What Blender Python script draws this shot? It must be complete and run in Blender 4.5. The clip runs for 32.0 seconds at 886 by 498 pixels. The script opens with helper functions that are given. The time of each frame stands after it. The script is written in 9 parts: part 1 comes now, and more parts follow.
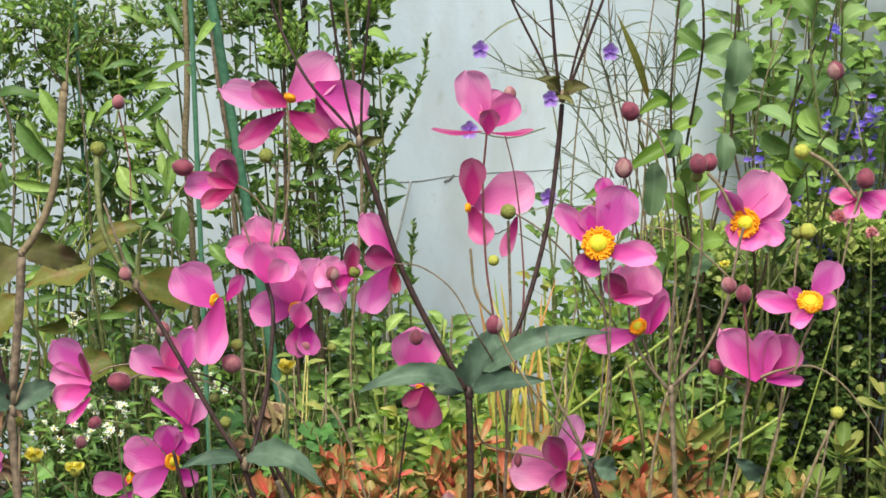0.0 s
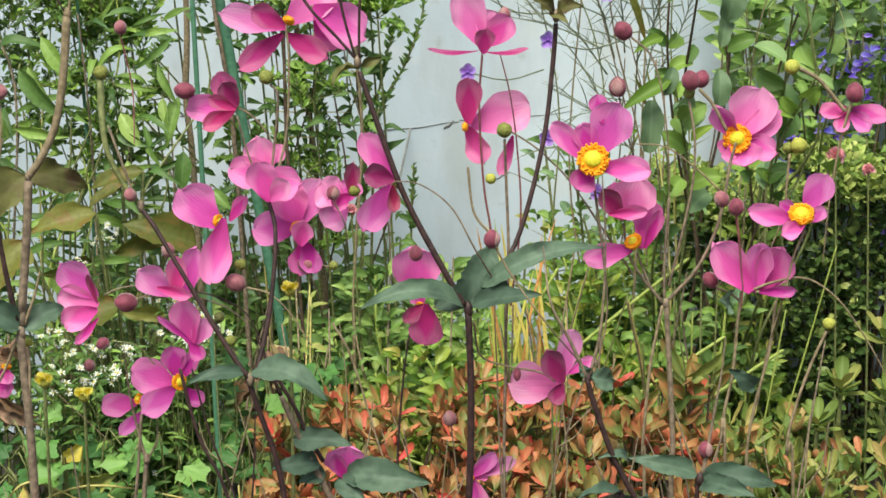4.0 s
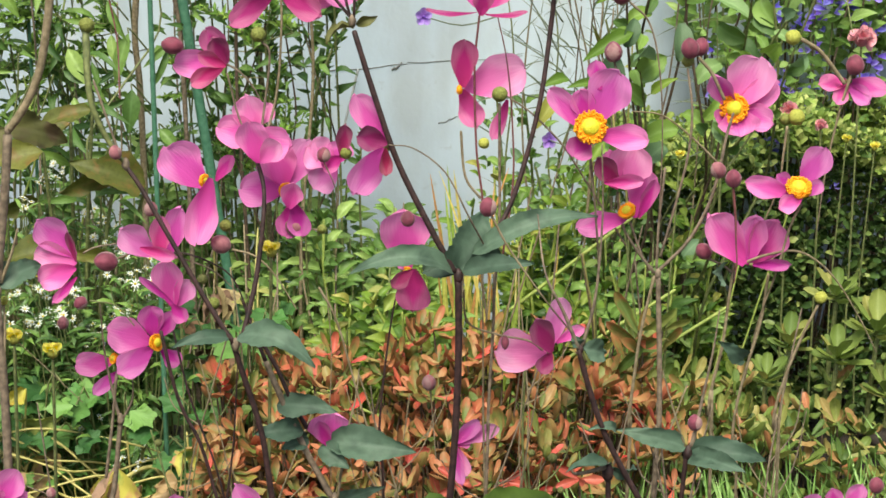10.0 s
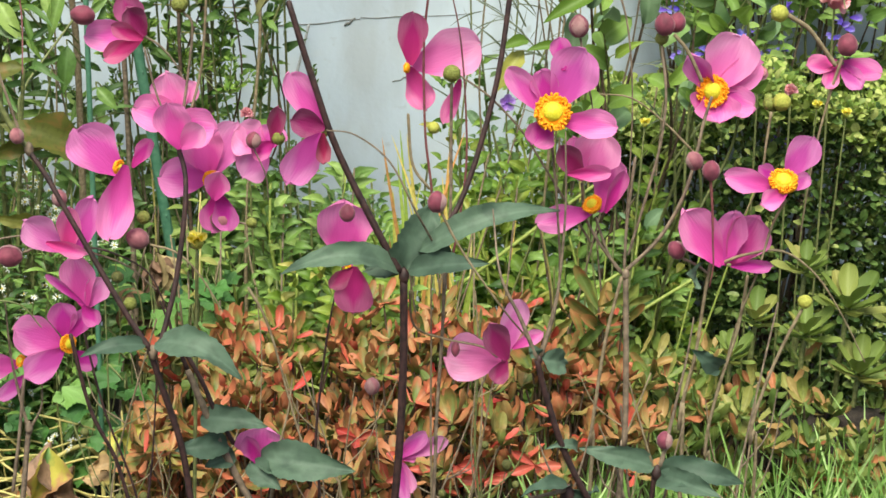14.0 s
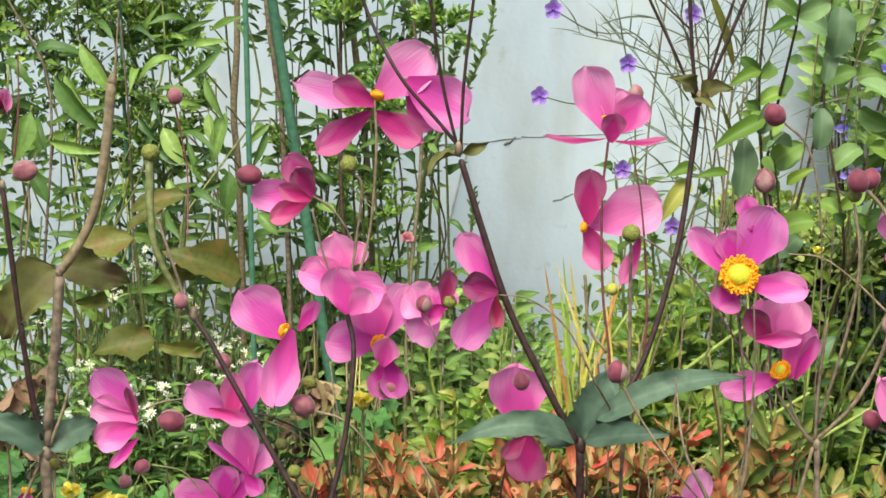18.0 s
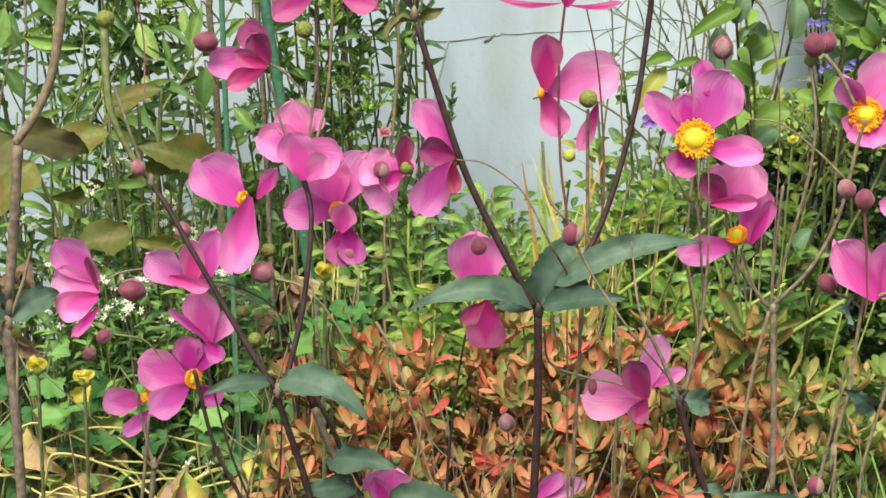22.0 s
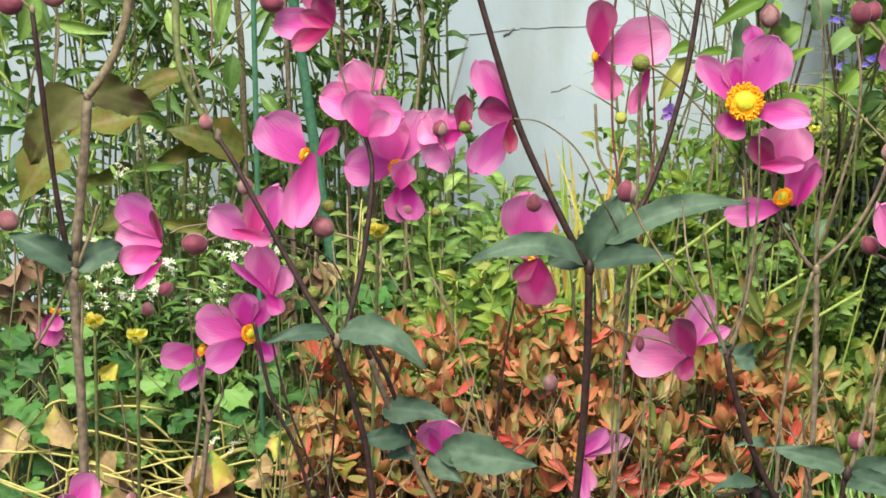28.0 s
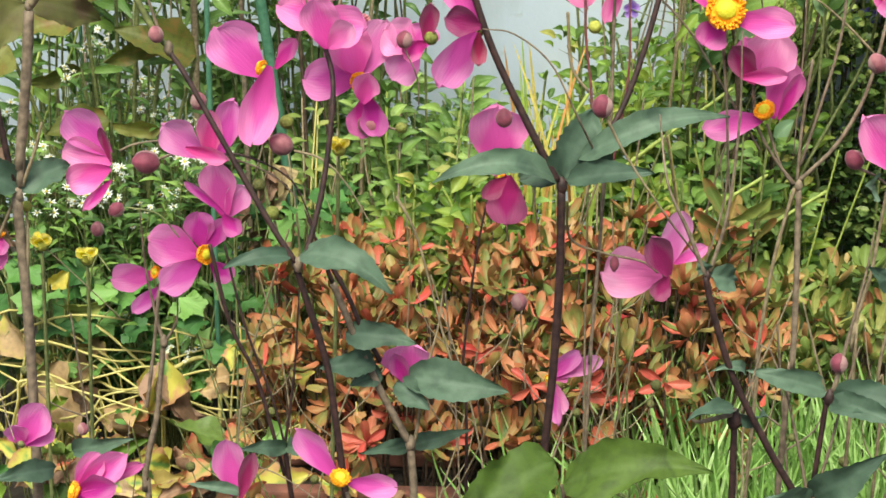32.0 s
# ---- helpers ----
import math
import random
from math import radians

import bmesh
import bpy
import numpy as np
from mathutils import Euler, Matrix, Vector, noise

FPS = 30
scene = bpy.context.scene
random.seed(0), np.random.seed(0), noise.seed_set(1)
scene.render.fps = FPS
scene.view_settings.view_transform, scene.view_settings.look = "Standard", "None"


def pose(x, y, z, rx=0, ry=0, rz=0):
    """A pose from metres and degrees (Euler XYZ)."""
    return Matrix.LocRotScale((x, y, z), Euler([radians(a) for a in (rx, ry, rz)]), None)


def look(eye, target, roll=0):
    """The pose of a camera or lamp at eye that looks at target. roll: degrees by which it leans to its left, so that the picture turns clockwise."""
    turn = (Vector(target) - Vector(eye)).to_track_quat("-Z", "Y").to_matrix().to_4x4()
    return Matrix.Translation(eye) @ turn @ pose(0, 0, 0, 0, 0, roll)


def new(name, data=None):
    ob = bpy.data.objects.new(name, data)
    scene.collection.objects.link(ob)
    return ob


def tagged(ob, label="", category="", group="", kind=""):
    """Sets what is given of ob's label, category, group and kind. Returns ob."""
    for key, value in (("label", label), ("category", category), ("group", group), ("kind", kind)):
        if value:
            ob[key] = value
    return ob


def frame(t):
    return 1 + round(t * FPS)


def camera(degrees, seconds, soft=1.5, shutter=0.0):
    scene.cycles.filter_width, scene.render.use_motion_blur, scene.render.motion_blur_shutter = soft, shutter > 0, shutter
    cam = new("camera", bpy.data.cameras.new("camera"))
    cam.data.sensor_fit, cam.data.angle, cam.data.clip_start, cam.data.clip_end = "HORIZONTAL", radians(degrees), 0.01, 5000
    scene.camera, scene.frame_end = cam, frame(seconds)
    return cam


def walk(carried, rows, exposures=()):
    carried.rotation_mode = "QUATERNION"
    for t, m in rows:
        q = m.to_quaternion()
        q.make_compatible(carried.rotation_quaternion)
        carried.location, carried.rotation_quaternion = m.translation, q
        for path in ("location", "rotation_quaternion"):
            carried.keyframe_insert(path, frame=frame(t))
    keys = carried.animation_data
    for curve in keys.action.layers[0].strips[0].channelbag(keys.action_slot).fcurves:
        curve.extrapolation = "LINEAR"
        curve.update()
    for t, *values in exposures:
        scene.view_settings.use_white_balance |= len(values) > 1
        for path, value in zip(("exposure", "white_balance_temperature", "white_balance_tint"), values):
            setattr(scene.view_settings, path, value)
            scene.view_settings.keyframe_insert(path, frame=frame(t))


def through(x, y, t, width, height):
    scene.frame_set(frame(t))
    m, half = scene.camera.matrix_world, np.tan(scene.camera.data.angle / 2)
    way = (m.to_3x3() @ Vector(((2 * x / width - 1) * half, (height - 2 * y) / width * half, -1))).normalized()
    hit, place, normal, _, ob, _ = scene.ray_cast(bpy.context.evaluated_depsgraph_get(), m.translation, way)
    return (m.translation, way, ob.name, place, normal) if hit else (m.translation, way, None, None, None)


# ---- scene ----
# ---- camera and its walk ----
cam = camera(28, 32.0, soft=1.6)

# seconds, place in metres, then pitch, heading and lean in degrees
WALK = [
    (0.0, 0.0044, 0.0012, 0.9518, -11.782, 0.221, -0.115),
    (0.5, 0.0095, -0.0077, 0.9460, -11.912, 0.516, -0.507),
    (1.0, 0.0054, -0.0128, 0.9463, -12.133, 0.575, -0.730),
    (1.5, 0.0127, -0.0191, 0.9441, -12.069, 0.679, -0.940),
    (2.0, 0.0048, -0.0231, 0.9411, -11.776, 0.245, -0.930),
    (2.5, -0.0118, -0.0234, 0.9433, -11.630, -0.457, -0.751),
    (3.0, -0.0091, -0.0237, 0.9438, -11.810, -0.721, -0.737),
    (3.5, -0.0006, -0.0245, 0.9425, -12.422, -0.376, -0.788),
    (4.0, 0.0064, -0.0239, 0.9324, -13.037, 0.307, -0.911),
    (4.5, 0.0080, -0.0220, 0.9259, -13.575, 0.676, -0.937),
    (6.5, -0.0013, -0.0196, 0.9304, -15.059, 0.091, -0.539),
    (7.0, 0.0051, -0.0190, 0.9311, -15.524, -0.217, -0.635),
    (7.5, 0.0137, -0.0162, 0.9275, -16.163, -0.597, -0.688),
    (8.0, 0.0077, -0.0167, 0.9263, -16.399, -0.792, -0.590),
    (8.5, 0.0005, -0.0188, 0.9270, -15.905, -0.849, -0.379),
    (9.0, -0.0134, -0.0107, 0.9297, -15.575, -1.394, 0.149),
    (9.5, -0.0268, 0.0002, 0.9369, -15.478, -1.981, 0.677),
    (10.0, -0.0336, 0.0017, 0.9458, -15.233, -2.386, 1.006),
    (10.5, -0.0283, 0.0041, 0.9465, -15.190, -2.226, 0.973),
    (11.0, -0.0284, 0.0070, 0.9415, -15.146, -2.220, 1.013),
    (11.5, -0.0282, 0.0125, 0.9403, -15.320, -2.426, 1.175),
    (12.0, -0.0289, 0.0252, 0.9403, -15.698, -2.536, 1.348),
    (12.5, -0.0366, 0.0437, 0.9364, -16.458, -2.878, 1.547),
    (13.0, -0.0355, 0.0642, 0.9284, -16.986, -3.342, 1.715),
    (13.5, -0.0279, 0.0882, 0.9352, -16.993, -3.883, 1.932),
    (15.5, -0.0193, 0.1423, 0.9504, -15.841, -2.348, 1.374),
    (16.0, -0.0260, 0.1505, 0.9478, -15.321, -1.040, 0.990),
    (16.5, -0.0316, 0.1525, 0.9496, -14.673, -0.454, 0.905),
    (17.0, -0.0286, 0.1568, 0.9595, -14.343, -0.075, 0.921),
    (17.5, -0.0210, 0.1559, 0.9603, -14.026, 0.786, 0.918),
    (18.0, -0.0328, 0.1555, 0.9617, -13.789, 1.336, 0.717),
    (18.5, -0.0404, 0.1577, 0.9648, -13.869, 1.605, 0.676),
    (19.0, -0.0451, 0.1556, 0.9669, -14.879, 1.506, 0.572),
    (19.5, -0.0386, 0.1476, 0.9417, -15.668, 1.565, 0.373),
    (20.0, -0.0306, 0.1438, 0.9376, -16.567, 1.296, 0.370),
    (20.5, -0.0328, 0.1439, 0.9375, -16.936, 0.670, 0.506),
    (21.0, -0.0316, 0.1482, 0.9422, -17.277, 0.490, 0.600),
    (21.5, -0.0188, 0.1386, 0.9432, -17.132, 1.052, 0.338),
    (22.0, -0.0167, 0.1473, 0.9413, -16.587, 1.000, 0.452),
    (22.5, -0.0156, 0.1460, 0.9309, -15.636, 0.690, 0.465),
    (23.0, -0.0107, 0.1395, 0.9354, -15.142, 0.294, 0.513),
    (23.5, -0.0117, 0.1390, 0.9359, -14.841, -0.002, 0.630),
    (24.0, -0.0213, 0.1342, 0.9356, -14.675, -0.258, 0.809),
    (24.5, -0.0168, 0.1336, 0.9345, -14.638, -0.022, 0.846),
    (25.0, -0.0232, 0.1322, 0.9373, -15.101, -0.011, 0.981),
    (25.5, -0.0273, 0.1338, 0.9308, -15.582, 0.220, 1.064),
    (26.0, -0.0349, 0.1345, 0.9239, -15.825, 0.704, 1.051),
    (26.5, -0.0436, 0.1333, 0.9285, -16.031, 1.290, 1.041),
    (28.5, -0.0432, 0.1113, 0.9203, -16.720, 0.780, 1.315),
    (29.0, -0.0446, 0.1189, 0.9107, -18.201, 0.497, 1.514),
    (29.5, -0.0506, 0.1317, 0.9059, -19.552, -0.039, 1.750),
    (30.0, -0.0492, 0.1430, 0.9104, -20.369, -0.345, 1.923),
    (30.5, -0.0585, 0.1502, 0.9132, -20.565, -0.656, 1.889),
    (31.0, -0.0621, 0.1542, 0.9167, -20.428, -0.784, 1.723),
    (31.5, -0.0570, 0.1569, 0.9217, -20.201, -0.956, 1.568),
    (32.0, -0.0502, 0.1581, 0.9242, -19.783, -0.714, 1.334),
]
walk(cam, [(t, pose(x, y, z, 90 + pitch, 0, heading) @ pose(0, 0, 0, 0, 0, lean)) for t, x, y, z, pitch, heading, lean in WALK],
     exposures=[(0.0, 1.46, 6880, 1), (4.0, 1.46, 6900, 0), (16.0, 1.55, 6900, 0), (32.0, 1.61, 6960, -2)])

# ---- sky and sun: an overcast afternoon ----
world = bpy.data.worlds.new("overcast_sky")
world.use_nodes = True
scene.world = world
wn, wl = world.node_tree.nodes, world.node_tree.links
sky = wn.new("ShaderNodeTexSky")
sky.sky_type, sky.sun_disc = "NISHITA", False
sky.sun_elevation, sky.sun_rotation = radians(60), radians(193)
sky.air_density, sky.dust_density = 1.0, 3.5
wl.new(sky.outputs["Color"], wn["Background"].inputs["Color"])
wn["Background"].inputs["Strength"].default_value = 0.050

sun = new("sun", bpy.data.lights.new("sun", "SUN"))
sun.data.energy, sun.data.angle, sun.data.color = 1.75, radians(32), (1.0, 0.96, 0.88)
sun.matrix_world = look((-0.5, -1.0, 4.0), (0, 1.2, 0.2))


# ---- materials ----
def ramp(nodes, links, fac, stops):
    r = nodes.new("ShaderNodeValToRGB")
    el = r.color_ramp.elements
    while len(el) < len(stops):
        el.new(0.5)
    for e, (at, col) in zip(el, stops):
        e.position, e.color = at, (*col, 1)
    links.new(fac, r.inputs["Fac"])
    return r.outputs["Color"]


def blank(name):
    m = bpy.data.materials.new(name)
    m.use_nodes = True
    n, l = m.node_tree.nodes, m.node_tree.links
    return m, n, l, n["Principled BSDF"]


def noise_fac(n, l, scale, detail=4.0, coord="Object", distort=0.0):
    tc = n.new("ShaderNodeTexCoord")
    t = n.new("ShaderNodeTexNoise")
    t.inputs["Scale"].default_value, t.inputs["Detail"].default_value = scale, detail
    t.inputs["Distortion"].default_value = distort
    l.new(tc.outputs[coord], t.inputs["Vector"])
    return t.outputs["Fac"]


def mixed(n, l, a, b, fac):
    mx = n.new("ShaderNodeMix")
    mx.data_type = "RGBA"
    l.new(fac, mx.inputs[0])
    for sock, v in ((mx.inputs[6], a), (mx.inputs[7], b)):
        if isinstance(v, tuple):
            sock.default_value = (*v, 1)
        else:
            l.new(v, sock)
    return mx.outputs[2]


def bumped(n, l, bsdf, fac, strength, dist=0.001):
    b = n.new("ShaderNodeBump")
    b.inputs["Strength"].default_value, b.inputs["Distance"].default_value = strength, dist
    l.new(fac, b.inputs["Height"])
    l.new(b.outputs["Normal"], bsdf.inputs["Normal"])


def thin_leaf(m, n, l, bsdf, colour, share=0.3):
    """Lets some light through a leaf or petal."""
    t = n.new("ShaderNodeBsdfTranslucent")
    l.new(colour, t.inputs["Color"])
    mx = n.new("ShaderNodeMixShader")
    mx.inputs[0].default_value = share
    l.new(bsdf.outputs[0], mx.inputs[1])
    l.new(t.outputs[0], mx.inputs[2])
    l.new(mx.outputs[0], n["Material Output"].inputs["Surface"])


def leaf_material(name, stops, rough=0.5, through=0.25, blotch=None, per_island=False, tip=None):
    """Leaf colours drawn leaf by leaf from the stops, with mottling, a paler midrib and fine veins."""
    m, n, l, b = blank(name)
    if per_island:
        pick = n.new("ShaderNodeNewGeometry").outputs["Random Per Island"]
    else:
        pick = n.new("ShaderNodeObjectInfo").outputs["Random"]
    col = ramp(n, l, pick, stops)
    mott = noise_fac(n, l, 160, 3)
    dark = n.new("ShaderNodeHueSaturation")
    dark.inputs["Value"].default_value = 0.62
    l.new(col, dark.inputs["Color"])
    col = mixed(n, l, col, dark.outputs["Color"], ramp(n, l, mott, [(0.45, (0, 0, 0)), (0.75, (0.8, 0.8, 0.8))]))
    if blotch:
        spots = ramp(n, l, noise_fac(n, l, 55, 5, "Object", 0.6), [(0.52, (0, 0, 0)), (0.68, (0.85, 0.85, 0.85))])
        col = mixed(n, l, col, blotch, spots)
    uv = n.new("ShaderNodeUVMap")
    sep = n.new("ShaderNodeSeparateXYZ")
    l.new(uv.outputs["UV"], sep.inputs[0])
    rib = n.new("ShaderNodeMath")
    rib.operation = "ABSOLUTE"
    l.new(sep.outputs["X"], rib.inputs[0])
    pale = n.new("ShaderNodeHueSaturation")
    pale.inputs["Value"].default_value, pale.inputs["Saturation"].default_value = 1.25, 0.9
    l.new(col, pale.inputs["Color"])
    col = mixed(n, l, pale.outputs["Color"], col, ramp(n, l, rib.outputs[0], [(0.03, (0.3, 0.3, 0.3)), (0.1, (1, 1, 1))]))
    if tip:
        edge = n.new("ShaderNodeMath")
        edge.operation = "MULTIPLY_ADD"
        edge.inputs[1].default_value = 0.9
        l.new(rib.outputs[0], edge.inputs[0])
        l.new(sep.outputs["Y"], edge.inputs[2])
        warm = n.new("ShaderNodeMath")
        warm.operation = "MULTIPLY"
        l.new(ramp(n, l, edge.outputs[0], [(0.45, (0, 0, 0)), (1.2, (1, 1, 1))]), warm.inputs[0])
        l.new(ramp(n, l, noise_fac(n, l, 30, 3), [(0.38, (0, 0, 0)), (0.6, (0.9, 0.9, 0.9))]), warm.inputs[1])
        col = mixed(n, l, col, tip, warm.outputs[0])
    l.new(col, b.inputs["Base Color"])
    b.inputs["Roughness"].default_value = rough
    b.inputs["Specular IOR Level"].default_value = 0.35
    bumped(n, l, b, mott, 0.35, 0.0008)
    thin_leaf(m, n, l, b, col, through * 0.65)
    return m


def petal_material(name, edge, heart, streak, through=0.3):
    """A tepal: deeper towards its heart, partly as painted shading, with fine lengthwise veins."""
    m, n, l, b = blank(name)
    uv = n.new("ShaderNodeUVMap")
    sep = n.new("ShaderNodeSeparateXYZ")
    l.new(uv.outputs["UV"], sep.inputs[0])
    # the heart's own deeper tone, darkened further to paint shading into the petal
    body = mixed(n, l, heart, edge, ramp(n, l, sep.outputs["Y"], [(0.05, (0, 0, 0)), (0.75, (1, 1, 1))]))
    stretch = n.new("ShaderNodeMapping")
    stretch.inputs["Scale"].default_value = (11.0, 0.9, 1.0)
    l.new(uv.outputs["UV"], stretch.inputs["Vector"])
    vein = n.new("ShaderNodeTexNoise")
    vein.inputs["Scale"].default_value, vein.inputs["Detail"].default_value = 2.2, 4
    l.new(stretch.outputs["Vector"], vein.inputs["Vector"])
    vfac = ramp(n, l, vein.outputs["Fac"], [(0.40, (0, 0, 0)), (0.70, (0.55, 0.55, 0.55))])
    col = mixed(n, l, body, streak, vfac)
    rim = n.new("ShaderNodeMath")
    rim.operation = "MULTIPLY_ADD"
    rim.inputs[1].default_value = 1.25
    side = n.new("ShaderNodeMath")
    side.operation = "ABSOLUTE"
    l.new(sep.outputs["X"], side.inputs[0])
    l.new(side.outputs[0], rim.inputs[0])
    l.new(sep.outputs["Y"], rim.inputs[2])
    light = n.new("ShaderNodeHueSaturation")
    light.inputs["Saturation"].default_value, light.inputs["Value"].default_value = 0.82, 1.13
    l.new(col, light.inputs["Color"])
    col = mixed(n, l, col, light.outputs["Color"], ramp(n, l, rim.outputs[0], [(0.75, (0, 0, 0)), (1.35, (1, 1, 1))]))
    rnd = n.new("ShaderNodeObjectInfo")
    hs = n.new("ShaderNodeHueSaturation")
    vary = n.new("ShaderNodeMapRange")
    vary.inputs["To Min"].default_value, vary.inputs["To Max"].default_value = 0.80, 1.10
    l.new(rnd.outputs["Random"], vary.inputs["Value"])
    l.new(vary.outputs["Result"], hs.inputs["Value"])
    tone = n.new("ShaderNodeMapRange")
    tone.inputs["To Min"].default_value, tone.inputs["To Max"].default_value = 0.485, 0.512
    l.new(rnd.outputs["Random"], tone.inputs["Value"])
    l.new(tone.outputs["Result"], hs.inputs["Hue"])
    l.new(col, hs.inputs["Color"])
    l.new(hs.outputs["Color"], b.inputs["Base Color"])
    b.inputs["Roughness"].default_value = 0.55
    b.inputs["Specular IOR Level"].default_value = 0.3
    b.inputs["Sheen Weight"].default_value = 0.15
    bumped(n, l, b, vein.outputs["Fac"], 0.55, 0.0008)
    thin_leaf(m, n, l, b, hs.outputs["Color"], through)
    return m


def plain_material(name, a, b_col, scale, rough=0.6, bump=0.4, lo=0.35, hi=0.65, dist=0.0008):
    """Two tones mingled by noise, with relief."""
    m, n, l, b = blank(name)
    f = noise_fac(n, l, scale, 6)
    l.new(ramp(n, l, f, [(lo, a), (hi, b_col)]), b.inputs["Base Color"])
    b.inputs["Roughness"].default_value = rough
    bumped(n, l, b, f, bump, dist)
    return m


def rim_leaf_material(name, inner, rim_col, tip_col):
    """A dying leaf: green along its ribs, fading to yellow and rust from the rim inward."""
    m, n, l, b = blank(name)
    uv = n.new("ShaderNodeUVMap")
    sep = n.new("ShaderNodeSeparateXYZ")
    l.new(uv.outputs["UV"], sep.inputs[0])
    side = n.new("ShaderNodeMath")
    side.operation = "ABSOLUTE"
    l.new(sep.outputs["X"], side.inputs[0])
    rough = n.new("ShaderNodeMath")
    rough.operation = "MULTIPLY_ADD"
    rough.inputs[1].default_value = 0.45
    l.new(noise_fac(n, l, 130, 5), rough.inputs[0])
    l.new(side.outputs[0], rough.inputs[2])
    away = n.new("ShaderNodeMath")
    away.operation = "MULTIPLY_ADD"
    away.inputs[1].default_value = 0.22
    l.new(sep.outputs["Y"], away.inputs[0])
    l.new(rough.outputs[0], away.inputs[2])
    col = ramp(n, l, away.outputs[0], [(0.30, inner), (0.50, rim_col), (0.66, rim_col), (0.80, tip_col)])
    l.new(col, b.inputs["Base Color"])
    b.inputs["Roughness"].default_value = 0.6
    bumped(n, l, b, noise_fac(n, l, 240, 3), 0.4, 0.0008)
    thin_leaf(m, n, l, b, col, 0.25)
    return m


M = {}
M["rim_yellow"] = rim_leaf_material("leaf_yellow_rimmed", (0.14, 0.28, 0.07), (0.55, 0.50, 0.10), (0.50, 0.26, 0.13))
M["rim_rust"] = rim_leaf_material("leaf_rust_rimmed", (0.26, 0.32, 0.08), (0.58, 0.34, 0.15), (0.55, 0.13, 0.08))
M["pink"] = petal_material("tepal_pink", (0.80, 0.125, 0.52), (0.60, 0.040, 0.34), (0.66, 0.065, 0.40))
M["magenta"] = petal_material("tepal_magenta", (0.62, 0.035, 0.37), (0.46, 0.013, 0.24), (0.50, 0.018, 0.27))
M["pale"] = petal_material("tepal_pale_pink", (0.83, 0.23, 0.56), (0.68, 0.09, 0.40), (0.74, 0.14, 0.46))
M["rose"] = petal_material("tepal_rose", (0.76, 0.09, 0.42), (0.60, 0.035, 0.25), (0.64, 0.05, 0.30))
M["wine"] = petal_material("tepal_wine_red", (0.33, 0.013, 0.12), (0.25, 0.009, 0.085), (0.28, 0.010, 0.10), 0.15)
M["cerise"] = petal_material("tepal_cerise", (0.52, 0.022, 0.21), (0.38, 0.012, 0.13), (0.42, 0.015, 0.155), 0.2)
M["crimson"] = petal_material("tepal_crimson_back", (0.42, 0.022, 0.13), (0.30, 0.012, 0.08), (0.34, 0.015, 0.1), 0.15)
M["anther"] = plain_material("anther_orange", (0.88, 0.27, 0.005), (0.95, 0.45, 0.015), 900, 0.7)
M["dome"] = plain_material("carpel_dome_yellow", (0.66, 0.58, 0.02), (0.78, 0.70, 0.05), 1200, 0.6, 0.8)
M["seed_head"] = plain_material("green_seed_head", (0.13, 0.15, 0.025), (0.25, 0.27, 0.06), 900, 0.7, 0.9)
M["seed_lime"] = plain_material("lime_seed_head", (0.32, 0.34, 0.05), (0.46, 0.46, 0.09), 900, 0.7, 0.9)
M["seed_dark"] = plain_material("olive_seed_head", (0.07, 0.08, 0.02), (0.15, 0.15, 0.04), 900, 0.7, 0.9)
M["bud"] = plain_material("burgundy_bud", (0.12, 0.018, 0.04), (0.25, 0.045, 0.085), 180, 0.7, 0.3)
M["bud_pale"] = plain_material("dusty_pink_bud", (0.19, 0.05, 0.075), (0.36, 0.14, 0.16), 160, 0.75, 0.3)
M["bud_silver"] = plain_material("silvery_pink_bud_scale", (0.24, 0.105, 0.115), (0.38, 0.23, 0.225), 200, 0.8, 0.3)
for k in ("bud", "bud_pale", "bud_silver"):
    M[k].node_tree.nodes["Principled BSDF"].inputs["Sheen Weight"].default_value = 0.25
    M[k].node_tree.nodes["Principled BSDF"].inputs["Sheen Tint"].default_value = (1.0, 0.8, 0.8, 1)
M["stem_dark"] = plain_material("purple_brown_stem", (0.020, 0.009, 0.010), (0.058, 0.026, 0.025), 260, 0.6)
M["stem_tan"] = plain_material("dry_tan_stem", (0.17, 0.13, 0.075), (0.32, 0.25, 0.16), 260, 0.75)
M["stem_mauve"] = plain_material("mauve_grey_stem", (0.125, 0.092, 0.066), (0.285, 0.215, 0.155), 240, 0.7)
M["stem_red"] = plain_material("reddish_stem", (0.14, 0.035, 0.045), (0.24, 0.08, 0.08), 240, 0.6)
M["stem_green"] = plain_material("olive_green_stem", (0.10, 0.12, 0.04), (0.22, 0.24, 0.09), 240, 0.6)
M["stem_lime"] = plain_material("bright_green_stem", (0.24, 0.32, 0.06), (0.40, 0.46, 0.12), 200, 0.55)
M["anemone_leaf"] = leaf_material("anemone_leaf_grey_green", [(0, (0.068, 0.118, 0.082)), (1, (0.112, 0.178, 0.122))], 0.6, 0.2, (0.05, 0.085, 0.06))
M["anemone_leaf_deep"] = leaf_material("anemone_leaf_deep_green", [(0, (0.065, 0.115, 0.018)), (1, (0.095, 0.155, 0.026))], 0.65, 0.2, (0.035, 0.06, 0.012))
M["anemone_leaf_olive"] = leaf_material("anemone_leaf_olive", [(0, (0.10, 0.10, 0.03)), (1, (0.16, 0.16, 0.05))], 0.65, 0.2, (0.09, 0.055, 0.03))


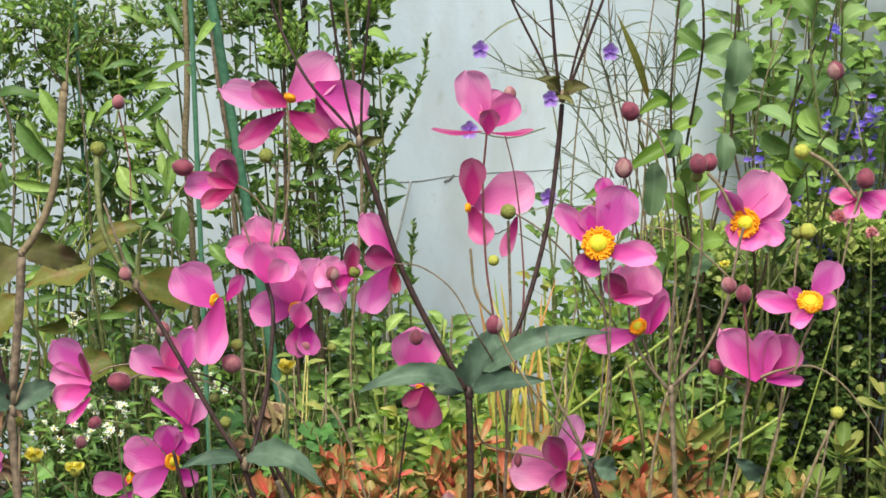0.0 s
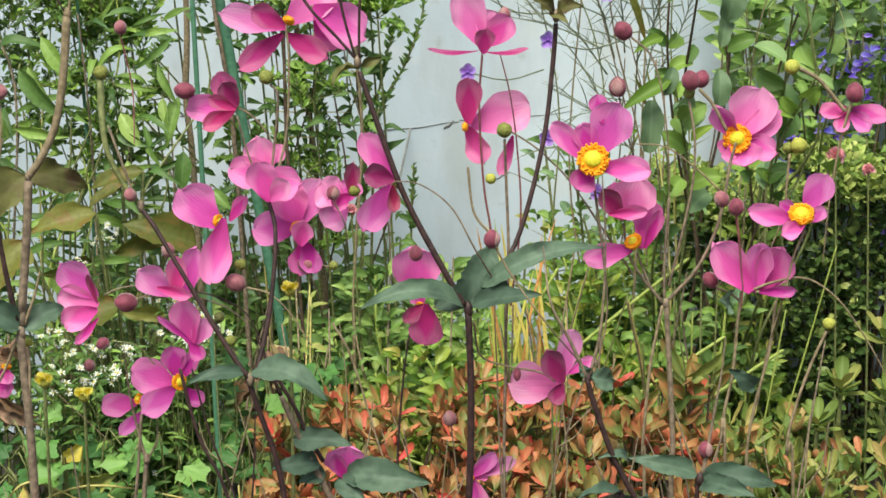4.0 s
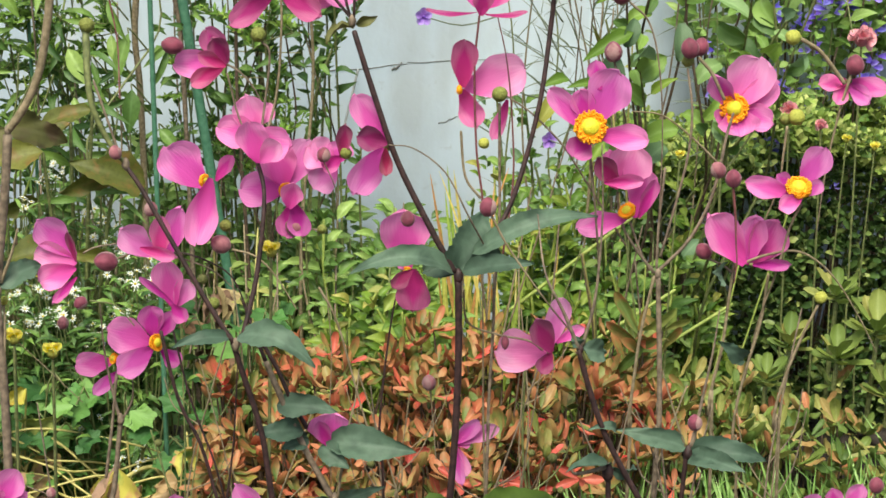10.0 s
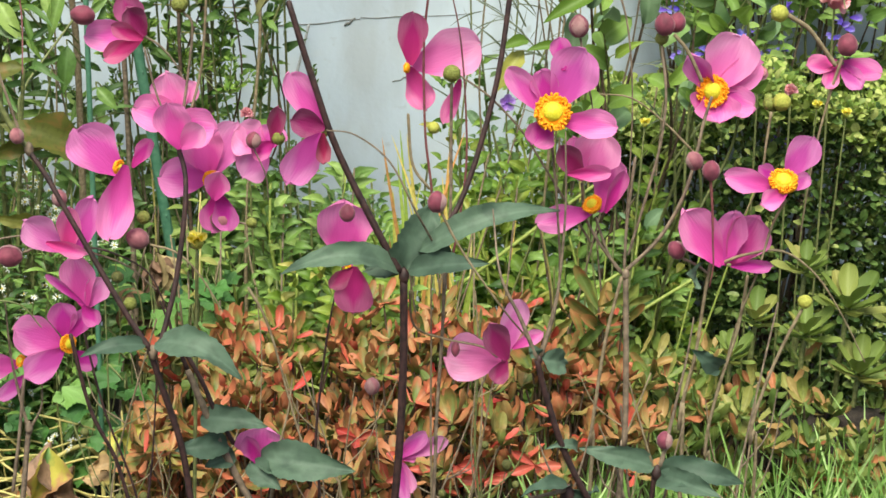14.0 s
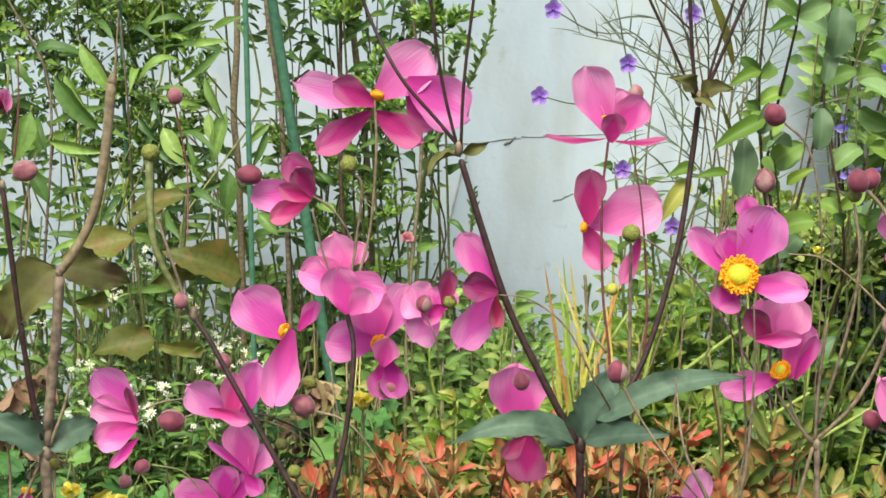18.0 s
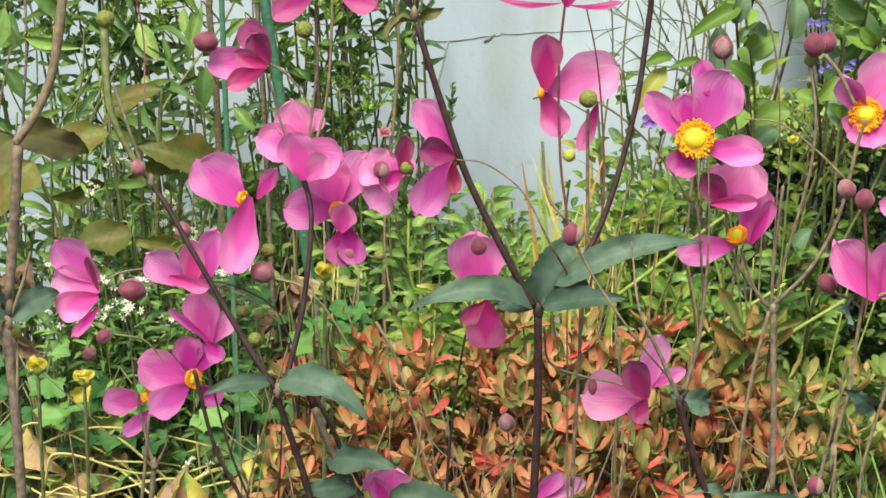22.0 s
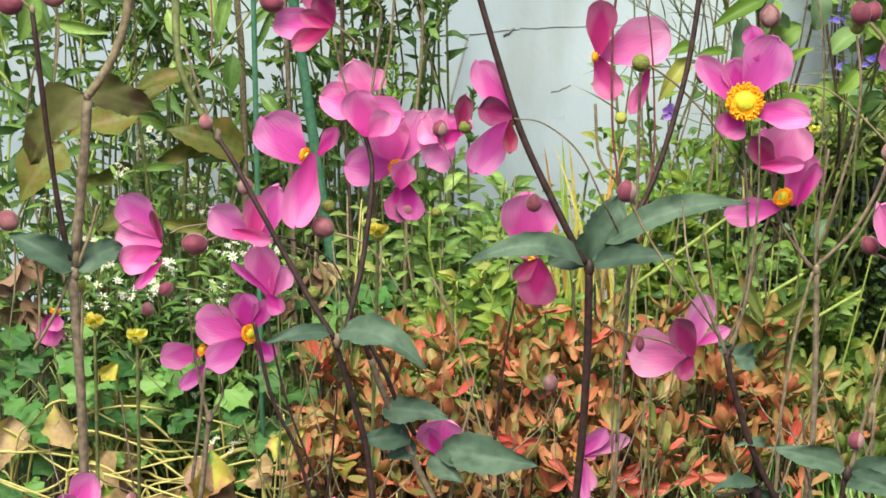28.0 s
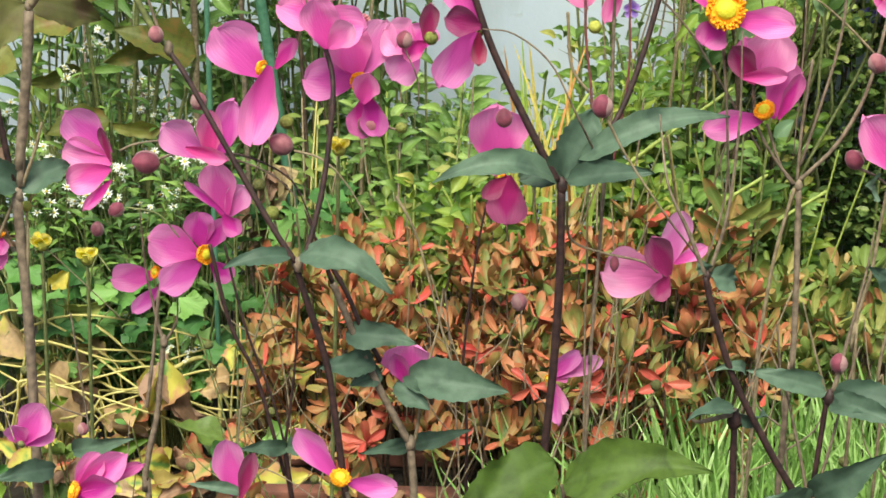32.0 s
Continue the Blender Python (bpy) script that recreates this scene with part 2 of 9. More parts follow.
# ---- mesh helpers ----
def part(name, data, material, parent, label=""):
    """Links one mesh (a bmesh, a mesh, or verts, faces and uvs) as one part under a thing or a part."""
    if isinstance(data, bmesh.types.BMesh):
        me = bpy.data.meshes.new(name)
        data.to_mesh(me)
        data.free()
    elif isinstance(data, tuple):
        me = mesh_of(name, *data)
    else:
        me = data
    if material and not me.materials:
        me.materials.append(M[material] if isinstance(material, str) else material)
    return child(name, me, parent, label)


def child(name, me, parent, label="", at=None):
    """A mesh object under a thing; at: its place in the world, if its mesh is not drawn there already."""
    ob = new(name, me)
    ob.parent = parent
    if parent is not None and parent.type == "EMPTY":
        ob.matrix_parent_inverse = Matrix.Translation(-parent.location)
    if at is not None:
        ob.matrix_basis = at
    return tagged(ob, label)


def thing(name, at, label, category, group="", kind=""):
    ob = new(name)
    ob.location = at
    ob.empty_display_size = 0.02
    return tagged(ob, label, category, group, kind)


def mesh_of(name, verts, faces, uvs=None, smooth=True):
    me = bpy.data.meshes.new(name)
    me.from_pydata([tuple(v) for v in verts], [], [tuple(f) for f in faces])
    if uvs is not None:
        layer = me.uv_layers.new(name="UVMap")
        idx = np.zeros(len(me.loops), dtype=np.int32)
        me.loops.foreach_get("vertex_index", idx)
        layer.data.foreach_set("uv", np.asarray(uvs, dtype=np.float32)[idx].ravel())
    if smooth:
        me.polygons.foreach_set("use_smooth", [True] * len(me.polygons))
    me.update()
    return me


def grid_faces(rows, cols, start=0, wrap=False):
    out = []
    for i in range(rows - 1):
        for j in range(cols if wrap else cols - 1):
            k = (j + 1) % cols
            a, b = start + i * cols, start + (i + 1) * cols
            out.append((a + j, a + k, b + k, b + j))
    return out


def spline(points, steps=6):
    """A smooth line through the points."""
    p = [Vector(q) for q in points]
    if len(p) < 3:
        return [p[0].lerp(p[1], i / 3) for i in range(4)]
    p = [2 * p[0] - p[1]] + p + [2 * p[-1] - p[-2]]
    out = []
    for i in range(1, len(p) - 2):
        a, b, c, d = p[i - 1 : i + 3]
        for s in range(steps):
            t = s / steps
            out.append(0.5 * (2 * b + (c - a) * t + (2 * a - 5 * b + 4 * c - d) * t * t + (3 * b - a - 3 * c + d) * t ** 3))
    return out + [p[-2]]


def tube(points, r0, r1, sides=7, steps=6, knots=0.0, seed=0):
    """A tapering, slightly uneven stem along the points."""
    line = spline(points, steps)
    line.insert(1, line[0].lerp(line[1], 0.12))
    line.insert(len(line) - 1, line[-1].lerp(line[-2], 0.12))
    rng = random.Random(seed)
    verts, up = [], Vector((0.13, -1, 0.21)).normalized()
    for i, q in enumerate(line):
        d = (line[min(i + 1, len(line) - 1)] - line[max(i - 1, 0)]).normalized()
        a = d.cross(up)
        a = a.normalized() if a.length > 1e-4 else d.orthogonal().normalized()
        b = d.cross(a)
        r = r0 + (r1 - r0) * i / (len(line) - 1)
        r *= 1 + knots * (rng.random() - 0.4)
        if i in (0, len(line) - 1):
            r *= 0.45
        for k in range(sides):
            w = 2 * math.pi * k / sides
            verts.append(q + (a * math.cos(w) + b * math.sin(w)) * r)
    n = len(line)
    faces = grid_faces(n, sides, 0, True)
    faces += [tuple(range(sides))[::-1], tuple(range((n - 1) * sides, n * sides))]
    return verts, faces


def joined(pieces):
    """Several (verts, faces) or (verts, faces, uvs) in one."""
    verts, faces, uvs = [], [], []
    for p in pieces:
        o = len(verts)
        verts += list(p[0])
        faces += [tuple(i + o for i in f) for f in p[1]]
        uvs += list(p[2]) if len(p) > 2 else [(0.5, 0.5)] * len(p[0])
    return verts, faces, uvs


def ball(at, axis, r, stretch=1.0, rings=8, sides=12, pinch=0.0, bumps=0.0, seed=0):
    """A rounded body along an axis; pinch draws its far end to a point."""
    rng = random.Random(seed)
    z = Vector(axis).normalized()
    x = z.orthogonal().normalized()
    y = z.cross(x)
    verts = []
    for i in range(rings + 1):
        w = math.pi * i / rings
        h, s = -math.cos(w), math.sin(w)
        s *= 1 - pinch * max(0.0, h) ** 2
        for k in range(sides):
            f = 2 * math.pi * k / sides + (i % 2) * math.pi / sides
            q = 1 + bumps * (rng.random() - 0.5)
            verts.append(Vector(at) + (x * math.cos(f) * s + y * math.sin(f) * s) * r * q + z * h * r * stretch * q)
    return verts, grid_faces(rings + 1, sides, 0, True)


VIEW = Vector((0.0, -1.0, 0.25)).normalized()


def blade(base, tip, width, cup=0.15, roll=0.0, bend=0.0, kind="obovate", rows=9, cols=7, ruffle=0.0, seed=0, facing=None, ragged=0.0, teeth=0.0):
    """A petal or leaf from base to tip. cup: how far its edges rise, bend: how far it arches, roll: degrees that it turns round its axis."""
    base, tip = Vector(base), Vector(tip)
    ax = tip - base
    ln = ax.length
    d = ax / ln
    n = Vector(facing) if facing is not None else VIEW
    n = n - d * n.dot(d)
    n = n.normalized() if n.length > 1e-3 else d.orthogonal().normalized()
    n = Matrix.Rotation(radians(roll), 3, d) @ n
    s = d.cross(n)
    rng = random.Random(seed)
    ph = [rng.uniform(0, 6.28) for _ in range(3)]
    verts, uvs = [], []
    for i in range(rows):
        t = 1 - (1 - i / (rows - 1)) ** 1.5
        if kind == "obovate":
            w = (0.16 + 0.84 * min(1.0, t / 0.55) ** 0.9) * (1 - max(0.0, (t - 0.5) / 0.5) ** 3.2) ** 0.5
        elif kind == "round":
            w = math.sqrt(max(0.0, 1 - (2 * min(max(t, 0.02), 1) - 1) ** 2)) ** 0.85
        elif kind == "lance":
            w = math.sin(math.pi * min(1, max(0.0, t)) ** 0.75) ** 0.9
        elif kind == "ovate":
            w = math.sin(math.pi * t ** 0.62) ** 0.8
        else:
            w = (1 - t) ** 0.45 * min(1, 0.35 + t * 4)
        w = max(w, 0.03) * width / 2
        for j in range(cols):
            v = 2 * j / (cols - 1) - 1
            lift = cup * width * (v * v) * w * 2 / max(width, 1e-6) + bend * ln * (4 * t * (1 - t))
            wav = ruffle * width * abs(v) * (math.sin(9 * t + ph[0] + 2 * v) + 0.6 * math.sin(17 * t + ph[1] * v))
            edge = 1 + 0.05 * math.sin(11 * t + ph[2] + v) * abs(v)
            edge *= 1 + teeth * abs(v) ** 3 * (((t * 9 + ph[0]) % 1.0) - 0.5 + 0.9 * math.sin(7 * t + ph[1] + 2 * v))
            far = t * ln * (1 + ragged * t ** 4 * (math.sin(2.6 * v + ph[1]) + 0.6 * math.sin(6.3 * v + ph[2]) - 0.6))
            puff = teeth * 0.10 * width * math.sin(3.1 * v * math.pi + 14 * t + ph[2]) * math.sin(11 * t + ph[1])
            verts.append(base + d * far + s * (v * w * edge) + n * (lift + wav + puff))
            uvs.append((v * 0.5, t))
    return verts, grid_faces(rows, cols), uvs


# ---- parts of the anemones ----
def stem(parent, points, r0, r1, material="stem_dark", name="stem", label=""):
    return part(name, tube(points, r0, r1, 8, 6, 0.07, len(points)), material, parent, label)


SEED = [0]


def petal(flower, base, tip, width, material="pink", cup=0.16, roll=0.0, bend=-0.07):
    SEED[0] += 1
    return part("petal", blade(base, tip, width, cup, roll, bend, "obovate", 14, 11, 0.03, SEED[0], None, 0.03), material, flower)


def flower_heart(plant, at, axis, r, label="", green=False):
    """The carpel dome of an open flower, with its ring of orange stamens."""
    SEED[0] += 1
    at, z = Vector(at), Vector(axis).normalized()
    f = part("flower", ball(at + z * r * 0.42, z, r * 0.56, 0.72, 8, 14, 0, 0.05, SEED[0]), "seed_head" if green else "dome", plant, label)
    x = z.orthogonal().normalized()
    y = z.cross(x)
    rng = random.Random(SEED[0])
    bits = [ball(at + z * r * 0.12, z, r * 0.98, 0.46, 6, 18, 0, 0.16, SEED[0])]
    for k in range(150):
        w = 2 * math.pi * (k + rng.random()) / 150
        out = rng.uniform(0.66, 1.0)
        foot = at + (x * math.cos(w) + y * math.sin(w)) * r * 0.4
        head = at + (x * math.cos(w) + y * math.sin(w)) * r * out + z * r * (0.62 - 0.25 * out + rng.uniform(-0.1, 0.1))
        bits.append(tube([foot, head], r * 0.022, r * 0.022, 3))
        bits.append(ball(head, head - foot, r * 0.085, 1.4, 3, 5))
    part("stamen_ring", joined(bits)[:2], "anther", f)
    return f


def flower_back(plant, at, axis, r, label=""):
    """The small green seat of a flower that is seen from behind or closed."""
    SEED[0] += 1
    return part("flower", ball(at, axis, r, 0.7, 5, 9, 0, 0.1, SEED[0]), "stem_green", plant, label)


def bud(plant, at, axis, r, stretch=1.05, material="bud", label="", scar=True):
    """A round closed bud with overlapping scales."""
    SEED[0] += 1
    at, z = Vector(at), Vector(axis).normalized()
    b = part("bud", ball(at, z, r, stretch, 8, 14, 0.25, 0.03, SEED[0]), material, plant, label)
    x = z.orthogonal().normalized()
    for k in range(3):
        s = Matrix.Rotation(2.1 * k + SEED[0], 3, z) @ x
        pts = []
        for i in range(6):
            w = math.pi * (0.12 + 0.66 * i / 5)
            for j in range(5):
                f = (j - 2) * 0.42 * math.sin(math.pi * (i + 0.6) / 6.2)
                o = Matrix.Rotation(f, 3, z) @ s
                h = -math.cos(w)
                q = math.sin(w) * (1 - 0.25 * max(0.0, h) ** 2)
                pts.append(at + (o * q * r + z * h * r * stretch) * (1.06 - 0.05 * abs(j - 2) / 2))
        part("scale", (pts, grid_faces(6, 5)), "bud_silver" if k == SEED[0] % 4 else material, b)
    return b


def seed_head(plant, at, r, material="seed_head", label=""):
    SEED[0] += 1
    return part("seed_head", ball(at, (0, 0, 1), r, 0.95, 9, 14, 0, 0.14, SEED[0]), material, plant, label)


def bract(plant, base, tip, width, roll=0.0, bend=0.1, cup=0.3, kind="ovate", material="anemone_leaf", ruffle=0.05, label=""):
    SEED[0] += 1
    return part("leaf", blade(base, tip, width, cup, roll, bend, kind, 30, 11, ruffle, SEED[0], None, 0.0, 0.15), material, plant, label)


def node_swelling(plant, at, r, material="stem_dark"):
    return part("node", ball(at, (0, 0, 1), r * 0.52, 1.7, 7, 9, 0.3, 0.2, int(r * 1e5)), material, plant)


# ---- ground and wall ----
M["soil"] = plain_material("dark_garden_soil", (0.018, 0.013, 0.009), (0.055, 0.042, 0.03), 60, 0.95, 0.9, 0.3, 0.7, 0.01)


def wall_material():
    m, n, l, b = blank("pale_painted_concrete")
    broad = noise_fac(n, l, 3.2, 5)
    fine = noise_fac(n, l, 120, 4)
    col = ramp(n, l, broad, [(0.32, (0.375, 0.46, 0.56)), (0.5, (0.49, 0.575, 0.685)), (0.68, (0.56, 0.64, 0.74))])
    specks = ramp(n, l, noise_fac(n, l, 34, 7), [(0.66, (0, 0, 0)), (0.76, (0.45, 0.45, 0.45))])
    col = mixed(n, l, col, (0.30, 0.31, 0.32), specks)
    tc = n.new("ShaderNodeTexCoord")
    mp = n.new("ShaderNodeMapping")
    mp.inputs["Scale"].default_value = (9, 1, 3.0)
    l.new(tc.outputs["Object"], mp.inputs["Vector"])
    runs = n.new("ShaderNodeTexNoise")
    runs.inputs["Scale"].default_value, runs.inputs["Detail"].default_value = 1.6, 5
    l.new(mp.outputs["Vector"], runs.inputs["Vector"])
    col = mixed(n, l, col, (0.36, 0.385, 0.41), ramp(n, l, runs.outputs["Fac"], [(0.50, (0, 0, 0)), (0.72, (0.5, 0.5, 0.5))]))
    cream = ramp(n, l, noise_fac(n, l, 7.5, 6, "Object", 0.8), [(0.56, (0, 0, 0)), (0.72, (0.5, 0.5, 0.5))])
    col = mixed(n, l, col, (0.60, 0.62, 0.63), cream)
    l.new(col, b.inputs["Base Color"])
    b.inputs["Roughness"].default_value = 0.8
    bumped(n, l, b, fine, 0.25, 0.002)
    return m


M["wall"] = wall_material()
M["crack"] = plain_material("crack_shadow_grey", (0.10, 0.10, 0.10), (0.22, 0.22, 0.22), 200, 0.9)


def slab(x0, x1, y0, y1, z0, z1, bevel=0.004):
    bm = bmesh.new()
    bmesh.ops.create_cube(bm, size=1.0)
    for v in bm.verts:
        v.co = Vector((x0 + (v.co.x + 0.5) * (x1 - x0), y0 + (v.co.y + 0.5) * (y1 - y0), z0 + (v.co.z + 0.5) * (z1 - z0)))
    if bevel:
        bmesh.ops.bevel(bm, geom=bm.edges, offset=bevel, segments=2, affect="EDGES", profile=0.6)
    return bm


def lay_ground():
    xs = [-60, -12, -4, -2] + [-1.4 + 0.05 * i for i in range(57)] + [2, 4, 12, 60]
    ys = [-60, -12, -4, -1] + [0.2 + 0.05 * i for i in range(52)] + [2.85, 4, 12, 60]
    verts = []
    for y in ys:
        for x in xs:
            near = abs(x) < 1.5 and 0.1 < y < 2.8
            h = 0.022 * noise.noise((x * 5, y * 5, 0.3)) + 0.010 * noise.noise((x * 17, y * 17, 2.1)) - 0.012 if near else -0.012
            verts.append((x, y, h))
    g = part("ground", (verts, grid_faces(len(ys), len(xs))), "soil", None)
    tagged(g, "dark damp garden soil under the plants", "ground", kind="structure")


lay_ground()
wall = tagged(part("wall_back", slab(-4.5, 4.5, 2.75, 2.95, -0.1, 2.3), "wall", None),
              "pale grey-blue painted concrete garden wall with stains", "wall", kind="structure")
rng = random.Random(4)
for x0, x1, z, r in ((-0.13, 0.02, 0.482, 0.0013), (0.02, 0.20, 0.497, 0.0008), (-0.004, 0.012, 0.4845, 0.0024), (-0.42, -0.30, 0.51, 0.0011), (0.07, 0.10, 0.40, 0.0012)):
    pts = [(x0 + (x1 - x0) * i / 7, 2.7498, z + 0.012 * i / 7 + rng.uniform(-0.002, 0.002)) for i in range(8)]
    part("crack", tube(pts, r, r * 0.5, 5, 2, 0.35, int(z * 999)), "crack", wall)
# ---- the anemones ----
centre_anemone = thing("anemone_plant", (0.000, 0.980, 0.0), 'tall anemone with dark purple stem, two grey-green bracts and pink flowers', "flower plant", "anemones in the bed")
stem(centre_anemone, [(0.0150, 0.9560, 0.6690), (0.0160, 0.9560, 0.6230), (0.0150, 0.9560, 0.5750), (0.0120, 0.9560, 0.5260), (0.0090, 0.9560, 0.4770), (0.0065, 0.9567, 0.4280), (0.0039, 0.9597, 0.3495), (-0.0100, 0.9700, 0.0000)], 0.0020, 0.0023, 'stem_dark')
node_swelling(centre_anemone, (0.0150, 0.9560, 0.6700), 0.0053, 'stem_dark')
stem(centre_anemone, [(0.0130, 0.9560, 0.6720), (0.0020, 0.9560, 0.6920), (-0.0190, 0.9600, 0.7330), (-0.0320, 0.9620, 0.7690), (-0.0440, 0.9650, 0.8060)], 0.0019, 0.0015, 'stem_dark')
stem(centre_anemone, [(0.0270, 0.9560, 0.6800), (0.0450, 0.9660, 0.7120), (0.0590, 0.9760, 0.7620), (0.0650, 0.9840, 0.8050), (0.0670, 0.9850, 0.8290)], 0.0014, 0.0014, 'stem_dark')
stem(centre_anemone, [(0.0170, 0.9560, 0.6720), (0.0270, 0.9560, 0.6800)], 0.0011, 0.0011, 'stem_dark')
node_swelling(centre_anemone, (0.0670, 0.9850, 0.8330), 0.0044, 'stem_mauve')
node_swelling(centre_anemone, (-0.0450, 0.9650, 0.8110), 0.0044, 'stem_mauve')
bract(centre_anemone, (0.0130, 0.9560, 0.6717), (-0.0474, 0.9440, 0.6732), 0.0152, 35, 0.29, 0.2, 'ovate', 'anemone_leaf', 0.06)
bract(centre_anemone, (0.0222, 0.9580, 0.6823), (0.0931, 0.9640, 0.7032), 0.0141, -28, 0.20, 0.2, 'ovate', 'anemone_leaf', 0.06)
bract(centre_anemone, (0.0168, 0.9570, 0.6728), (0.0301, 0.9680, 0.7055), 0.0285, 8, 0.05, 0.2, 'ovate', 'anemone_leaf', 0.06)
bract(centre_anemone, (0.0171, 0.9550, 0.6730), (0.0560, 0.9400, 0.6823), 0.0128, -30, 0.06, 0.2, 'ovate', 'anemone_leaf', 0.06)
bract(centre_anemone, (0.0140, 0.9560, 0.6720), (-0.0040, 0.9760, 0.6670), 0.0165, 40, 0.1, 0.2, 'ovate', 'anemone_leaf', 0.09)
stem(centre_anemone, [(-0.0440, 0.9650, 0.8110), (-0.0560, 0.9650, 0.8250), (-0.0730, 0.9650, 0.8450), (-0.0880, 0.9750, 0.8720), (-0.0950, 0.9750, 0.8960)], 0.0009, 0.0008, 'stem_dark')
stem(centre_anemone, [(-0.0460, 0.9650, 0.8130), (-0.0530, 0.9650, 0.8420), (-0.0590, 0.9650, 0.8820), (-0.0610, 0.9650, 0.9060)], 0.0008, 0.0008, 'stem_dark')
stem(centre_anemone, [(-0.0440, 0.9650, 0.8120), (-0.0430, 0.9650, 0.8420), (-0.0390, 0.9650, 0.8820), (-0.0370, 0.9650, 0.9060)], 0.0008, 0.0007, 'stem_dark')
bract(centre_anemone, (-0.0440, 0.9650, 0.8070), (-0.0590, 0.9550, 0.8000), 0.0078, 60, 0.2, 0.4, 'lance', 'anemone_leaf_olive', 0.1)
bract(centre_anemone, (-0.0430, 0.9650, 0.8090), (-0.0310, 0.9650, 0.8140), 0.0056, 10, 0.2, 0.4, 'lance', 'anemone_leaf_olive', 0.1)
stem(centre_anemone, [(0.0660, 0.9850, 0.8330), (0.0630, 0.9850, 0.8550), (0.0590, 0.9850, 0.8990)], 0.0010, 0.0009, 'stem_dark')
stem(centre_anemone, [(0.0650, 0.9850, 0.8330), (0.0550, 0.9850, 0.8540), (0.0380, 0.9850, 0.8880), (0.0340, 0.9850, 0.9050)], 0.0007, 0.0007, 'stem_dark')
stem(centre_anemone, [(0.0690, 0.9850, 0.8330), (0.0810, 0.9850, 0.8650), (0.0910, 0.9850, 0.8920), (0.0960, 0.9850, 0.9050)], 0.0009, 0.0008, 'stem_dark')
stem(centre_anemone, [(0.0690, 0.9850, 0.8330), (0.0750, 0.9850, 0.8580), (0.0830, 0.9850, 0.8860), (0.0860, 0.9850, 0.9050)], 0.0007, 0.0007, 'stem_dark')
stem(centre_anemone, [(0.0620, 0.9850, 0.8650), (0.0490, 0.9850, 0.8770), (0.0370, 0.9850, 0.8890)], 0.0005, 0.0004, 'stem_dark')
bract(centre_anemone, (0.0650, 0.9850, 0.8340), (0.0510, 0.9750, 0.8440), 0.0096, 30, 0.2, 0.3, 'lance', 'anemone_leaf_olive', 0.12)
bract(centre_anemone, (0.0680, 0.9850, 0.8340), (0.0820, 0.9750, 0.8390), 0.0096, -30, 0.2, 0.3, 'lance', 'anemone_leaf_olive', 0.12)
bract(centre_anemone, (0.0670, 0.9850, 0.8330), (0.0730, 0.9650, 0.8300), 0.0068, 0, 0.2, 0.3, 'lance', 'anemone_leaf_olive', 0.12)
stem(centre_anemone, [(0.0250, 0.9800, 0.8130), (0.0230, 0.9800, 0.7830), (0.0250, 0.9800, 0.7380), (0.0290, 0.9800, 0.7090), (0.0310, 0.9800, 0.6750)], 0.0006, 0.0007, 'stem_red')
stem(centre_anemone, [(0.0350, 0.9800, 0.8130), (0.0410, 0.9800, 0.7870), (0.0450, 0.9800, 0.7510), (0.0460, 0.9800, 0.7150), (0.0400, 0.9800, 0.6650)], 0.0003, 0.0007, 'stem_red')
f = flower_heart(centre_anemone, (0.0235, 0.9750, 0.8241), (0.0022, -0.0857, 0.9963), 0.0024)
petal(f, (0.0237, 0.9812, 0.8176), (0.0133, 0.9830, 0.8481), 0.0210, 'pale', cup=0.3)
petal(f, (0.0256, 0.9824, 0.8190), (0.0322, 0.9860, 0.8365), 0.0177, 'pale')
petal(f, (0.0270, 0.9758, 0.8177), (0.0412, 0.9748, 0.8340), 0.0164, 'rose', cup=0.2)
petal(f, (0.0253, 0.9696, 0.8141), (0.0268, 0.9670, 0.8288), 0.0118, 'cerise', cup=0.2)
petal(f, (0.0228, 0.9675, 0.8163), (-0.0060, 0.9644, 0.8180), 0.0043, 'cerise', roll=40, bend=-0.10)
petal(f, (0.0274, 0.9675, 0.8151), (0.0505, 0.9644, 0.8173), 0.0046, 'cerise', roll=-40, bend=-0.10)
bud(centre_anemone, (0.0380, 0.9920, 0.8340), (0.0012, 0.2042, 0.9789), 0.0036, 1.155, 'bud_pale')
f = flower_heart(centre_anemone, (0.0152, 0.9780, 0.7716), (-0.8760, 0.4724, -0.0974), 0.0026)
petal(f, (0.0165, 0.9798, 0.7725), (0.0174, 0.9782, 0.8000), 0.0155, 'cerise')
petal(f, (0.0178, 0.9864, 0.7707), (0.0522, 0.9870, 0.7828), 0.0257, 'pale', cup=0.15)
petal(f, (0.0159, 0.9839, 0.7711), (0.0258, 0.9834, 0.7492), 0.0145, 'rose', roll=15)
petal(f, (0.0424, 0.9868, 0.7647), (0.0346, 0.9880, 0.7410), 0.0086, 'rose', roll=20)
seed_head(centre_anemone, (0.0290, 0.9800, 0.7410), 0.0032, 'seed_lime')
seed_head(centre_anemone, (0.0370, 0.9740, 0.7700), 0.0045, 'seed_head')
stem(centre_anemone, [(0.0370, 0.9740, 0.7650), (0.0380, 0.9800, 0.7380), (0.0390, 0.9800, 0.6950), (0.0370, 0.9800, 0.6490)], 0.0008, 0.0009, 'stem_mauve')
stem(centre_anemone, [(0.0410, 0.9740, 0.7690), (0.0560, 0.9800, 0.7580), (0.0730, 0.9800, 0.7410), (0.0860, 0.9800, 0.7220), (0.1120, 0.9800, 0.6820)], 0.0005, 0.0006, 'stem_mauve')
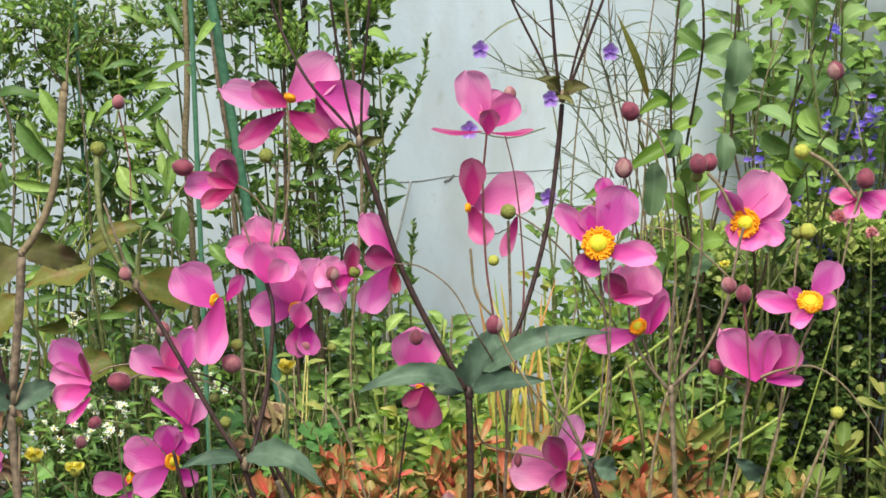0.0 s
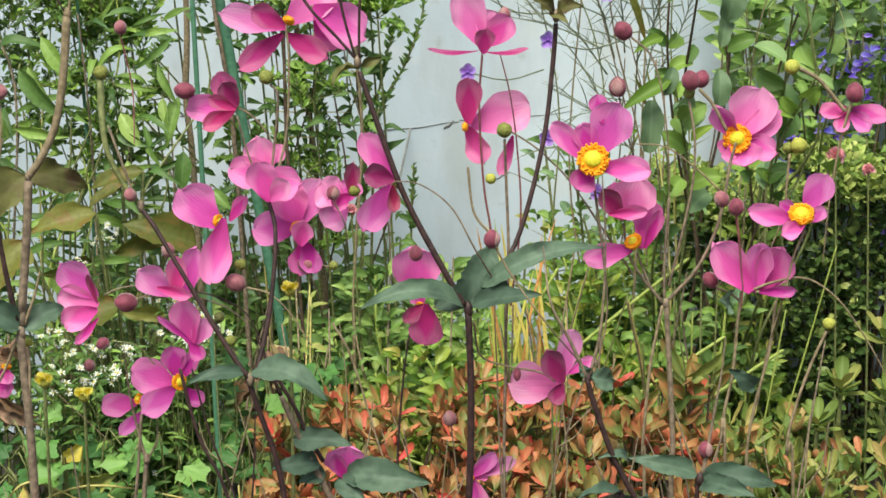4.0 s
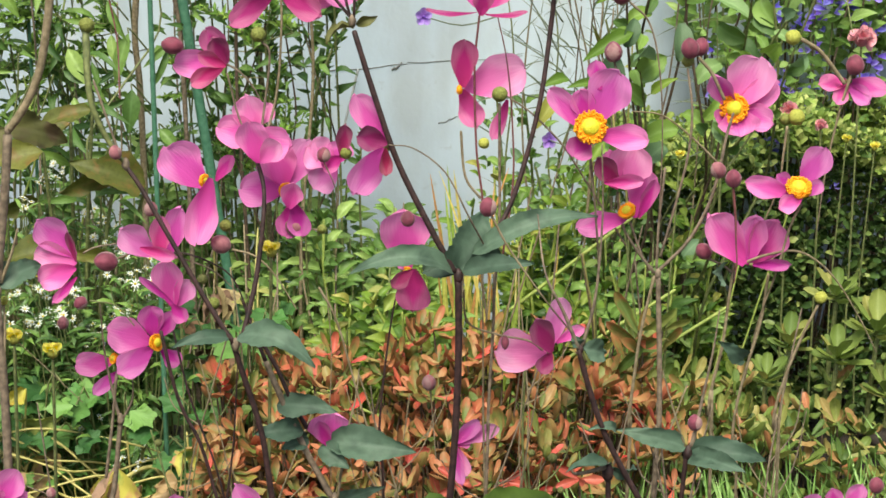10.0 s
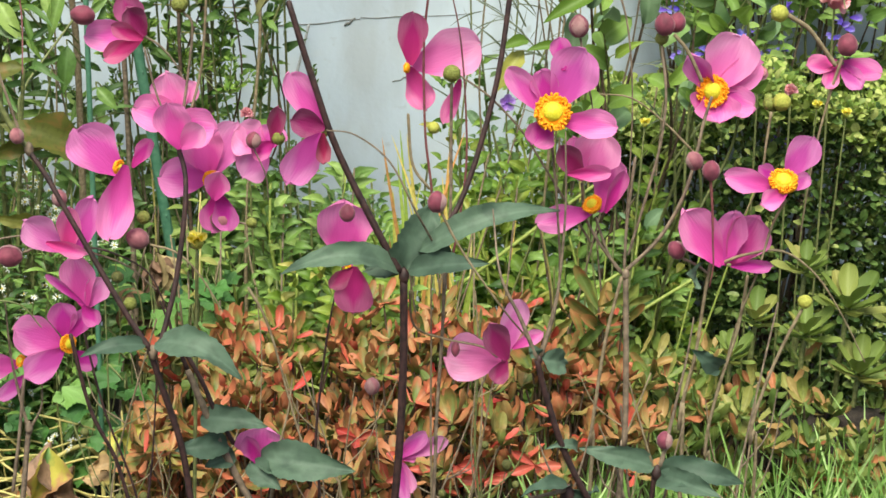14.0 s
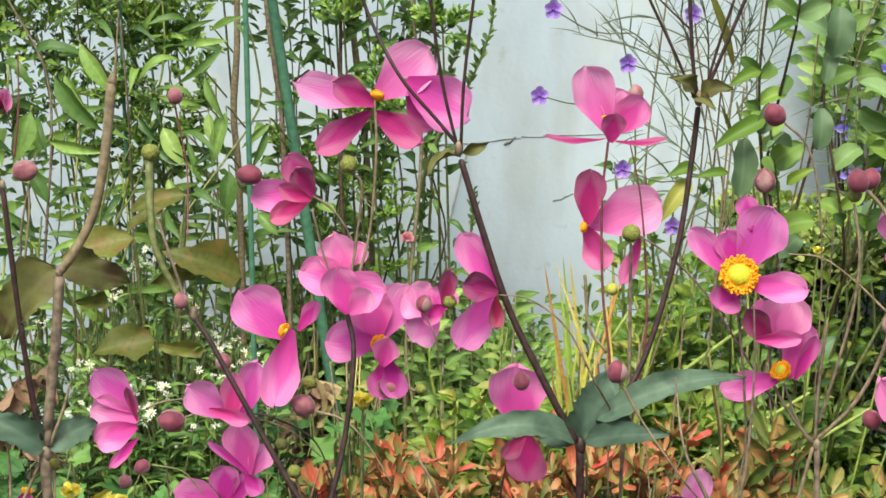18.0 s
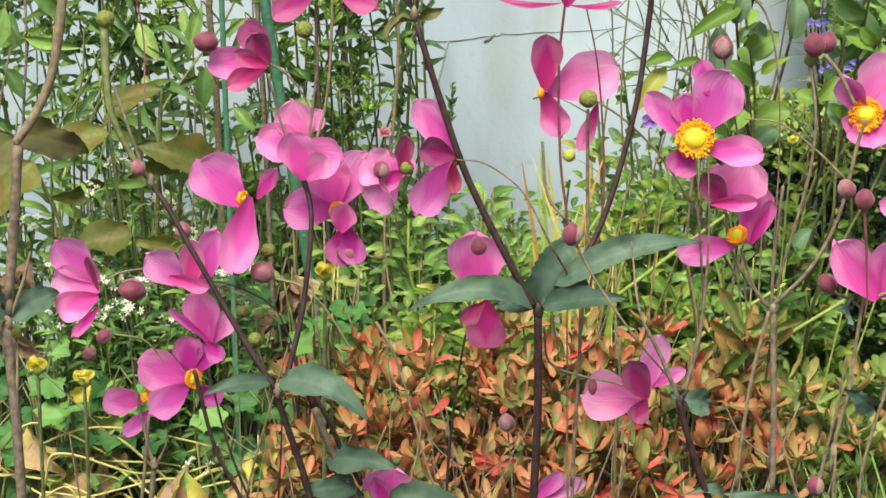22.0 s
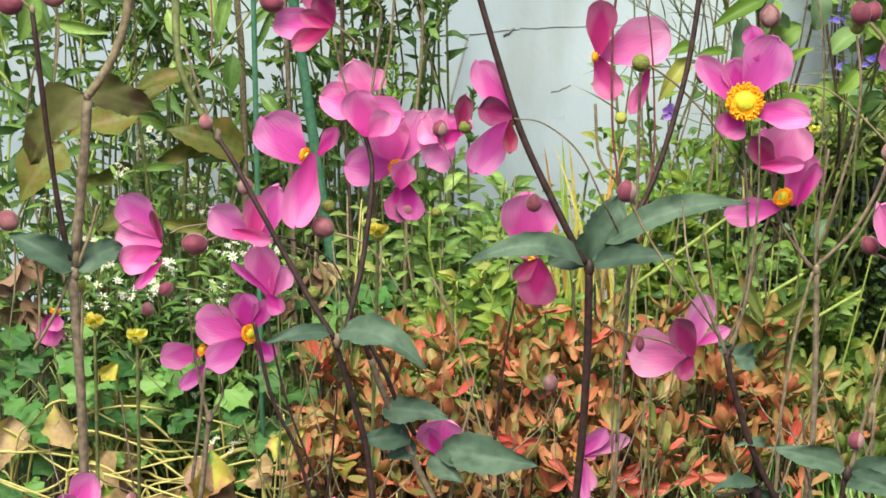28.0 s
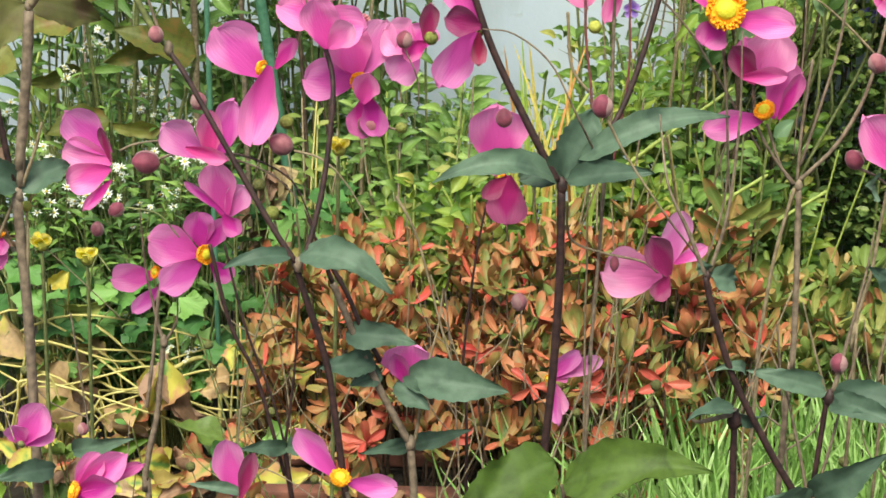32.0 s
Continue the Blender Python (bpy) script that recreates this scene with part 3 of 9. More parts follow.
stem(centre_anemone, [(0.0160, 0.9800, 0.7480), (0.0190, 0.9800, 0.7220), (0.0280, 0.9800, 0.7090)], 0.0008, 0.0007, 'stem_tan')
stem(centre_anemone, [(0.0370, 0.9800, 0.6650), (0.0370, 0.9800, 0.6320), (0.0360, 0.9800, 0.6010), (0.0353, 0.9803, 0.5700), (0.0352, 0.9813, 0.5204), (0.0300, 0.9900, 0.0000)], 0.0009, 0.0010, 'stem_mauve')
bud(centre_anemone, (0.0280, 0.9160, 0.7200), (0.0019, 0.0082, 1.0000), 0.0046, 1.155, 'bud')
stem(centre_anemone, [(0.0300, 0.9160, 0.7150), (0.0400, 0.9160, 0.6970), (0.0590, 0.9160, 0.6700), (0.0800, 0.9360, 0.6400), (0.0880, 0.9460, 0.6230)], 0.0007, 0.0003, 'stem_tan')
stem(centre_anemone, [(-0.0250, 0.9400, 0.7480), (-0.0110, 0.9400, 0.7460), (0.0060, 0.9400, 0.7330), (0.0190, 0.9400, 0.7090), (0.0310, 0.9600, 0.6840)], 0.0003, 0.0006, 'stem_mauve')
bud(centre_anemone, (-0.0140, 0.9400, 0.7070), (0.0016, 0.1058, 0.9944), 0.0039, 1.155, 'bud')
f = flower_heart(centre_anemone, (-0.0128, 0.9800, 0.6668), (-0.3566, -0.8253, -0.4379), 0.0026)
petal(f, (-0.0141, 0.9882, 0.6680), (-0.0149, 0.9890, 0.7001), 0.0303, 'pink', cup=0.25)
petal(f, (-0.0095, 0.9770, 0.6682), (-0.0096, 0.9750, 0.6431), 0.0198, 'cerise', cup=0.25)
petal(f, (-0.0109, 0.9642, 0.6710), (-0.0218, 0.9590, 0.6618), 0.0092, 'wine', cup=0.3)
petal(f, (-0.0115, 0.9802, 0.6660), (-0.0154, 0.9790, 0.6744), 0.0105, 'pink')
stem(centre_anemone, [(-0.0140, 0.9850, 0.6710), (-0.0210, 0.9850, 0.6400), (-0.0260, 0.9850, 0.5990), (-0.0283, 0.9855, 0.5579), (-0.0249, 0.9877, 0.4916), (-0.0200, 1.0000, 0.0000)], 0.0004, 0.0010, 'stem_dark')
f = flower_back(centre_anemone, (0.0693, 0.9750, 0.6191), (0.1033, -0.9737, 0.2030), 0.0015)
petal(f, (0.0694, 0.9766, 0.6186), (0.0385, 0.9790, 0.6187), 0.0261, 'pale')
petal(f, (0.0693, 0.9762, 0.6211), (0.0771, 0.9780, 0.6514), 0.0143, 'pale')
petal(f, (0.0735, 0.9754, 0.6248), (0.0894, 0.9760, 0.6342), 0.0078, 'pink')
petal(f, (0.0697, 0.9646, 0.6224), (0.0594, 0.9620, 0.6432), 0.0150, 'wine', cup=0.25)
petal(f, (0.0697, 0.9646, 0.6224), (0.0632, 0.9620, 0.6106), 0.0104, 'wine', cup=0.25)
bud(centre_anemone, (0.0430, 0.9650, 0.6280), (-0.0012, -0.2042, -0.9789), 0.0023, 1.76, 'bud')
stem(centre_anemone, [(0.0660, 0.9750, 0.6200), (0.0570, 0.9750, 0.6260), (0.0380, 0.9750, 0.6300), (0.0220, 0.9750, 0.6370), (0.0180, 0.9550, 0.6630)], 0.0006, 0.0006, 'stem_tan')

left_anemone = thing("anemone_plant", (-0.100, 0.970, 0.0), 'anemone with forked brown stem carrying many pink flowers and buds', "flower plant", "anemones in the bed")
node_swelling(left_anemone, (-0.1070, 0.9230, 0.6400), 0.0045, 'stem_mauve')
stem(left_anemone, [(-0.1090, 0.9250, 0.6410), (-0.1030, 0.9250, 0.6210), (-0.0940, 0.9250, 0.5900), (-0.0890, 0.9250, 0.5550), (-0.0810, 0.9250, 0.4870), (-0.0766, 0.9261, 0.4188), (-0.0788, 0.9305, 0.3091), (-0.0750, 0.9400, 0.0000)], 0.0015, 0.0020, 'stem_dark')
stem(left_anemone, [(-0.1080, 0.9230, 0.6410), (-0.1200, 0.9260, 0.6590), (-0.1450, 0.9330, 0.7020), (-0.1580, 0.9380, 0.7240), (-0.1660, 0.9410, 0.7350)], 0.0014, 0.0012, 'stem_dark')
stem(left_anemone, [(-0.1660, 0.9410, 0.7360), (-0.1740, 0.9430, 0.7460), (-0.1840, 0.9430, 0.7710), (-0.1868, 0.9530, 0.8065)], 0.0011, 0.0020, 'stem_green')
stem(left_anemone, [(-0.1700, 0.9410, 0.7440), (-0.1820, 0.9430, 0.7810)], 0.0007, 0.0007, 'stem_mauve')
node_swelling(left_anemone, (-0.1660, 0.9410, 0.7360), 0.0042, 'stem_mauve')
seed_head(left_anemone, (-0.1860, 0.9530, 0.8090), 0.0042, 'seed_head')
bud(left_anemone, (-0.1710, 0.9380, 0.7430), (-0.2862, 0.1946, 0.9382), 0.0034, 1.155, 'bud_pale')
stem(left_anemone, [(-0.1040, 0.9230, 0.6420), (-0.0960, 0.9330, 0.6760), (-0.0920, 0.9430, 0.7180), (-0.0970, 0.9530, 0.7380)], 0.0014, 0.0011, 'stem_dark')
node_swelling(left_anemone, (-0.0970, 0.9530, 0.7390), 0.0039, 'stem_dark')
bract(left_anemone, (-0.1102, 0.9230, 0.6438), (-0.1404, 0.9120, 0.6416), 0.0093, 30, 0.16, 0.2, 'ovate', 'anemone_leaf', 0.07)
bract(left_anemone, (-0.1058, 0.9230, 0.6451), (-0.0633, 0.9080, 0.6322), 0.0179, -35, 0.26, 0.2, 'ovate', 'anemone_leaf', 0.07)
stem(left_anemone, [(-0.0970, 0.9530, 0.7390), (-0.1060, 0.9530, 0.7600), (-0.1120, 0.9530, 0.7840)], 0.0006, 0.0005, 'stem_mauve')
stem(left_anemone, [(-0.0960, 0.9530, 0.7390), (-0.0920, 0.9530, 0.7660), (-0.0890, 0.9530, 0.7940), (-0.0930, 0.9530, 0.8010)], 0.0007, 0.0006, 'stem_mauve')
seed_head(left_anemone, (-0.0950, 0.9530, 0.8050), 0.0042, 'seed_head')
stem(left_anemone, [(-0.0940, 0.9530, 0.7410), (-0.0860, 0.9630, 0.7710), (-0.0830, 0.9630, 0.8110), (-0.0840, 0.9630, 0.8330)], 0.0007, 0.0006, 'stem_tan')
f = flower_heart(left_anemone, (-0.0833, 0.9700, 0.8336), (0.2253, 0.7168, 0.6599), 0.0034)
petal(f, (-0.0852, 0.9762, 0.8297), (-0.1226, 0.9780, 0.8389), 0.0163, 'pale', cup=0.15)
petal(f, (-0.0840, 0.9770, 0.8321), (-0.0589, 0.9800, 0.8554), 0.0254, 'pale', cup=0.15)
petal(f, (-0.0840, 0.9625, 0.8308), (-0.1030, 0.9594, 0.8423), 0.0137, 'cerise', cup=0.25)
petal(f, (-0.0864, 0.9688, 0.8269), (-0.1115, 0.9672, 0.8078), 0.0137, 'cerise', cup=0.2)
petal(f, (-0.0846, 0.9688, 0.8269), (-0.0618, 0.9672, 0.8127), 0.0150, 'cerise', cup=0.2)
f = flower_back(left_anemone, (-0.0703, 0.9790, 0.8406), (0.4506, -0.8740, 0.1817), 0.0012)
petal(f, (-0.0699, 0.9748, 0.8411), (-0.0403, 0.9738, 0.8237), 0.0262, 'pink', cup=0.2)
petal(f, (-0.0692, 0.9798, 0.8342), (-0.0570, 0.9810, 0.8177), 0.0164, 'rose')
f = flower_back(left_anemone, (-0.1142, 0.9750, 0.7857), (0.9813, -0.1886, 0.0381), 0.0015, 'half-open deep pink flower')
petal(f, (-0.1144, 0.9762, 0.7855), (-0.1257, 0.9780, 0.8043), 0.0143, 'cerise', cup=0.3)
petal(f, (-0.1149, 0.9750, 0.7851), (-0.1432, 0.9750, 0.7851), 0.0163, 'pink', cup=0.25)
petal(f, (-0.1148, 0.9688, 0.7849), (-0.1330, 0.9672, 0.7750), 0.0104, 'cerise', cup=0.3)
petal(f, (-0.1124, 0.9625, 0.7878), (-0.1206, 0.9594, 0.8021), 0.0124, 'wine', cup=0.35)
petal(f, (-0.1129, 0.9584, 0.7867), (-0.1279, 0.9542, 0.7936), 0.0085, 'cerise', cup=0.3)
bud(left_anemone, (-0.1430, 0.9700, 0.7960), (-0.9750, -0.1745, 0.1373), 0.0048, 1.265, 'bud')
stem(left_anemone, [(-0.1160, 0.9750, 0.7860), (-0.1070, 0.9750, 0.7810), (-0.0980, 0.9750, 0.7700), (-0.0890, 0.9750, 0.7490)], 0.0007, 0.0003, 'stem_mauve')
f = flower_back(left_anemone, (-0.0973, 0.9550, 0.7388), (-0.0005, -0.3922, -0.9199), 0.0017)
petal(f, (-0.0971, 0.9630, 0.7449), (-0.1034, 0.9646, 0.7702), 0.0185, 'pale', cup=0.3)
petal(f, (-0.0989, 0.9650, 0.7527), (-0.0882, 0.9670, 0.7644), 0.0109, 'pale')
petal(f, (-0.0917, 0.9580, 0.7471), (-0.1183, 0.9586, 0.7533), 0.0185, 'pink', cup=0.2)
petal(f, (-0.1054, 0.9510, 0.7465), (-0.0769, 0.9502, 0.7454), 0.0198, 'pink', cup=0.2)
petal(f, (-0.0943, 0.9410, 0.7372), (-0.1002, 0.9382, 0.7607), 0.0179, 'pink', cup=0.15)
petal(f, (-0.0934, 0.9370, 0.7386), (-0.0831, 0.9334, 0.7505), 0.0128, 'pale', cup=0.2)
f = flower_heart(left_anemone, (-0.0813, 0.9600, 0.7179), (0.2855, -0.9583, 0.0073), 0.0044)
petal(f, (-0.0811, 0.9674, 0.7176), (-0.0688, 0.9710, 0.7446), 0.0194, 'pale')
petal(f, (-0.0817, 0.9662, 0.7179), (-0.0894, 0.9680, 0.7420), 0.0232, 'pink')
petal(f, (-0.0829, 0.9650, 0.7162), (-0.1072, 0.9650, 0.7169), 0.0200, 'pink', cup=0.15)
petal(f, (-0.0788, 0.9484, 0.7103), (-0.0757, 0.9442, 0.7258), 0.0129, 'pink', cup=0.35)
f = flower_back(left_anemone, (-0.0773, 0.9550, 0.7120), (0.0003, -0.5531, -0.8331), 0.0014)
petal(f, (-0.0773, 0.9550, 0.7120), (-0.0809, 0.9550, 0.6919), 0.0141, 'magenta', cup=0.2)
petal(f, (-0.0764, 0.9508, 0.7129), (-0.0717, 0.9498, 0.6938), 0.0128, 'magenta', cup=0.2)
f = flower_back(left_anemone, (-0.0543, 0.9670, 0.7318), (0.1958, -0.9806, 0.0077), 0.0015)
petal(f, (-0.0543, 0.9682, 0.7316), (-0.0701, 0.9700, 0.7403), 0.0201, 'pale')
petal(f, (-0.0537, 0.9674, 0.7311), (-0.0657, 0.9680, 0.7161), 0.0168, 'pale')
petal(f, (-0.0531, 0.9686, 0.7315), (-0.0498, 0.9710, 0.7432), 0.0149, 'pink')
petal(f, (-0.0501, 0.9587, 0.7373), (-0.0608, 0.9566, 0.7301), 0.0097, 'magenta', cup=0.3)
petal(f, (-0.0506, 0.9545, 0.7375), (-0.0477, 0.9514, 0.7570), 0.0091, 'crimson', cup=0.3)
bud(left_anemone, (-0.0600, 0.9550, 0.7390), (0.0019, 0.0082, 1.0000), 0.0037, 1.155, 'bud')
seed_head(left_anemone, (-0.0480, 0.9550, 0.7400), 0.0034, 'seed_head')
seed_head(left_anemone, (-0.0260, 0.9650, 0.7410), 0.0025, 'seed_head')
stem(left_anemone, [(-0.0600, 0.9550, 0.7350), (-0.0540, 0.9550, 0.7210), (-0.0530, 0.9600, 0.7070)], 0.0004, 0.0003, 'stem_mauve')
bud(left_anemone, (-0.0760, 0.9550, 0.6980), (-0.8818, -0.2597, 0.3937), 0.0050, 1.155, 'bud_pale')
stem(left_anemone, [(-0.0710, 0.9550, 0.6980), (-0.0620, 0.9550, 0.6960), (-0.0600, 0.9550, 0.6970)], 0.0006, 0.0005, 'stem_mauve')
seed_head(left_anemone, (-0.0610, 0.9550, 0.6970), 0.0028, 'seed_head')
bud(left_anemone, (-0.1170, 0.9550, 0.6880), (-0.8463, -0.2276, 0.4817), 0.0052, 1.155, 'bud_pale')
stem(left_anemone, [(-0.1110, 0.9550, 0.6850), (-0.0980, 0.9550, 0.6810), (-0.0870, 0.9550, 0.6700), (-0.0750, 0.9550, 0.6500)], 0.0007, 0.0003, 'stem_tan')
f = flower_back(left_anemone, (-0.0263, 0.9620, 0.7430), (1.0000, 0.0034, -0.0020), 0.0012)
petal(f, (-0.0264, 0.9632, 0.7428), (-0.0430, 0.9650, 0.7710), 0.0161, 'pink', cup=0.2)
petal(f, (-0.0276, 0.9620, 0.7417), (-0.0436, 0.9620, 0.7148), 0.0180, 'pink', cup=0.15)
petal(f, (-0.0263, 0.9558, 0.7429), (-0.0257, 0.9542, 0.7274), 0.0077, 'crimson', cup=0.4)
petal(f, (-0.0256, 0.9495, 0.7467), (-0.0421, 0.9464, 0.7517), 0.0142, 'wine', cup=0.3)
f = flower_heart(left_anemone, (-0.1269, 0.9600, 0.7232), (0.8742, -0.4688, -0.1262), 0.0036)
petal(f, (-0.1202, 0.9670, 0.7210), (-0.1112, 0.9700, 0.7352), 0.0084, 'magenta')
petal(f, (-0.1265, 0.9658, 0.7181), (-0.1478, 0.9670, 0.7404), 0.0252, 'pink', cup=0.12)
petal(f, (-0.1216, 0.9525, 0.7260), (-0.1301, 0.9494, 0.6890), 0.0181, 'pink', cup=0.3)
bud(left_anemone, (-0.1270, 0.9700, 0.6880), (-0.0012, -0.2042, -0.9789), 0.0030, 1.155, 'bud')
seed_head(left_anemone, (-0.1150, 0.9650, 0.6960), 0.0035, 'seed_head')
f = flower_back(left_anemone, (-0.1468, 0.9600, 0.6798), (-0.0008, -0.3006, -0.9538), 0.0017)
petal(f, (-0.1469, 0.9612, 0.6795), (-0.1391, 0.9630, 0.7071), 0.0148, 'pink', cup=0.3)
petal(f, (-0.1537, 0.9600, 0.6798), (-0.1733, 0.9600, 0.6949), 0.0173, 'pale', cup=0.3)
petal(f, (-0.1501, 0.9517, 0.6807), (-0.1485, 0.9496, 0.7051), 0.0122, 'rose', cup=0.4)
petal(f, (-0.1605, 0.9475, 0.6876), (-0.1403, 0.9444, 0.6825), 0.0077, 'rose', cup=0.5)
bud(left_anemone, (-0.1570, 0.9700, 0.7040), (0.0016, 0.1058, 0.9944), 0.0038, 1.155, 'bud_pale')
stem(left_anemone, [(-0.1530, 0.9600, 0.6790), (-0.1370, 0.9600, 0.6810), (-0.1150, 0.9600, 0.6710), (-0.1060, 0.9600, 0.6560), (-0.1000, 0.9600, 0.6350)], 0.0006, 0.0003, 'stem_dark')
f = flower_back(left_anemone, (-0.1441, 0.9600, 0.6500), (-0.0001, -0.4769, -0.8790), 0.0014)
petal(f, (-0.1442, 0.9604, 0.6499), (-0.1496, 0.9610, 0.6769), 0.0173, 'pink', cup=0.25)
petal(f, (-0.1436, 0.9608, 0.6498), (-0.1349, 0.9620, 0.6647), 0.0128, 'pale')
petal(f, (-0.1435, 0.9558, 0.6526), (-0.1627, 0.9548, 0.6688), 0.0045, 'magenta', cup=0.3)
petal(f, (-0.1442, 0.9517, 0.6538), (-0.1367, 0.9496, 0.6444), 0.0096, 'magenta', cup=0.3)
f = flower_back(left_anemone, (-0.2022, 0.9850, 0.6722), (0.9589, -0.2780, 0.0568), 0.0012)
petal(f, (-0.2024, 0.9862, 0.6719), (-0.2242, 0.9880, 0.6923), 0.0191, 'pink', cup=0.2)
petal(f, (-0.2017, 0.9850, 0.6682), (-0.2254, 0.9850, 0.6743), 0.0171, 'pale', cup=0.25)
petal(f, (-0.2013, 0.9788, 0.6671), (-0.2222, 0.9772, 0.6589), 0.0158, 'pink', cup=0.25)
petal(f, (-0.1998, 0.9725, 0.6634), (-0.2135, 0.9694, 0.6483), 0.0059, 'magenta', cup=0.3)
petal(f, (-0.1993, 0.9704, 0.6727), (-0.2037, 0.9668, 0.6914), 0.0046, 'wine', cup=0.3)
stem(left_anemone, [(-0.1980, 0.9850, 0.6740), (-0.1890, 0.9850, 0.6780), (-0.1690, 0.9850, 0.6810)], 0.0006, 0.0003, 'stem_mauve')
bud(left_anemone, (-0.1830, 0.9710, 0.6730), (-0.9750, -0.1745, 0.1373), 0.0056, 1.21, 'bud')
stem(left_anemone, [(-0.1760, 0.9710, 0.6750), (-0.1610, 0.9710, 0.6800), (-0.1400, 0.9710, 0.6750), (-0.1230, 0.9710, 0.6680), (-0.1100, 0.9710, 0.6560)], 0.0007, 0.0003, 'stem_mauve')
bud(left_anemone, (-0.1990, 0.9760, 0.6470), (-0.7613, -0.5439, -0.3529), 0.0036, 1.155, 'bud')
stem(left_anemone, [(-0.1930, 0.9710, 0.6500), (-0.1780, 0.9710, 0.6470), (-0.1680, 0.9710, 0.6350)], 0.0005, 0.0003, 'stem_green')
seed_head(left_anemone, (-0.1220, 0.9610, 0.6520), 0.0035, 'seed_head')
seed_head(left_anemone, (-0.1280, 0.9610, 0.6660), 0.0032, 'seed_dark')
stem(left_anemone, [(-0.1210, 0.9610, 0.6480), (-0.1170, 0.9710, 0.6260)], 0.0008, 0.0003, 'stem_tan')

low_left_anemone = thing("anemone_plant", (-0.200, 1.050, 0.0), 'lower anemone stem with open magenta flowers and yellow heads', "flower plant", "anemones in the bed")
f = flower_heart(low_left_anemone, (-0.1617, 1.0090, 0.6127), (0.75, -0.60, 0.20), 0.0051)
petal(f, (-0.1632, 1.0156, 0.6143), (-0.1648, 1.0180, 0.6327), 0.0163, 'magenta')
petal(f, (-0.1605, 1.0152, 0.6129), (-0.1513, 1.0170, 0.6287), 0.0108, 'magenta')
petal(f, (-0.1639, 1.0098, 0.6125), (-0.1896, 1.0088, 0.6207), 0.0224, 'pink', cup=0.12)
petal(f, (-0.1586, 1.0140, 0.6062), (-0.1477, 1.0140, 0.5975), 0.0115, 'magenta')
petal(f, (-0.1627, 1.0057, 0.6102), (-0.1833, 1.0036, 0.5947), 0.0169, 'pink', cup=0.12)
f = flower_heart(low_left_anemone, (-0.1861, 1.0130, 0.6009), (-0.6637, -0.5869, 0.4637), 0.0033)
petal(f, (-0.1883, 1.0188, 0.5969), (-0.2111, 1.0200, 0.5945), 0.0156, 'pink')
petal(f, (-0.1846, 1.0159, 0.5921), (-0.2003, 1.0154, 0.5772), 0.0088, 'pink')
stem(low_left_anemone, [(-0.1850, 1.0180, 0.5940), (-0.1860, 1.0140, 0.5870), (-0.1890, 1.0140, 0.5600), (-0.1940, 1.0140, 0.5240)], 0.0008, 0.0010, 'stem_mauve')
stem(low_left_anemone, [(-0.1940, 1.0140, 0.6350), (-0.1920, 1.0140, 0.6030), (-0.1870, 1.0140, 0.5740), (-0.1840, 1.0140, 0.5610)], 0.0003, 0.0012, 'stem_mauve')
node_swelling(low_left_anemone, (-0.1840, 1.0140, 0.5620), 0.0044, 'stem_mauve')
stem(low_left_anemone, [(-0.1760, 1.0140, 0.5880), (-0.1770, 1.0140, 0.5740), (-0.1830, 1.0140, 0.5620)], 0.0003, 0.0008, 'stem_mauve')
stem(low_left_anemone, [(-0.1840, 1.0140, 0.5620), (-0.1860, 1.0140, 0.5450), (-0.1890, 1.0140, 0.5190), (-0.1940, 1.0140, 0.4970), (-0.1969, 1.0150, 0.4748), (-0.1959, 1.0194, 0.4386), (-0.2100, 1.0600, 0.0000)], 0.0014, 0.0018, 'stem_mauve')
bud(low_left_anemone, (-0.2190, 1.0300, 0.6180), (0.0016, 0.1058, 0.9944), 0.0035, 1.155, 'bud_pale')
stem(low_left_anemone, [(-0.2140, 1.0600, 0.5560), (-0.2450, 1.0600, 0.5880), (-0.2610, 1.0600, 0.6030)], 0.0003, 0.0003, 'stem_tan')
seed_head(low_left_anemone, (-0.2110, 1.0600, 0.5830), 0.0032, 'seed_head')

edge_anemone = thing("anemone_plant", (-0.270, 1.000, 0.0), 'old anemone with thick grey-brown stem and drying seed heads', "flower plant", "anemones in the bed")
stem(edge_anemone, [(-0.2430, 0.9600, 0.6590), (-0.2410, 0.9600, 0.6010), (-0.2410, 0.9600, 0.5400), (-0.2420, 0.9600, 0.4630), (-0.2440, 0.9625, 0.3861), (-0.2498, 0.9729, 0.2634), (-0.2600, 0.9900, 0.0000)], 0.0025, 0.0026, 'stem_mauve')
node_swelling(edge_anemone, (-0.2420, 0.9600, 0.6590), 0.0051, 'stem_mauve')
stem(edge_anemone, [(-0.2440, 0.9600, 0.6630), (-0.2490, 0.9600, 0.6950), (-0.2510, 0.9600, 0.7240)], 0.0011, 0.0011, 'stem_dark')
stem(edge_anemone, [(-0.2410, 0.9600, 0.6630), (-0.2380, 0.9600, 0.6920), (-0.2370, 0.9600, 0.7090)], 0.0018, 0.0019, 'stem_mauve')
stem(edge_anemone, [(-0.2400, 0.9600, 0.6630), (-0.2330, 0.9600, 0.6810), (-0.2290, 0.9600, 0.6950)], 0.0011, 0.0005, 'stem_tan')
bract(edge_anemone, (-0.2420, 0.9600, 0.6610), (-0.2740, 0.9600, 0.6790), 0.0165, 20, 0.2, 0.25, 'ovate', 'anemone_leaf', 0.09)
bract(edge_anemone, (-0.2410, 0.9600, 0.6610), (-0.2210, 0.9800, 0.6680), 0.0165, -20, 0.15, 0.25, 'ovate', 'anemone_leaf', 0.09)
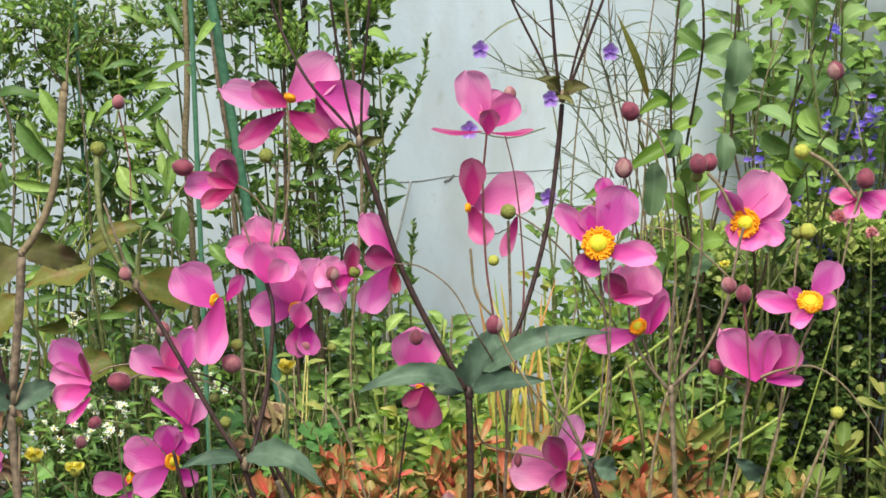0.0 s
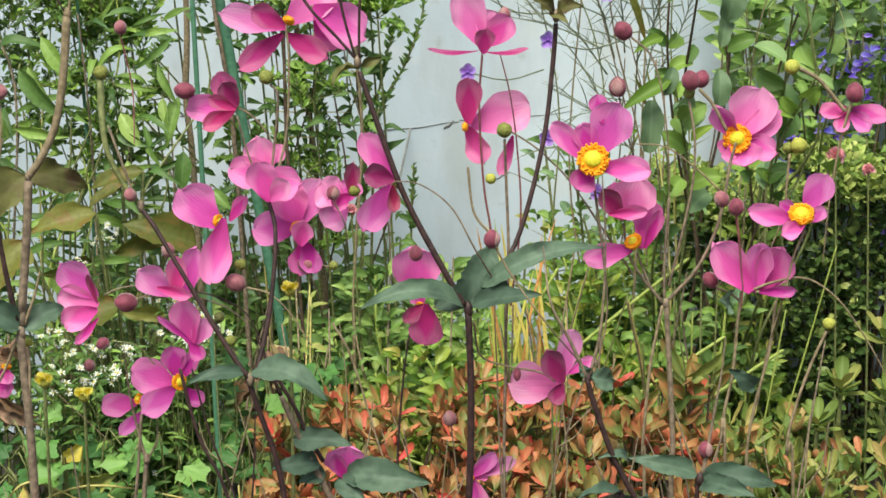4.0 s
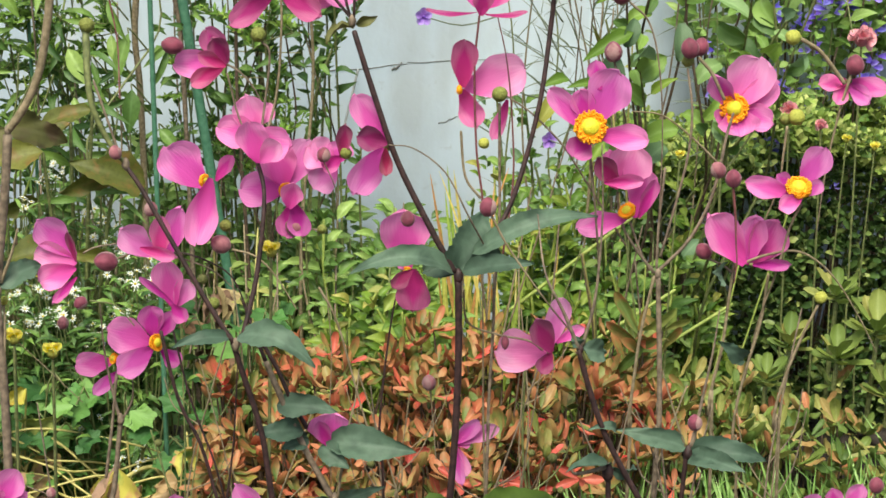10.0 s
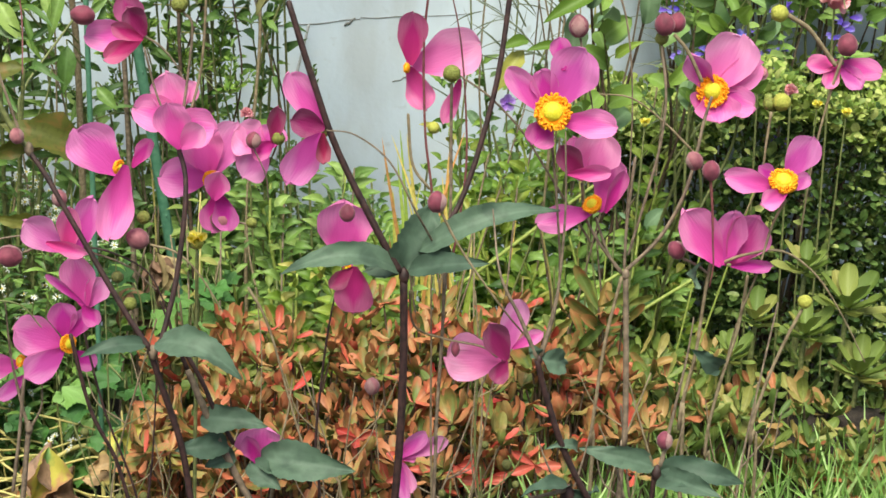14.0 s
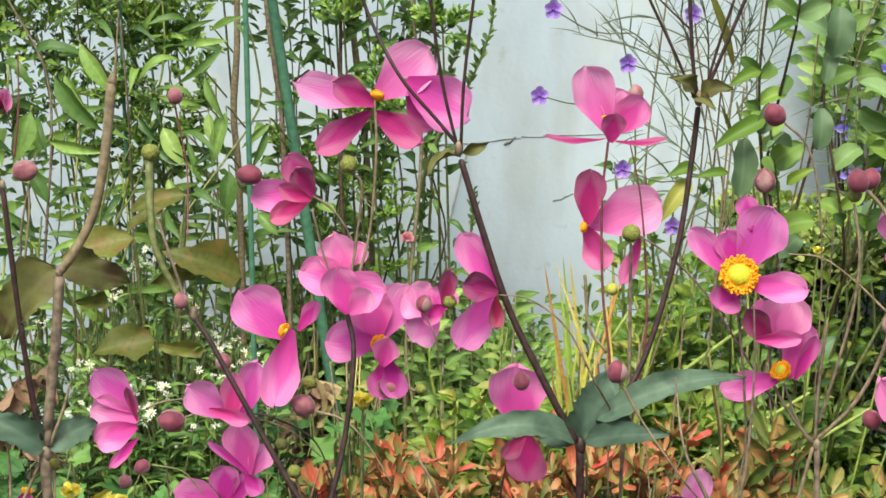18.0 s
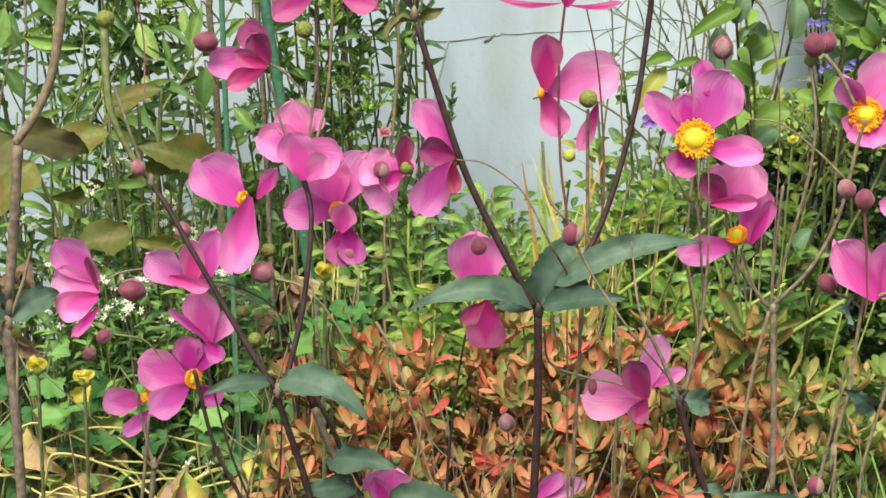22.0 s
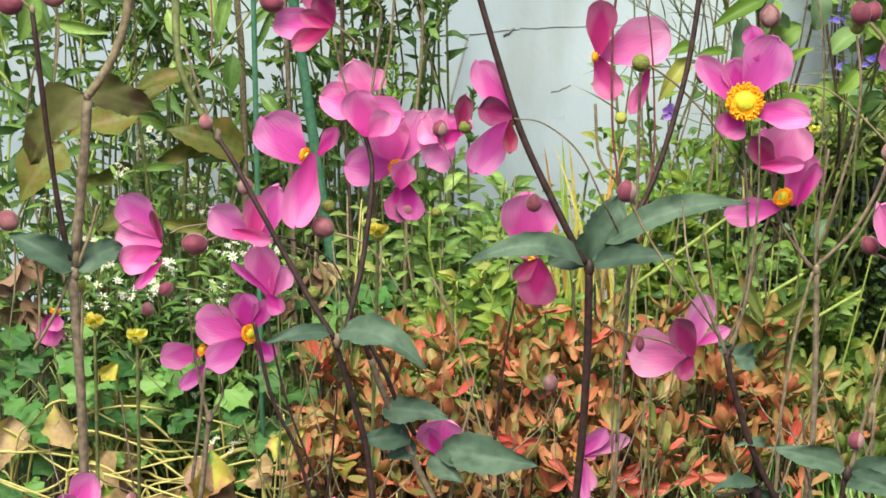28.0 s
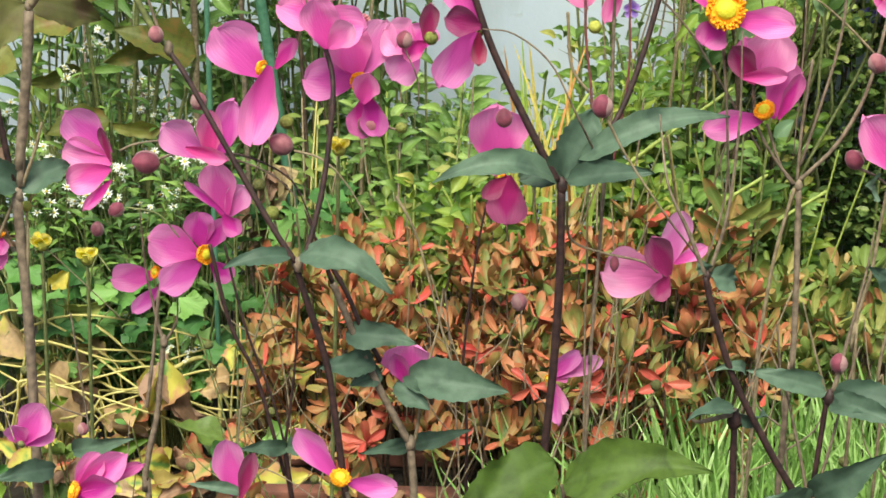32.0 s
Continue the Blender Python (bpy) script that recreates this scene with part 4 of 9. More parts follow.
stem(edge_anemone, [(-0.2440, 0.9600, 0.6570), (-0.2540, 0.9600, 0.6350), (-0.2640, 0.9600, 0.6180)], 0.0008, 0.0008, 'stem_tan')
seed_head(edge_anemone, (-0.2410, 0.9700, 0.6500), 0.0027, 'seed_lime')
stem(edge_anemone, [(-0.2410, 0.9700, 0.6480), (-0.2390, 0.9600, 0.6330), (-0.2410, 0.9600, 0.6070)], 0.0008, 0.0008, 'stem_tan')
f = flower_heart(edge_anemone, (-0.2550, 0.9700, 0.6350), (0.1972, -0.0019, 0.9804), 0.0029)
petal(f, (-0.2550, 0.9700, 0.6350), (-0.2600, 0.9700, 0.6170), 0.0140, 'magenta')
petal(f, (-0.2550, 0.9700, 0.6350), (-0.2540, 0.9660, 0.6260), 0.0093, 'pink')
node_swelling(edge_anemone, (-0.2570, 0.9600, 0.7910), 0.0029, 'stem_mauve')
stem(edge_anemone, [(-0.2440, 0.9600, 0.6650), (-0.2510, 0.9600, 0.7170), (-0.2570, 0.9600, 0.7900)], 0.0014, 0.0013, 'stem_dark')
bud(edge_anemone, (-0.2460, 0.9600, 0.7980), (0.9788, -0.1354, 0.1539), 0.0051, 1.21, 'bud_pale')
bud(edge_anemone, (-0.2680, 0.9600, 0.7940), (-0.9721, -0.1917, 0.1350), 0.0055, 1.21, 'bud')
bud(edge_anemone, (-0.2640, 0.9700, 0.7990), (-0.0141, 0.1590, 0.9872), 0.0030, 1.155, 'bud')
f = flower_back(edge_anemone, (-0.2580, 0.9700, 0.8240), (0.0214, -0.4409, -0.8973), 0.0021, 'small half-open rose bud flower')
petal(f, (-0.2580, 0.9700, 0.8240), (-0.2630, 0.9700, 0.8320), 0.0115, 'rose', cup=0.5)
petal(f, (-0.2580, 0.9700, 0.8240), (-0.2540, 0.9660, 0.8350), 0.0110, 'pale', cup=0.5)
petal(f, (-0.2580, 0.9700, 0.8240), (-0.2560, 0.9600, 0.8320), 0.0101, 'crimson', cup=0.5)
stem(edge_anemone, [(-0.2470, 0.9600, 0.8520), (-0.2480, 0.9600, 0.8260), (-0.2510, 0.9600, 0.8040)], 0.0003, 0.0006, 'stem_red')
stem(edge_anemone, [(-0.2570, 0.9600, 0.7910), (-0.2650, 0.9600, 0.7990), (-0.2770, 0.9600, 0.8090)], 0.0008, 0.0003, 'stem_tan')
stem(edge_anemone, [(-0.2450, 0.9600, 0.7920), (-0.2450, 0.9600, 0.7780), (-0.2480, 0.9600, 0.7560)], 0.0006, 0.0006, 'stem_tan')
stem(edge_anemone, [(-0.2320, 0.9600, 0.7480), (-0.2350, 0.9600, 0.7170), (-0.2410, 0.9600, 0.6710)], 0.0025, 0.0024, 'stem_mauve')
node_swelling(edge_anemone, (-0.2320, 0.9600, 0.7500), 0.0037, 'stem_mauve')
bract(edge_anemone, (-0.2340, 0.9700, 0.7500), (-0.2050, 0.9900, 0.7370), 0.0186, -20, 0.1, 0.2, 'ovate', 'anemone_leaf_olive', 0.09)
bract(edge_anemone, (-0.2350, 0.9700, 0.7490), (-0.2660, 0.9800, 0.7100), 0.0278, 25, 0.12, 0.2, 'ovate', 'anemone_leaf_olive', 0.09)
stem(edge_anemone, [(-0.2045, 0.9600, 0.8400), (-0.2080, 0.9600, 0.8100), (-0.2140, 0.9600, 0.7810), (-0.2230, 0.9600, 0.7620), (-0.2315, 0.9600, 0.7500)], 0.0023, 0.0021, 'stem_tan')
node_swelling(edge_anemone, (-0.2040, 0.9600, 0.8410), 0.0042, 'stem_tan')
stem(edge_anemone, [(-0.2050, 0.9600, 0.8410), (-0.2100, 0.9600, 0.8500), (-0.2180, 0.9600, 0.8600), (-0.2190, 0.9600, 0.8780)], 0.0005, 0.0003, 'stem_dark')
stem(edge_anemone, [(-0.2030, 0.9600, 0.8410), (-0.2020, 0.9600, 0.8520), (-0.2000, 0.9600, 0.8730)], 0.0008, 0.0003, 'stem_tan')
bud(edge_anemone, (-0.1790, 0.9800, 0.8310), (-0.0141, 0.1590, 0.9872), 0.0036, 1.155, 'bud_pale')
stem(edge_anemone, [(-0.1790, 0.9800, 0.8260), (-0.1740, 0.9800, 0.7960), (-0.1710, 0.9600, 0.7680)], 0.0005, 0.0003, 'stem_red')
bud(edge_anemone, (-0.2740, 0.9600, 0.6860), (-0.6516, -0.2292, 0.7231), 0.0051, 1.155, 'bud_pale')
stem(edge_anemone, [(-0.2710, 0.9600, 0.6790), (-0.2720, 0.9600, 0.6530), (-0.2770, 0.9600, 0.6230)], 0.0006, 0.0003, 'stem_tan')
stem(edge_anemone, [(-0.2630, 0.9600, 0.6770), (-0.2600, 0.9600, 0.6530), (-0.2610, 0.9600, 0.6230)], 0.0006, 0.0006, 'stem_tan')

right_anemone = thing("anemone_plant", (0.130, 1.000, 0.0), 'anemone with slender brown stems and large open pink flower', "flower plant", "anemones in the bed")
f = flower_heart(right_anemone, (0.0860, 0.9560, 0.7550), (-0.0945, -0.9336, 0.3456), 0.0090, 'wide open pink flower with orange stamens')
petal(f, (0.0913, 0.9642, 0.7747), (0.0889, 0.9690, 0.7906), 0.0109, 'magenta')
petal(f, (0.0853, 0.9626, 0.7560), (0.0801, 0.9650, 0.7746), 0.0141, 'magenta')
petal(f, (0.0840, 0.9614, 0.7531), (0.0630, 0.9620, 0.7757), 0.0129, 'pink', cup=0.2)
petal(f, (0.0884, 0.9618, 0.7562), (0.1015, 0.9630, 0.7861), 0.0251, 'pink', cup=0.12)
petal(f, (0.0884, 0.9548, 0.7517), (0.1183, 0.9532, 0.7495), 0.0148, 'pink', cup=0.2)
petal(f, (0.0855, 0.9568, 0.7507), (0.0769, 0.9558, 0.7389), 0.0161, 'magenta', cup=0.2)
f = flower_back(right_anemone, (0.1061, 0.9700, 0.7185), (-0.0005, -0.3922, -0.9199), 0.0017)
petal(f, (0.1063, 0.9712, 0.7183), (0.1148, 0.9730, 0.7412), 0.0247, 'pale', cup=0.3)
petal(f, (0.1051, 0.9720, 0.7181), (0.0991, 0.9750, 0.7390), 0.0143, 'pink')
petal(f, (0.1041, 0.9638, 0.7192), (0.0908, 0.9622, 0.7370), 0.0130, 'wine', cup=0.35)
petal(f, (0.0951, 0.9575, 0.7238), (0.1161, 0.9544, 0.7257), 0.0084, 'rose', cup=0.5)
f = flower_heart(right_anemone, (0.1110, 0.9700, 0.7041), (-0.50, -0.50, 0.70), 0.0052)
petal(f, (0.1151, 0.9758, 0.6995), (0.1221, 0.9770, 0.7274), 0.0176, 'pink', cup=0.25)
petal(f, (0.1112, 0.9708, 0.7013), (0.0823, 0.9698, 0.6944), 0.0143, 'pink', cup=0.2)
petal(f, (0.1162, 0.9646, 0.7021), (0.1253, 0.9620, 0.7254), 0.0085, 'magenta', cup=0.35)
stem(right_anemone, [(0.1050, 0.9750, 0.7150), (0.1080, 0.9750, 0.6970), (0.1180, 0.9750, 0.6800), (0.1290, 0.9750, 0.6670)], 0.0008, 0.0008, 'stem_mauve')
stem(right_anemone, [(0.0870, 0.9650, 0.7410), (0.0920, 0.9650, 0.7030), (0.0960, 0.9750, 0.6630), (0.0900, 0.9750, 0.6300), (0.0850, 0.9750, 0.6180)], 0.0008, 0.0003, 'stem_mauve')
stem(right_anemone, [(0.1130, 0.9750, 0.6970), (0.1210, 0.9750, 0.6770), (0.1280, 0.9750, 0.6670)], 0.0007, 0.0008, 'stem_mauve')
node_swelling(right_anemone, (0.1290, 0.9660, 0.6690), 0.0038, 'stem_mauve')
stem(right_anemone, [(0.1290, 0.9660, 0.6690), (0.1310, 0.9660, 0.6390), (0.1330, 0.9660, 0.6060), (0.1342, 0.9669, 0.5730), (0.1340, 0.9708, 0.5202), (0.1400, 1.0000, 0.0000)], 0.0015, 0.0017, 'stem_mauve')
stem(right_anemone, [(0.1270, 0.9660, 0.6680), (0.1210, 0.9660, 0.6360), (0.1180, 0.9660, 0.6060), (0.1165, 0.9673, 0.5760), (0.1183, 0.9730, 0.5279), (0.1200, 1.0200, 0.0000)], 0.0009, 0.0011, 'stem_tan')
stem(right_anemone, [(0.1311, 0.9780, 0.6674), (0.1474, 0.9780, 0.6855), (0.1579, 0.9780, 0.7068), (0.1629, 0.9780, 0.7271), (0.1659, 0.9780, 0.7467), (0.1691, 0.9780, 0.7602)], 0.0011, 0.0008, 'stem_mauve')
stem(right_anemone, [(0.1280, 0.9660, 0.6720), (0.1280, 0.9660, 0.6990), (0.1300, 0.9660, 0.7310)], 0.0008, 0.0008, 'stem_mauve')
bud(right_anemone, (0.1080, 1.0160, 0.8210), (-0.5954, -0.2066, 0.7764), 0.0053, 1.155, 'bud')
stem(right_anemone, [(0.1130, 1.0160, 0.8170), (0.1250, 1.0160, 0.8050), (0.1320, 1.0160, 0.7800), (0.1360, 1.0160, 0.7370), (0.1360, 1.0160, 0.6690)], 0.0007, 0.0003, 'stem_mauve')
bud(right_anemone, (0.1050, 1.0160, 0.7880), (0.0008, 0.3006, 0.9538), 0.0053, 1.155, 'bud')
stem(right_anemone, [(0.1060, 1.0160, 0.7820), (0.1110, 1.0160, 0.7600), (0.1170, 1.0260, 0.7380), (0.1220, 1.0160, 0.7000)], 0.0007, 0.0003, 'stem_mauve')
bud(right_anemone, (0.1430, 0.9800, 0.7960), (-0.1936, 0.1031, 0.9756), 0.0051, 1.155, 'bud')
bud(right_anemone, (0.1500, 0.9860, 0.7960), (0.2876, 0.1023, 0.9523), 0.0046, 1.155, 'bud')
stem(right_anemone, [(0.1480, 0.9800, 0.7910), (0.1560, 0.9800, 0.7820), (0.1640, 0.9800, 0.7670)], 0.0010, 0.0010, 'stem_tan')
seed_head(right_anemone, (0.1430, 0.9850, 0.7880), 0.0035, 'seed_head')
stem(right_anemone, [(0.1430, 0.9850, 0.7840), (0.1460, 0.9800, 0.7610), (0.1450, 0.9800, 0.7350), (0.1390, 0.9800, 0.7050), (0.1320, 0.9800, 0.6750)], 0.0007, 0.0008, 'stem_mauve')
stem(right_anemone, [(0.1120, 0.9800, 0.7600), (0.1290, 0.9800, 0.7580), (0.1460, 0.9800, 0.7460), (0.1620, 0.9800, 0.7310)], 0.0003, 0.0007, 'stem_tan')
f = flower_heart(right_anemone, (0.1720, 0.9920, 0.7600), (-0.1924, -0.9606, 0.2006), 0.0081, 'open pink flower in half profile')
petal(f, (0.1720, 0.9920, 0.7600), (0.1860, 0.9960, 0.7890), 0.0282, 'pale', cup=0.25)
petal(f, (0.1720, 0.9920, 0.7600), (0.1980, 0.9960, 0.7740), 0.0169, 'pink')
petal(f, (0.1720, 0.9920, 0.7600), (0.1570, 0.9840, 0.7810), 0.0141, 'pink', roll=-30, cup=0.35)
petal(f, (0.1720, 0.9920, 0.7600), (0.1630, 0.9880, 0.7510), 0.0141, 'magenta')
petal(f, (0.1720, 0.9920, 0.7600), (0.1750, 0.9840, 0.7450), 0.0237, 'pink', cup=0.3)
petal(f, (0.1720, 0.9920, 0.7600), (0.1950, 0.9900, 0.7520), 0.0158, 'pink')
petal(f, (0.1720, 0.9920, 0.7600), (0.1670, 1.0020, 0.7730), 0.0113, 'magenta')

far_right_anemone = thing("anemone_plant", (0.200, 1.020, 0.0), 'anemone with pale curved stalks, pink flowers and round buds', "flower plant", "anemones in the bed")
f = flower_heart(far_right_anemone, (0.2025, 0.9520, 0.7221), (-0.10, -0.60, 0.80), 0.0072, 'pink flower tilted upward with orange stamens')
petal(f, (0.2059, 0.9578, 0.7228), (0.2176, 0.9590, 0.7450), 0.0173, 'pink', cup=0.12)
petal(f, (0.2024, 0.9586, 0.7207), (0.1917, 0.9610, 0.7286), 0.0090, 'magenta')
petal(f, (0.2073, 0.9570, 0.7178), (0.2170, 0.9570, 0.7255), 0.0090, 'pink')
petal(f, (0.2011, 0.9549, 0.7189), (0.1728, 0.9544, 0.7255), 0.0128, 'pink', cup=0.2)
petal(f, (0.2037, 0.9466, 0.7201), (0.1903, 0.9440, 0.7130), 0.0109, 'pink', cup=0.2)
stem(far_right_anemone, [(0.2060, 0.9570, 0.7130), (0.2000, 0.9570, 0.6980), (0.1950, 0.9570, 0.6750), (0.1880, 0.9670, 0.6390), (0.1850, 0.9770, 0.6010)], 0.0009, 0.0003, 'stem_tan')
f = flower_back(far_right_anemone, (0.1816, 0.9650, 0.6753), (-0.0001, -0.4769, -0.8790), 0.0015, 'pink flower seen from behind')
petal(f, (0.1833, 0.9698, 0.6734), (0.1964, 0.9710, 0.7003), 0.0232, 'rose', cup=0.35)
petal(f, (0.1807, 0.9666, 0.6743), (0.1826, 0.9670, 0.7033), 0.0168, 'pink', cup=0.2)
petal(f, (0.1765, 0.9586, 0.6770), (0.1545, 0.9570, 0.7070), 0.0213, 'pink', cup=0.25)
petal(f, (0.1804, 0.9554, 0.6778), (0.2016, 0.9530, 0.6784), 0.0071, 'magenta', cup=0.4)
stem(far_right_anemone, [(0.1720, 0.9650, 0.6760), (0.1700, 0.9650, 0.6530), (0.1680, 0.9650, 0.6260), (0.1640, 0.9650, 0.6050), (0.1625, 0.9660, 0.5839), (0.1664, 0.9700, 0.5497), (0.1900, 1.0200, 0.0000)], 0.0009, 0.0011, 'stem_tan')
stem(far_right_anemone, [(0.1660, 0.9530, 0.7246), (0.1684, 0.9530, 0.7065), (0.1698, 0.9530, 0.6903), (0.1709, 0.9530, 0.6792), (0.1699, 0.9530, 0.6673)], 0.0008, 0.0003, 'stem_red')
bud(far_right_anemone, (0.1660, 0.9530, 0.7280), (0.0016, 0.1058, 0.9944), 0.0045, 1.155, 'bud')
bud(far_right_anemone, (0.1590, 0.9610, 0.7310), (-0.4429, 0.0712, 0.8937), 0.0043, 1.155, 'bud_pale')
bud(far_right_anemone, (0.1540, 0.9650, 0.6830), (-0.6183, -0.0930, 0.7804), 0.0045, 1.155, 'bud')
stem(far_right_anemone, [(0.1560, 0.9650, 0.6790), (0.1650, 0.9650, 0.6750), (0.1720, 0.9650, 0.6700)], 0.0007, 0.0007, 'stem_mauve')
stem(far_right_anemone, [(0.1770, 0.9650, 0.6760), (0.1900, 0.9650, 0.6810), (0.2090, 0.9650, 0.6830), (0.2280, 0.9650, 0.6700), (0.2450, 0.9650, 0.6460), (0.2580, 0.9650, 0.6230)], 0.0009, 0.0003, 'stem_tan')
seed_head(far_right_anemone, (0.2230, 0.9650, 0.6560), 0.0038, 'seed_lime')
stem(far_right_anemone, [(0.2220, 0.9650, 0.6520), (0.2140, 0.9650, 0.6330), (0.2050, 0.9650, 0.6050), (0.2010, 0.9666, 0.5764), (0.2075, 0.9732, 0.5290), (0.2250, 1.0300, 0.0000)], 0.0009, 0.0010, 'stem_tan')
bract(far_right_anemone, (0.1650, 0.9650, 0.6700), (0.1580, 0.9550, 0.6730), 0.0128, 0, 0.1, 0.2, 'ovate', 'anemone_leaf', 0.09)
bract(far_right_anemone, (0.1810, 0.9650, 0.6180), (0.1640, 0.9550, 0.6330), 0.0111, 0, 0.1, 0.2, 'ovate', 'anemone_leaf', 0.09)
stem(far_right_anemone, [(0.1920, 0.9650, 0.6700), (0.1890, 0.9650, 0.6400), (0.1810, 0.9650, 0.6050), (0.1776, 0.9669, 0.5697), (0.1839, 0.9750, 0.5122), (0.2000, 1.0300, 0.0000)], 0.0009, 0.0009, 'stem_tan')
bud(far_right_anemone, (0.2210, 0.9980, 0.8460), (-0.1936, 0.1031, 0.9756), 0.0049, 1.155, 'bud')
stem(far_right_anemone, [(0.2250, 0.9980, 0.8420), (0.2320, 0.9980, 0.8280), (0.2330, 0.9780, 0.8060)], 0.0006, 0.0003, 'stem_green')
bud(far_right_anemone, (0.2360, 0.9780, 0.7880), (0.0016, 0.1058, 0.9944), 0.0051, 1.155, 'bud')
f = flower_back(far_right_anemone, (0.2340, 0.9820, 0.7780), (-0.0005, -0.3922, -0.9199), 0.0022)
petal(f, (0.2340, 0.9820, 0.7780), (0.2170, 0.9820, 0.7760), 0.0122, 'rose', roll=30)
petal(f, (0.2340, 0.9820, 0.7780), (0.2560, 0.9820, 0.7730), 0.0128, 'rose', roll=-20)
petal(f, (0.2340, 0.9820, 0.7780), (0.2260, 0.9760, 0.7660), 0.0095, 'rose')
petal(f, (0.2340, 0.9820, 0.7780), (0.2450, 0.9760, 0.7660), 0.0111, 'pink')
stem(far_right_anemone, [(0.2340, 0.9780, 0.7820), (0.2290, 0.9780, 0.7610), (0.2240, 0.9780, 0.7290), (0.2210, 0.9780, 0.6890)], 0.0010, 0.0003, 'stem_tan')
seed_head(far_right_anemone, (0.2000, 0.9780, 0.8030), 0.0045, 'seed_lime')
stem(far_right_anemone, [(0.2030, 0.9780, 0.8030), (0.2150, 0.9780, 0.7960), (0.2230, 0.9780, 0.7870), (0.2310, 0.9780, 0.7770)], 0.0012, 0.0012, 'stem_tan')
seed_head(far_right_anemone, (0.2050, 0.9780, 0.7580), 0.0048, 'seed_lime')
seed_head(far_right_anemone, (0.2000, 0.9820, 0.7560), 0.0035, 'seed_head')
stem(far_right_anemone, [(0.2000, 0.9780, 0.7530), (0.1990, 0.9780, 0.7380), (0.1970, 0.9780, 0.7160), (0.1870, 0.9780, 0.6890)], 0.0009, 0.0003, 'stem_tan')

bracted_anemone = thing("anemone_plant", (0.110, 0.950, 0.0), 'short anemone stems with dark node and blue-grey bracts', "flower plant", "anemones in the bed")
node_swelling(bracted_anemone, (0.0990, 0.9210, 0.5670), 0.0067, 'stem_dark')
stem(bracted_anemone, [(0.0990, 0.9210, 0.5660), (0.1000, 0.9210, 0.5470), (0.1010, 0.9210, 0.5230), (0.1017, 0.9219, 0.4990), (0.1021, 0.9256, 0.4607), (0.1100, 0.9600, 0.0000)], 0.0016, 0.0020, 'stem_dark')
stem(bracted_anemone, [(0.0990, 0.9210, 0.5700), (0.0800, 0.9110, 0.5700), (0.0770, 0.9110, 0.5750)], 0.0015, 0.0003, 'stem_mauve')
bract(bracted_anemone, (0.1000, 0.9210, 0.5710), (0.0730, 0.9010, 0.5750), 0.0097, 60, 0.1, 0.3, 'ovate', 'anemone_leaf', 0.09)
bract(bracted_anemone, (0.0990, 0.9210, 0.5710), (0.1160, 0.9410, 0.5640), 0.0081, 40, 0.2, 0.3, 'lance', 'anemone_leaf', 0.09)
stem(bracted_anemone, [(0.0940, 0.9210, 0.5710), (0.0870, 0.9210, 0.5850), (0.0820, 0.9210, 0.5980)], 0.0007, 0.0003, 'stem_mauve')
stem(bracted_anemone, [(0.1020, 0.9210, 0.5710), (0.1060, 0.9210, 0.5880), (0.1090, 0.9210, 0.6050)], 0.0007, 0.0003, 'stem_mauve')
stem(bracted_anemone, [(0.0800, 0.9210, 0.6390), (0.0850, 0.9210, 0.6210), (0.0970, 0.9210, 0.5880), (0.1170, 0.9210, 0.5510), (0.1340, 0.9210, 0.5220), (0.1437, 0.9226, 0.4908), (0.1400, 0.9291, 0.4352), (0.1700, 0.9700, 0.0000)], 0.0015, 0.0020, 'stem_dark')
node_swelling(bracted_anemone, (0.0810, 0.9210, 0.6390), 0.0031, 'stem_dark')
bract(bracted_anemone, (0.0820, 0.9210, 0.6390), (0.0960, 0.9310, 0.6330), 0.0124, -10, 0.15, 0.25, 'ovate', 'anemone_leaf', 0.09)
bract(bracted_anemone, (0.0800, 0.9210, 0.6410), (0.0760, 0.9210, 0.6470), 0.0070, 0, 0.1, 0.2, 'ovate', 'anemone_leaf', 0.09)
stem(bracted_anemone, [(0.0800, 0.9210, 0.6390), (0.0710, 0.9210, 0.6600), (0.0600, 0.9210, 0.6830), (0.0570, 0.9410, 0.7100)], 0.0013, 0.0003, 'stem_mauve')
stem(bracted_anemone, [(0.0820, 0.9210, 0.6410), (0.0880, 0.9210, 0.6700), (0.0900, 0.9210, 0.7140), (0.0880, 0.9210, 0.7540)], 0.0011, 0.0003, 'stem_mauve')
node_swelling(bracted_anemone, (0.1450, 0.9300, 0.5750), 0.0052, 'stem_dark')
stem(bracted_anemone, [(0.1440, 0.9300, 0.5740), (0.1430, 0.9300, 0.5540), (0.1420, 0.9300, 0.5360), (0.1410, 0.9300, 0.5180), (0.1407, 0.9303, 0.5000), (0.1418, 0.9318, 0.4712), (0.1500, 0.9500, 0.0000)], 0.0014, 0.0015, 'stem_dark')
bract(bracted_anemone, (0.1435, 0.9300, 0.5784), (0.1032, 0.9250, 0.5906), 0.0125, 15, 0.12, 0.2, 'ovate', 'anemone_leaf', 0.07)
bract(bracted_anemone, (0.1040, 0.9300, 0.5860), (0.0860, 0.9200, 0.5920), 0.0068, 40, 0.3, 0.3, 'ovate', 'anemone_leaf', 0.09)
bract(bracted_anemone, (0.1465, 0.9300, 0.5770), (0.1872, 0.9180, 0.5745), 0.0162, -20, 0.22, 0.2, 'ovate', 'anemone_leaf', 0.07)
bract(bracted_anemone, (0.1460, 0.9300, 0.5740), (0.1720, 0.9000, 0.5750), 0.0136, -20, 0.1, 0.2, 'ovate', 'anemone_leaf', 0.09)
bud(bracted_anemone, (0.1480, 0.9300, 0.5930), (-0.0319, 0.2531, 0.9669), 0.0041, 1.155, 'bud')
